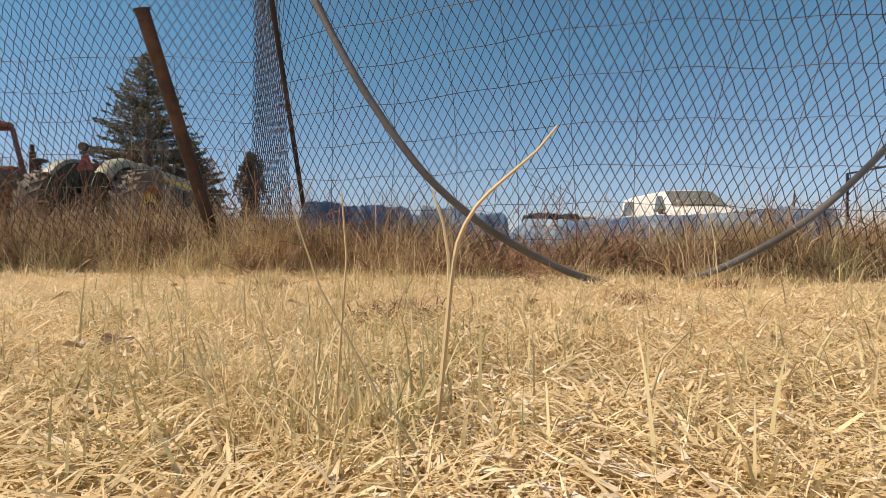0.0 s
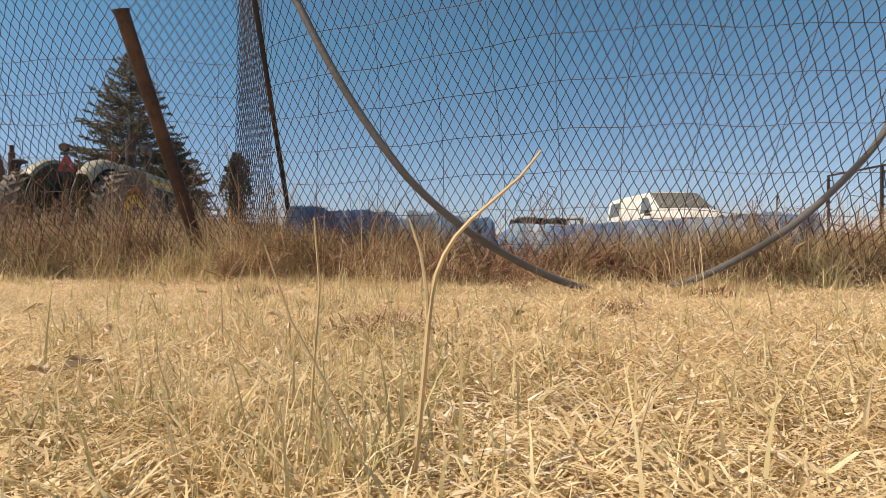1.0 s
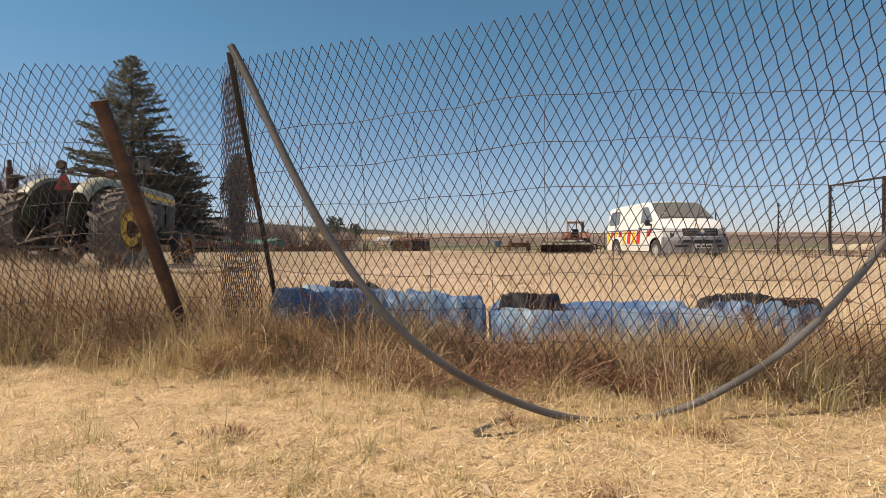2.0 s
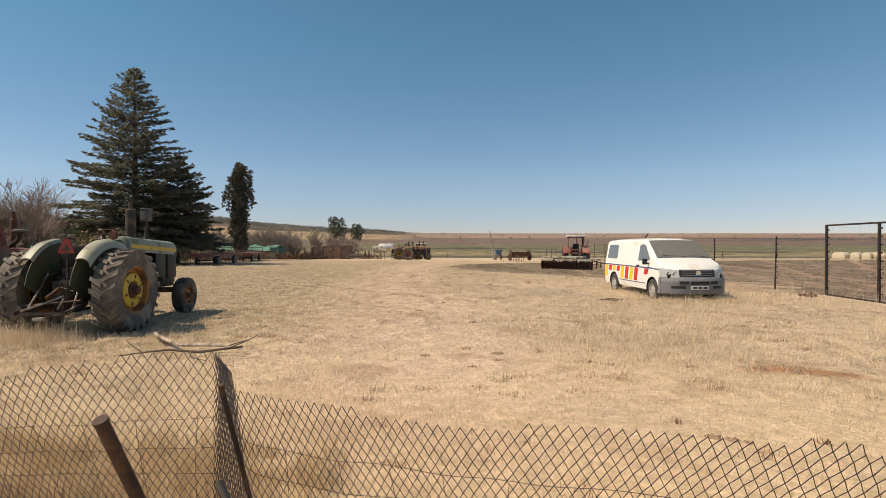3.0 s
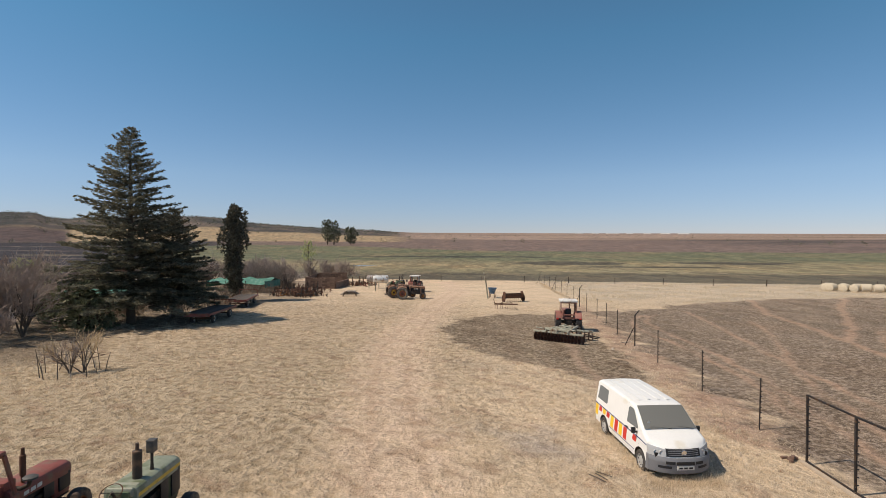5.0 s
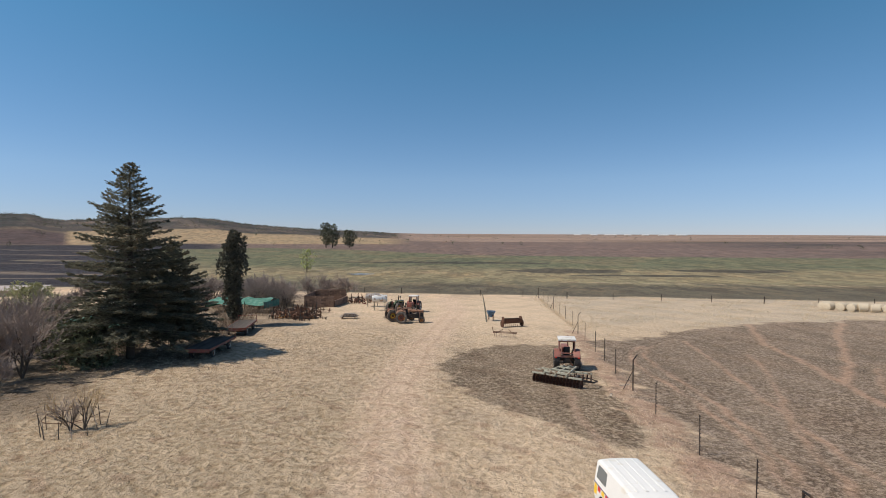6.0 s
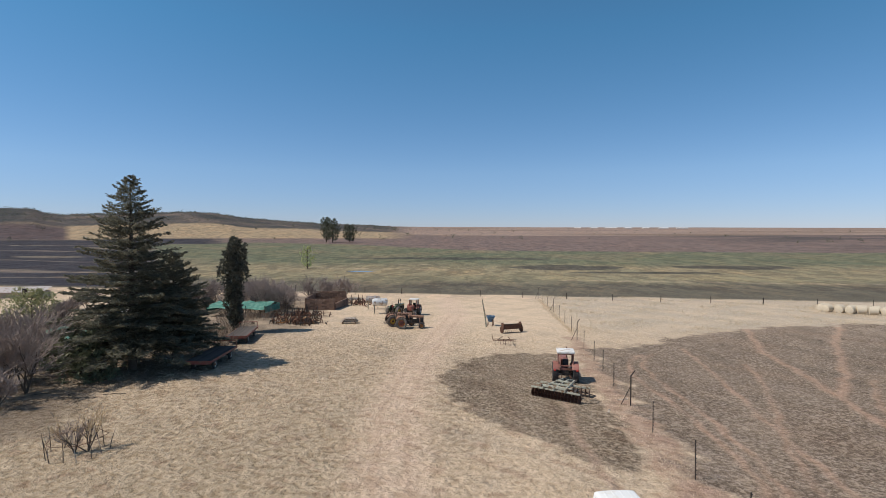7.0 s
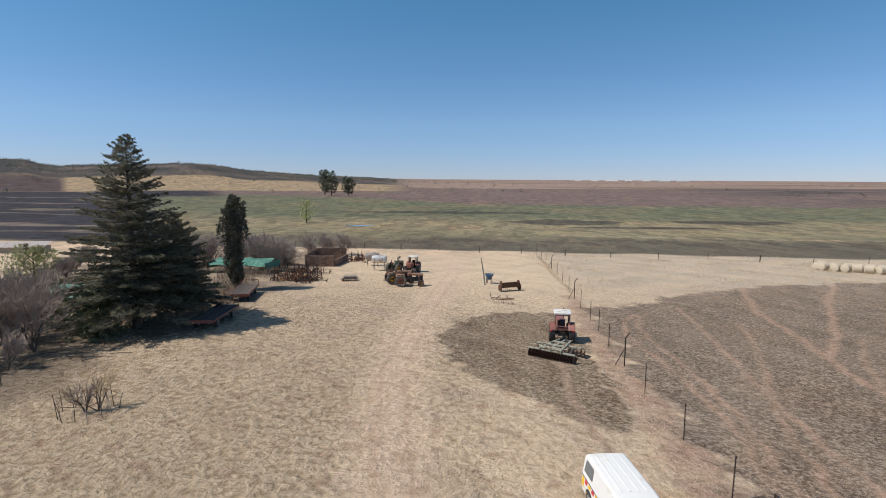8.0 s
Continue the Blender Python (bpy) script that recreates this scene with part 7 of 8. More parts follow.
def build_trailer(m):
    t = thing("flat_trailer", m, "low rusty flat-bed trailer in the shade of the conifers", "trailer")
    deck = part("deck", Shape().box((0, 0, 0.92), (2.2, 6.4, 0.10)), M_DARKIRON, t, "dark plank deck", 0.01)
    for k in range(11):
        part("plank", Shape().box((-1.0 + 0.2 * k, 0, 0.985), (0.185, 6.35, 0.03)), mat("deck_plank", (0.09, 0.075, 0.065), 0.9, 0, 0.3, 3, 0.4, per_object=0.3) if k == 0 else bpy.data.materials["deck_plank"], deck)
    for x in (-1.1, 1.1):
        part("side_rail", Shape().bar((x, -3.2, 0.90), (x, 3.2, 0.90), 0.06, 0.20), M_TRACRED, t, "rust-red side rail")
    part("end_rail", Shape().bar((-1.1, -3.22, 0.86), (1.1, -3.22, 0.86), 0.06, 0.30), M_TRACRED, t, "rust-red end rail")
    for x in (-0.9, 0.9):
        for y in (-1.9, 1.9):
            wheel_at(t, pose(x, y, 0.40), 0.40, 0.24, 0.22, 0, M_TYRE, M_WHITE, M_RUSTRIM, "trailer wheel", 1 if x > 0 else -1)
    for y in (-1.9, 1.9):
        part("axle_beam", Shape().bar((-0.9, y, 0.42), (0.9, y, 0.42), 0.1), M_RUST, t)
    part("headboard", Shape().bar((-1.05, 3.15, 0.95), (-1.05, 3.15, 1.55), 0.06).bar((1.05, 3.15, 0.95), (1.05, 3.15, 1.55), 0.06).bar((-1.05, 3.15, 1.55), (1.05, 3.15, 1.55), 0.06), M_TRACRED, t, "rust-red headboard frame")
    return t


build_trailer(pose(-24.1, 46.2, gz(-24, 46), 0, 0, 5))
build_trailer(pose(-26.6, 58.2, gz(-26.6, 58.2), 0, 0, 12))


def build_shelter(m):
    t = thing("shade_shelter", m, "sagging green shade-net shelter on thin poles", "shelter")
    rows = []
    for i in range(15):
        u = i / 14 * 2 - 1
        rows.append([(u * 4.8, v * 2.6, 1.80 - 0.45 * max(0.0, -v) + 0.22 * (1 - v * v) - 0.22 * math.sin(i * 1.35) * (1 - abs(v)) - 0.1 * math.cos(v * 6 + i)) for v in np.linspace(-1, 1, 11)])
    part("net_roof", Shape().grid(rows), M_NET, t, "bleached green net roof", thick=0.015)
    for i in range(2):
        side = [[(4.8 if i else -4.8, v * 2.6, z) for z in (0.8, 1.3, 1.78)] for v in np.linspace(-1, 1, 7)]
        part("net_side", Shape().grid(side), M_NET, t, thick=0.01)
    for x in (-4.7, -1.6, 1.6, 4.7):
        for y in (-2.5, 2.5):
            part("pole", Shape().tube([(x, y, -0.1), (x, y, 1.85)], 0.045, 7), M_POST, t)
    return t


build_shelter(pose(-35.6, 78.6, gz(-35, 78), 0, 0, -4))
build_shelter(pose(-42.5, 53.0, gz(-42, 53), 0, 0, 30))


def build_ruin():
    """Roofless brick walls laid course by course."""
    t = thing("brick_ruin", pose(-28.3, 86.4, gz(-27, 88) - 0.1, 0, 0, 2), "low roofless brown brick building with broken walls", "building")
    bricks = []
    for name, a, b, h in (("wall", (0, 0), (5.1, 0), 2.1), ("wall", (0, 0.2), (-0.6, 9.2), 2.2), ("wall", (-0.6, 9.4), (5.2, 9.4), 2.4), ("wall", (5.1, 0.2), (5.6, 8.6), 1.3)):
        va, vb = Vector((*a, 0)), Vector((*b, 0))
        w = part("wall", Shape().bar((a[0], a[1], h / 2 - 0.02), (b[0], b[1], h / 2 - 0.02), 0.20, h - 0.06), M_BRICK, t, "brown brick wall")
        n = max(1, int((vb - va).length / 0.9))
        rows = int(h / 0.3)
        for r in range(rows):
            for k in range(n):
                if r == rows - 1 and random.random() < 0.4:
                    continue
                p = va.lerp(vb, (k + 0.5 + (0.25 if r % 2 else -0.25) * (0 < k < n - 1)) / n)
                bricks.append((w, p, r, math.degrees(math.atan2(vb.y - va.y, vb.x - va.x)), (vb - va).length / n))
    mesh = None
    for w, p, r, ang, L in bricks:
        if mesh is None:
            mesh = mesh_of("block", Shape().box((0, 0, 0), (0.86, 0.24, 0.28)), mat("brown_block", (0.18, 0.115, 0.085), 0.9, 0, 0.25, 5, 0.3, per_object=0.35), 0.0)
        o = new("block", mesh)
        o.parent = w
        o.matrix_basis = pose(p.x, p.y, 0.16 + r * 0.30, 0, 0, ang)
    return t


build_ruin()


def scrap_heap():
    rnd = random.Random(5)
    kinds = [M_RUST, M_DARKIRON, M_RUSTRIM, M_DEADWOOD, M_TRACRED]
    for k in range(168):
        cx, cy, sx, sy = ((-26.4, 76.0, 1.6, 1.6), (-22.6, 70.0, 1.2, 0.9), (-25.2, 71.2, 1.5, 0.9), (-25.4, 78.2, 1.5, 1.4), (-20.8, 97.0, 1.6, 2.2))[k % 5]
        x, y = cx + rnd.gauss(0, sx), cy + rnd.gauss(0, sy)
        z = gz(x, y)
        L = rnd.uniform(0.6, 2.0)
        a = rnd.uniform(0, 6.28)
        if k % 3 == 0:
            s = Shape().lathe([(-0.06, 0.30), (0.0, 0.42), (0.06, 0.30)], (0, 0, 0.40), "x", 18, True)
            s.tube([(-0.3, 0, 0.4), (0.3, 0, 0.4)], 0.05, 6)
            solid("scrap_ring", s, kinds[k % 3], "rusty scrap ring in the heap of old machinery", "scrap", pose(x, y, z, 0, rnd.uniform(-20, 20), math.degrees(a)), group="scrap heap")
        elif k % 3 == 1:
            dx, dy = math.cos(a) * L, math.sin(a) * L
            s = Shape().bar((0, 0, 0.05), (dx, dy, rnd.uniform(0.1, 0.5)), 0.12, 0.10).bar((dx * 0.5, dy * 0.5, 0.1), (dx * 0.5 - dy * 0.3, dy * 0.5 + dx * 0.3, 0.5), 0.08)
            solid("scrap_beam", s, kinds[k % 5], "rusty scrap beam lying in a heap", "scrap", pose(x, y, z), group="scrap heap")
        else:
            h = rnd.uniform(0.9, 1.8) if cy > 72 else rnd.uniform(0.5, 1.2)
            s = Shape().bar((0, 0, 0), (rnd.uniform(-0.3, 0.3), 0, h), 0.10).bar((-0.4, 0, h * 0.4), (0.5, 0.1, h * 0.5), 0.08).tube([(-0.4, 0, h * 0.4), (-0.55, 0.1, 0.0)], 0.05, 6).tube([(0.5, 0.1, h * 0.5), (0.6, 0.2, 0.0)], 0.05, 6)
            solid("scrap_implement", s, kinds[k % 2], "upright rusty plough part in the scrap heap", "scrap", pose(x, y, z, 0, 0, math.degrees(a)), group="scrap heap")


scrap_heap()
pal = thing("pallet_stack", pose(-17.0, 71.0, gz(-17, 71), 0, 0, 12), "small stack of grey boards lying on the grass", "boards")
for layer in range(3):
    for k in range(7):
        part("board", Shape().box((0.05 * layer + 0.02 * k, -0.66 + 0.22 * k, 0.30 + 0.19 * layer + 0.02 * (k % 2)), (2.5 - 0.5 * layer, 0.17, 0.06)), M_DEADWOOD, pal)
for z in (0.13, 0.39, 0.58):
    for x in (-0.8, 0.8):
        part("bearer", Shape().box((x * (1.2 - z * 0.7), 0, z), (0.12, 1.5, 0.26 if z < 0.2 else 0.10)), M_RUST, pal)

# round bales
bale = Shape().lathe([(-0.62, 0.0), (-0.62, 0.55), (-0.56, 0.65), (0.56, 0.65), (0.62, 0.55), (0.62, 0.0)], (0, 0, 0.63), "x", 24)
b0 = solid("hay_bale", bale, M_BALE, "pale round hay bale on dry ground", "bale", pose(60.8, 91.5, gz(60.8, 91.5), 0, 0, 20), group="row of hay bales")
for k in range(16):
    x = 61 + 1.25 * (k % 9) + random.uniform(-0.2, 0.2) + (k // 9) * 1.5
    y = 90.5 - 0.95 * (k % 9) + (k // 9) * 2.2 + random.uniform(-0.4, 0.4)
    copy_thing(b0, pose(x, y, gz(x, y) + (1.2 if k in (12, 13) else 0) * 0, 0, 0, random.uniform(-30, 50)))


# ---- caged shrub, shrubs and bare trees ----
def build_cage(x, y):
    t = thing("plant_cage", pose(x, y, gz(x, y)), "rough ring of sticks and wire round a bare shrub", "plant guard")
    n = 14
    ring = []
    for k in range(n):
        a = 2 * math.pi * k / n
        r = 1.4 + random.uniform(-0.15, 0.15)
        h = random.uniform(1.0, 1.55)
        ring.append((r * math.cos(a), r * math.sin(a), 0.85 + random.uniform(-0.1, 0.1)))
        tilt = random.uniform(-0.35, 0.35) if k % 3 else random.uniform(-0.9, 0.9)
        part("stake", Shape().tube([(r * math.cos(a), r * math.sin(a), -0.1), (r * math.cos(a) * 1.03 + tilt * 0.45, r * math.sin(a) + random.uniform(-0.05, 0.05), h * 0.5), (r * math.cos(a) * 1.05 + tilt, r * math.sin(a) * 1.02, h)], [0.024, 0.02, 0.013], 5), M_DEADWOOD if k % 4 == 0 else M_BARK, t)
    part("hoop", Shape().tube(ring + [ring[0]], 0.016, 5), M_RUST, t, "rusty wire hoop")
    return t


build_cage(-21.3, 25.7)
bare_tree("bare_shrub", -20.8, 25.9, 3.0, 0.16, 22, "bare tan shoots standing in a stick cage", M_STRAWDARK, 3, 0.009)
bare_tree("bare_shrub", -21.4, 25.7, 2.3, 0.20, 21, "bare grey shrub inside a stick cage", None, 3, 0.009)
for k, (x, y, h, s) in enumerate(((-35.4, 34.6, 6.0, 31), (-37.6, 38.5, 5.6, 32), (-31.8, 32.0, 3.0, 33), (-36.5, 32.0, 8.0, 34), (-41, 42, 6.0, 35), (-36.5, 37.6, 4.2, 36), (-46, 47, 5.5, 37))):
    bare_tree("bare_tree", x, y, h, 0.42, s, "bare grey-brown fruit tree with dense twigs", None, 4, 0.018)
for k in range(30):
    x = -50.0 + 0.82 * k + random.uniform(-0.8, 0.8)
    y = 81 + 16 * random.random() if x < -29.5 else 98 + 8 * random.random()
    bare_tree("bare_tree", x, y, random.uniform(4.2, 6.0), 0.40, 50 + k, "bare grey orchard tree", None, 4, 0.017)
for k, (x, y) in enumerate(((-60, 74), (-55, 66), (-52, 78), (-48, 72), (-47, 83), (-57, 85), (-64, 82))):
    bare_tree("bare_tree", x, y, 3.6 + 0.4 * (k % 4), 0.42, 80 + k, "bare brown tree beyond the yard edge", None, 4, 0.03)
bare_tree("bare_tree", -33.4, 36.0, 6.4, 0.40, 38, "broad bare grey tree with dense twigs at the yard edge", None, 5, 0.014)
bare_tree("bare_tree", -37.2, 40.6, 6.4, 0.42, 39, "broad bare grey tree with dense twigs at the yard edge", None, 5, 0.014)
leafy_tree("green_shrub", -32.6, 40.6, 3.6, 2.5, 61, M_SHRUB, "dark green bushy shrub under the conifer", 0.05, 500, 0.45)
leafy_tree("green_shrub", -30.8, 40.2, 2.2, 1.8, 62, M_SHRUB, "low dark green shrub at the yard edge", 0.05, 320, 0.4)
leafy_tree("green_shrub", -37.2, 43.5, 3.0, 2.0, 63, M_SHRUB, "dark green shrub behind bare twigs", 0.05, 320, 0.45)
leafy_tree("willow_tree", -59.5, 66.0, 4.6, 3.6, 64, M_OLIVETREE, "pale olive-green round tree", 0.10, 1700, 0.32)
leafy_tree("willow_tree", -69.2, 215.5, 9.3, 3.6, 65, M_WILLOW, "pale green willow alone in the meadow", 0.18, 200, 0.75)
for x, y, h, r, sd in ((-174, 616, 29, 9, 71), (-165, 612, 27, 10, 72), (-147, 622, 20, 9, 73)):
    leafy_tree("gum_tree", x, y, h, r, sd, M_GUM, "tall far gum tree", 0.18, 420, 2.2)


def thicket():
    """Dry brown brush under and behind the trees of the garden."""
    rs = np.random.RandomState(41)
    k = 300
    x, y = rs.uniform(-52, -24, k), rs.uniform(44, 100, k)
    keep = (inside(x, y, [(-29.5, 45), (-26, 50), (-27, 60), (-28, 66), (-30, 80), (-33, 98), (-52, 98), (-52, 44)], 0.3) > 0.5) & (np.hypot(x + 30.2, y - 43.6) > 3)
    x, y = x[keep], y[keep]
    k = len(x)
    i = np.repeat(np.arange(k), 90)
    n = len(i)
    size = rs.uniform(0.5, 1.5, k)[i]
    px, py = x[i] + rs.normal(0, 0.5, n) * size, y[i] + rs.normal(0, 0.5, n) * size
    z = ground_z(px, py) + rs.rand(n) * 0.6 * size
    blades("dry_brush", np.stack([px, py, z], 1), rs.uniform(0.3, 1.1, n) * size, rs.uniform(0.02, 0.05, n), np.abs(rs.normal(0.6, 0.4, n)), rs.uniform(0, 6.283, n), M_BRUSH, "dry brown brush in the old garden", "brush", 3, 0.9)


thicket()


def far_trees():
    rs = np.random.RandomState(9)
    cen, size = [], []
    spots = []
    for _ in range(90):
        a = math.radians(rs.uniform(-44, 40))
        r = rs.uniform(700, 2300)
        spots.append((r * math.sin(a), r * math.cos(a), rs.uniform(3, 8)))
    for _ in range(2600):
        a = math.radians(rs.uniform(-48, -8))
        r = rs.uniform(1120, 1600)
        spots.append((r * math.sin(a), r * math.cos(a), rs.uniform(1.5, 3.6)))
    for x, y, h in spots:
        z = gz(x, y)
        for _ in range(14):
            cen.append((x + rs.normal(0, h * 0.35), y + rs.normal(0, h * 0.35), z + h * rs.uniform(0.1, 0.9)))
            size.append(h * 0.36)
    t = tagged(new("far_bush"), "scattered dark bushes on the far hills", "bushes", "", "stuff")
    d = rs.normal(0, 1, (len(cen), 3))
    crown_of(t, np.array(cen), d / np.linalg.norm(d, axis=1)[:, None], np.array(size), M_GUM, "dark far bushes", 2, 1.0, 4)


far_trees()
pond = Shape()
pond.add([(-44 + 5.4 * math.cos(a) * (1 + 0.2 * math.sin(3 * a)), 203.8 + 3.2 * math.sin(a), gz(-44, 203.8) + 0.05) for a in np.linspace(0, 2 * math.pi, 25)[:-1]], [tuple(range(24))])
solid("pond", pond, M_WATER, "small still pond in the dry meadow", "water", kind="structure")


# ---- things lying about ----
def build_branch():
    t = thing("dead_branch", Matrix(), "long dead branch lying on the grass by the tractor", "branch")
    part("bough", Shape().tube([(-5.55, 8.35, 0.05), (-5.1, 7.75, 0.10), (-4.4, 7.15, 0.09), (-3.7, 7.02, 0.12), (-3.35, 7.05, 0.06)], [0.032, 0.030, 0.026, 0.022, 0.012], 8), M_DEADWOOD, t, "pale bleached bough")
    part("bough", Shape().tube([(-4.95, 6.62, 0.03), (-4.6, 6.72, 0.07), (-4.3, 6.74, 0.10), (-3.85, 6.75, 0.07), (-3.3, 6.95, 0.12)], [0.008, 0.012, 0.018, 0.020, 0.018], 7), M_BARK, t, "brown bough")
    for p in ([(-4.7, 6.7, 0.08), (-4.95, 6.85, 0.14), (-5.1, 6.95, 0.20)], [(-3.5, 6.88, 0.1), (-3.25, 6.75, 0.2), (-3.1, 6.72, 0.26)], [(-4.0, 6.75, 0.07), (-3.8, 6.45, 0.06), (-3.5, 6.3, 0.05)], [(-3.6, 7.03, 0.1), (-3.3, 7.2, 0.18), (-3.2, 7.3, 0.25)]):
        part("twig", Shape().tube(p, [0.010, 0.008, 0.005], 5), M_BARK, t)


build_branch()
for k, (x, y, L, a) in enumerate(((3.85, 14.65, 0.62, 128), (4.0, 14.75, 0.5, 120), (4.12, 14.9, 0.55, 138))):
    solid("loose_stick", Shape().tube([(-L / 2, 0, 0.03), (0, 0.02, 0.05), (L / 2, 0, 0.03)], 0.014, 6), M_BARK, "dark stick lying in the grass", "stick", pose(x, y, gz(x, y), 0, 0, a), group="sticks in the grass")


def dung(x, y, r, seed):
    rs = np.random.RandomState(seed)
    rows = []
    edge = rs.uniform(0.55, 1.15, 15)
    edge[-1] = edge[0]
    for i, (q, h) in enumerate(((0.0, 0.8), (0.4, 0.95), (0.75, 0.5), (1.0, 0.0))):
        high = rs.uniform(0.3, 1.3, 15)
        high[-1] = high[0]
        rows.append([(q * r * math.cos(a) * edge[j], q * r * math.sin(a) * edge[j], h * r * 0.30 * high[j if q else 0] - 0.005) for j, a in enumerate(np.linspace(0, 2 * math.pi, 15))])
    solid("dung_pat", Shape().grid(rows), M_SOIL, "dry brown dung pat on the grass", "dung", pose(x, y, gz(x, y)), group="dung pats")


for k, (x, y, r) in enumerate(((0.46, 7.3, 0.13), (-0.62, 7.05, 0.12), (0.05, 10.4, 0.16), (0.9, 10.6, 0.10), (-1.3, 12.2, 0.13), (2.15, 4.05, 0.11), (2.28, 4.0, 0.09), (2.38, 3.94, 0.07), (1.2, 9.0, 0.09), (-1.6, 15.6, 0.14), (3.3, 9.6, 0.1))):
    dung(x, y, r * 0.85, k)


def leaf_litter():
    n = 90
    x, y = scatter(n, 0.6, 3.6, 50, 0.7)
    V, F = [], []
    rs = np.random.RandomState(3)
    for i in range(n):
        a, L = rs.uniform(0, 6.28), rs.uniform(0.009, 0.022)
        w = L * rs.uniform(0.3, 0.5)
        d, s = np.array([math.cos(a), math.sin(a), rs.uniform(-0.2, 0.5)]), np.array([-math.sin(a), math.cos(a), rs.uniform(-0.3, 0.3)])
        c = np.array([x[i], y[i], gz(x[i], y[i]) + 0.018])
        k = len(V)
        V += [c - d * L, c - d * L * 0.3 + s * w, c + d * L * 0.5 + s * w * 0.7 + np.array([0, 0, 0.006]), c + d * L, c + d * L * 0.5 - s * w * 0.7 + np.array([0, 0, 0.006]), c - d * L * 0.3 - s * w]
        F += [(k, k + 1, k + 2, k + 3), (k, k + 3, k + 4, k + 5)]
    tagged(new("dead_leaves", raw_mesh("dead_leaves", V, F, M_LEAFLITTER)), "dead brown and pale leaves strewn over the straw", "leaves", "", "stuff")


leaf_litter()


def stalk(name, pts, w, label):
    p = np.array(pts, float)
    t = np.arange(len(p))
    tt = np.linspace(0, len(p) - 1, 16)
    path = np.stack([np.interp(tt, t, p[:, k]) for k in range(3)], 1)
    solid(name, Shape().tube(path, [w * (1 - 0.6 * i / 15) for i in range(16)], 5), M_STRAW, label, "grass", group="tall grass stalks near the lawn")


stalk("grass_stalk", [(-0.020, -0.142, -0.004), (-0.016, -0.142, 0.03), (-0.012, -0.142, 0.07), (-0.009, -0.140, 0.105), (-0.005, -0.138, 0.124), (0.006, -0.136, 0.142), (0.022, -0.134, 0.156), (0.038, -0.130, 0.170), (0.049, -0.126, 0.184)], 0.0018, "forked pale grass stalk with a bent tip")
stalk("grass_stalk", [(-0.010, -0.140, 0.09), (-0.011, -0.140, 0.112), (-0.014, -0.139, 0.130), (-0.020, -0.138, 0.148)], 0.0013, "short side blade of dry grass")
stalk("grass_stalk", [(-0.082, -0.115, -0.003), (-0.078, -0.115, 0.06), (-0.074, -0.115, 0.11), (-0.077, -0.115, 0.150)], 0.0012, "thin upright dry grass stalk")
stalk("grass_stalk", [(-0.037, -0.12, -0.004), (-0.063, -0.12, 0.046), (-0.089, -0.12, 0.092), (-0.104, -0.12, 0.135)], 0.0012, "thin leaning dry grass stalk")
stalk("grass_stalk", [(0.10, -0.11, -0.004), (0.105, -0.11, 0.03), (0.112, -0.108, 0.052), (0.130, -0.105, 0.068)], 0.0011, "short hooked dry grass stalk")


# ---- buildings beyond the trees ----
def build_shed(m, w, d, h, roof, label):
    t = thing("farm_shed", m, label, "shed")
    for a, b in (((-w / 2, -d / 2), (w / 2, -d / 2)), ((w / 2, -d / 2), (w / 2, d / 2)), ((w / 2, d / 2), (-w / 2, d / 2)), ((-w / 2, d / 2), (-w / 2, -d / 2))):
        part("wall", Shape().bar((a[0], a[1], h / 2), (b[0], b[1], h / 2), 0.12, h), M_CONCRETE, t, "dusty plastered wall")
    rows = []
    for i in range(41):
        x = -w / 2 - 0.3 + (w + 0.6) * i / 40
        zz = 0.025 * (1 if i % 2 else -1)
        rows.append([(x, -d / 2 - 0.4, h + 0.05 + zz), (x, 0, h + 0.45 + zz), (x, d / 2 + 0.4, h + 0.85 + zz)])
    part("roof", Shape().grid(rows), roof, t, "corrugated sheet roof", thick=0.02, smooth=False)
    part("doorway", Shape().box((w * 0.2, -d / 2 - 0.07, 1.0), (1.0, 0.04, 2.0)), M_DARKIRON, t, "dark doorway")
    return t


build_shed(pose(-96, 104, gz(-96, 104), 0, 0, 20), 10, 4, 1.2, M_SHEDROOF, "long low farm shed with a pale sheet roof")
build_shed(pose(-62, 92, gz(-62, 92), 0, 0, 10), 7, 4, 2.4, M_RUST, "small rusty-roofed farm shed")
build_shed(pose(-47, 66, gz(-47, 66), 0, 0, 15), 3.4, 2.2, 1.7, M_WHITE, "little white-roofed hutch behind the conifer")
for k in range(7):
    x = 640 + 90 * k
    y = 3150 - 30 * k
    w = random.uniform(18, 40)
    solid("far_building", Shape().box((0, 0, 2), (2 * w, 14, 4)).slab([(-7, 3.8), (7, 3.8), (0, 6)], "x", -w, w), M_WHITE, "long white farm building on the horizon", "building", pose(x, y, gz(x, y)), group="buildings on the horizon")


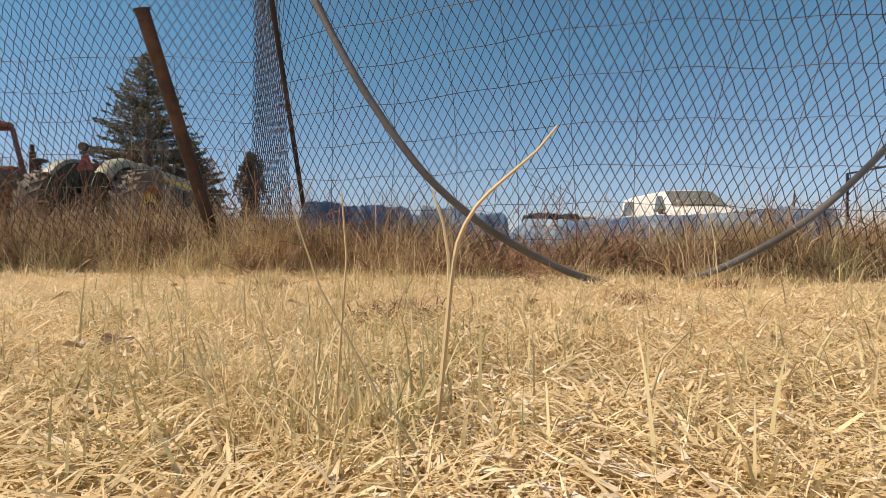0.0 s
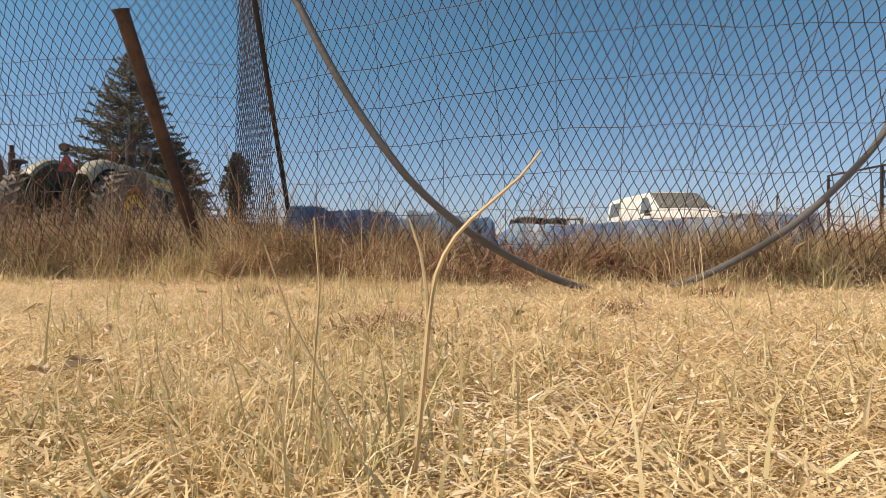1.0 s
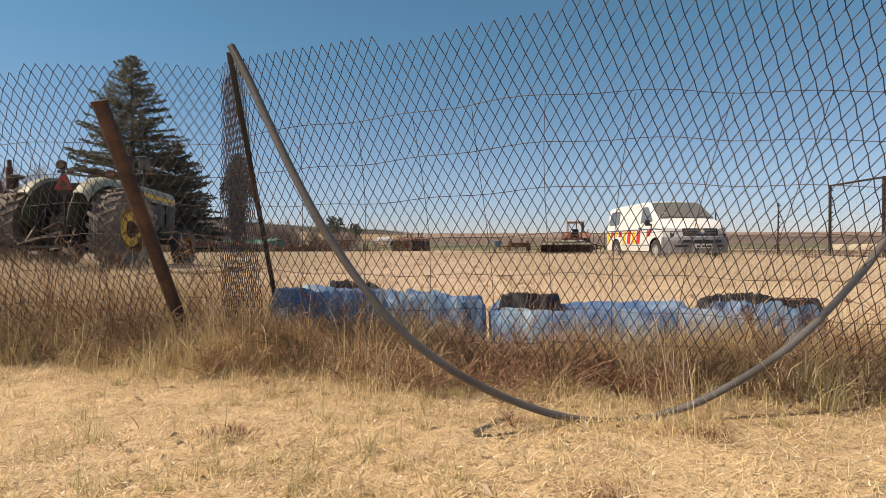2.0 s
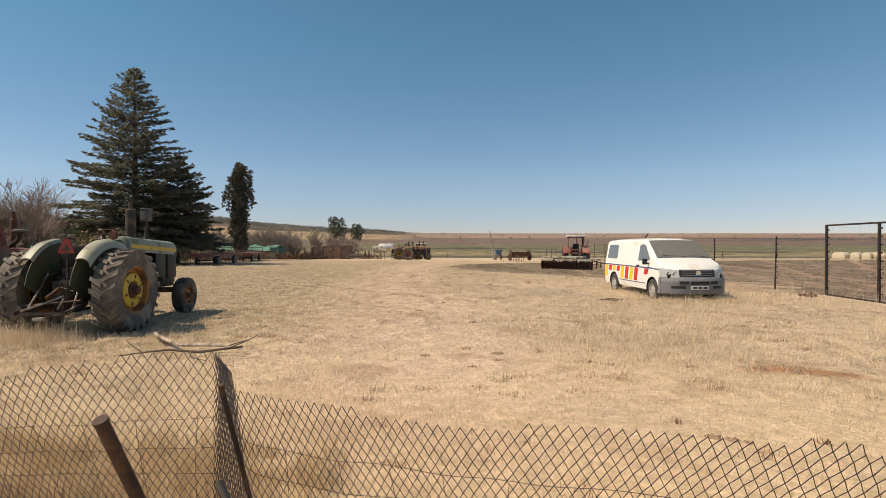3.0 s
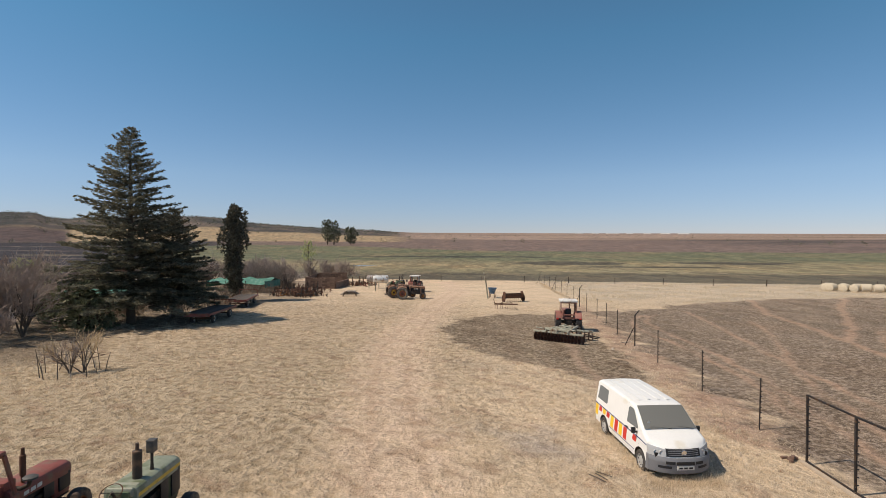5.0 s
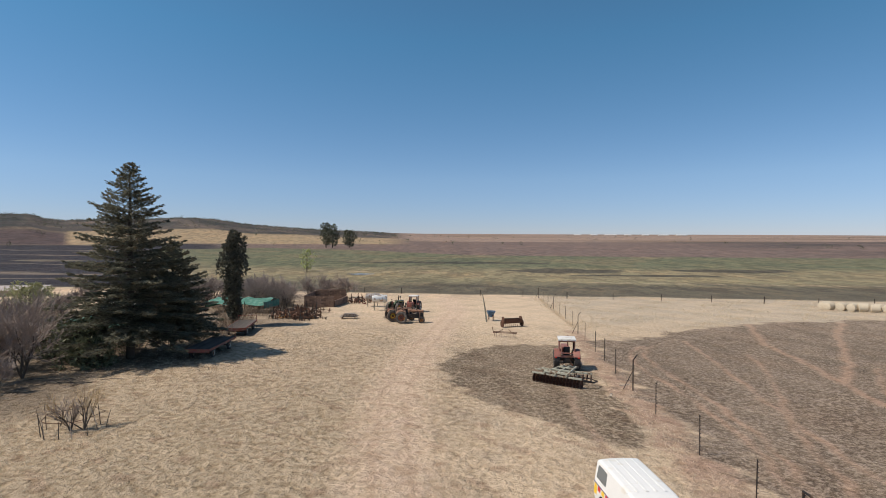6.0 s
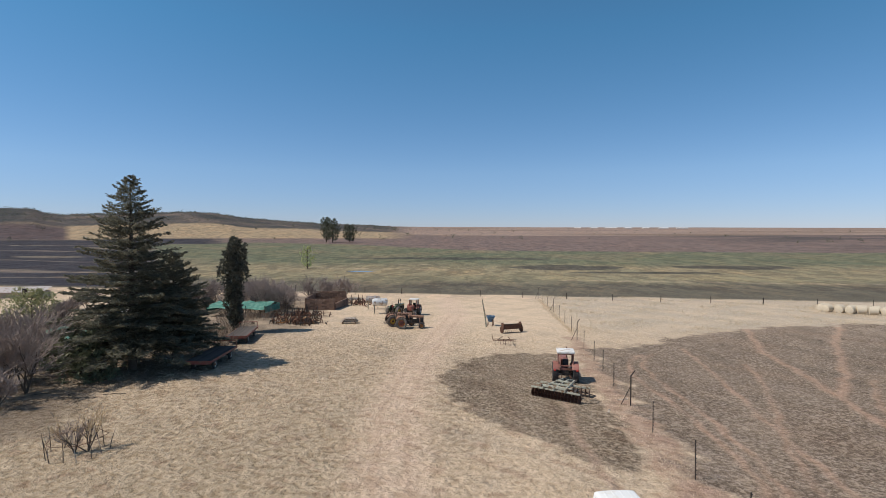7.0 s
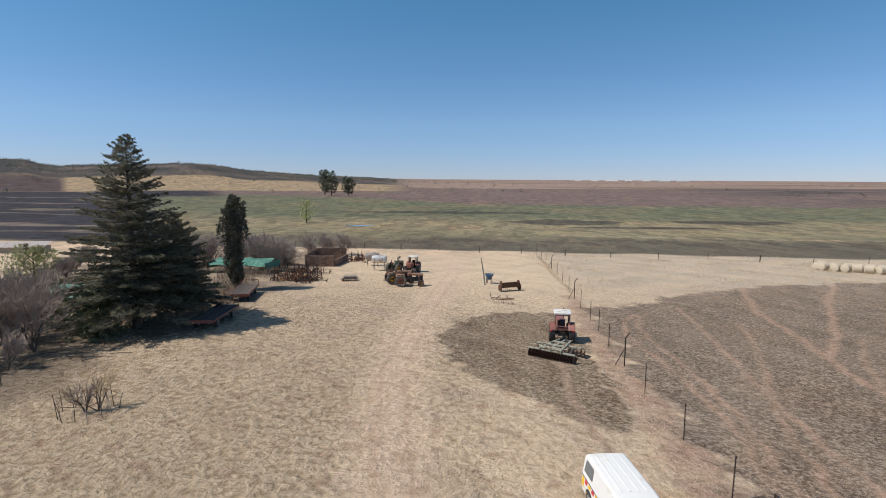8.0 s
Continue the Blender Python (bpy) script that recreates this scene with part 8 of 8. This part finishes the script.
def garden_fence():
    t = thing("garden_fence", Matrix(), "rickety stick and wire garden fence at the yard edge", "fence")
    pts = [(-29.5 - 1.1 * k, 29.0 + 0.55 * k) for k in range(12)]
    for x, y in pts:
        part("stake", Shape().tube([(x, y, gz(x, y) - 0.1), (x + random.uniform(-0.1, 0.1), y, gz(x, y) + random.uniform(0.9, 1.4))], 0.03, 6), M_BARK, t)
    for z in (0.35, 0.75):
        wires([[(x, y, gz(x, y) + z) for x, y in pts]], 0.004, "strand", M_WIRE2, t)
    for k in range(26):
        x, y = random.uniform(-36, -27), random.uniform(27, 37)
        L, a = random.uniform(0.5, 1.8), random.uniform(0, 6.28)
        solid("fallen_stick", Shape().tube([(0, 0, 0.03), (math.cos(a) * L * 0.5, math.sin(a) * L * 0.5, 0.09), (math.cos(a) * L, math.sin(a) * L, 0.04)], 0.025, 5), M_BARK, "fallen grey stick under the fruit trees", "stick", pose(x, y, gz(x, y)), group="sticks under the trees")


garden_fence()


def near_clump():
    """Fine bent blades round the forked stalk."""
    rs = np.random.RandomState(31)
    n = 46
    x, y = -0.03 + rs.normal(0, 0.028, n), -0.11 + rs.normal(0, 0.03, n)
    blades("grass_clump", np.stack([x, y, np.zeros(n)], 1), rs.uniform(0.03, 0.085, n), rs.uniform(0.0010, 0.0022, n), np.abs(rs.normal(0.4, 0.25, n)), rs.uniform(0, 6.283, n), M_OLIVE, "clump of pale thin grass blades on the lawn", "grass", 6, 1.0)


near_clump()


def tall_grass():
    """Standing winter grass beyond the burnt field and along the yard fence."""
    n = 26000
    x, y = np.random.uniform(12.8, 75, n), np.random.uniform(52, 116, n)
    keep = (inside(x, y, BURN_FIELD, 0.5) < 0.3) & (y + 0.10 * x < 117) & (np.random.rand(n) < 0.12 + 0.88 * smooth01(0.0, 0.6, wobble(x, y, 4.0, 6)))
    x, y = x[keep], y[keep]
    i = np.repeat(np.arange(len(x)), 5)
    n = len(i)
    px, py = x[i] + np.random.normal(0, 0.16, n), y[i] + np.random.normal(0, 0.16, n)
    blades("tall_grass", np.stack([px, py, ground_z(px, py) - 0.02], 1), np.random.uniform(0.12, 0.42, n), np.random.uniform(0.014, 0.030, n), np.abs(np.random.normal(0.3, 0.25, n)), np.random.uniform(0, 6.283, n), M_TUSSOCK, "standing pale winter grass beyond the burnt field", "grass", 2, 0.9)
    n = 700
    y = np.random.uniform(64, 108, n)
    x = np.interp(y, [16, 40, 66, 110], [10.75, 11.6, 13.0, 14.5]) + np.random.normal(0, 0.22, n)
    i = np.repeat(np.arange(n), 6)
    px, py = x[i] + np.random.normal(0, 0.07, n * 6), y[i] + np.random.normal(0, 0.10, n * 6)
    blades("fence_line_grass", np.stack([px, py, ground_z(px, py) - 0.02], 1), np.random.uniform(0.10, 0.36, n * 6), np.random.uniform(0.012, 0.025, n * 6), np.abs(np.random.normal(0.4, 0.3, n * 6)), np.random.uniform(0, 6.283, n * 6), M_FIELDGRASS, "uncut dry grass along the yard fence", "grass", 2, 0.9)


tall_grass()


def dead_weed_patches():
    """Dark trodden weed rosettes in the lawn."""
    rs = np.random.RandomState(77)
    for cx, cy, r, n in ((-0.13, 0.39, 0.045, 240), (0.30, 0.62, 0.025, 90), (0.62, 0.95, 0.03, 110), (-0.55, 0.9, 0.03, 110), (0.16, 1.02, 0.02, 70)):
        x, y = cx + rs.normal(0, r, n), cy + rs.normal(0, r * 0.7, n)
        blades("dead_weed", np.stack([x, y, ground_z(x, y) + rs.uniform(0, 0.012, n)], 1), rs.uniform(0.015, 0.05, n), rs.uniform(0.0012, 0.0035, n), np.abs(rs.normal(1.1, 0.3, n)), rs.uniform(0, 6.283, n), M_WEEDTWIG, "dark brown dead weed rosette trodden into the lawn", "weeds", 3, 0.9)


dead_weed_patches()
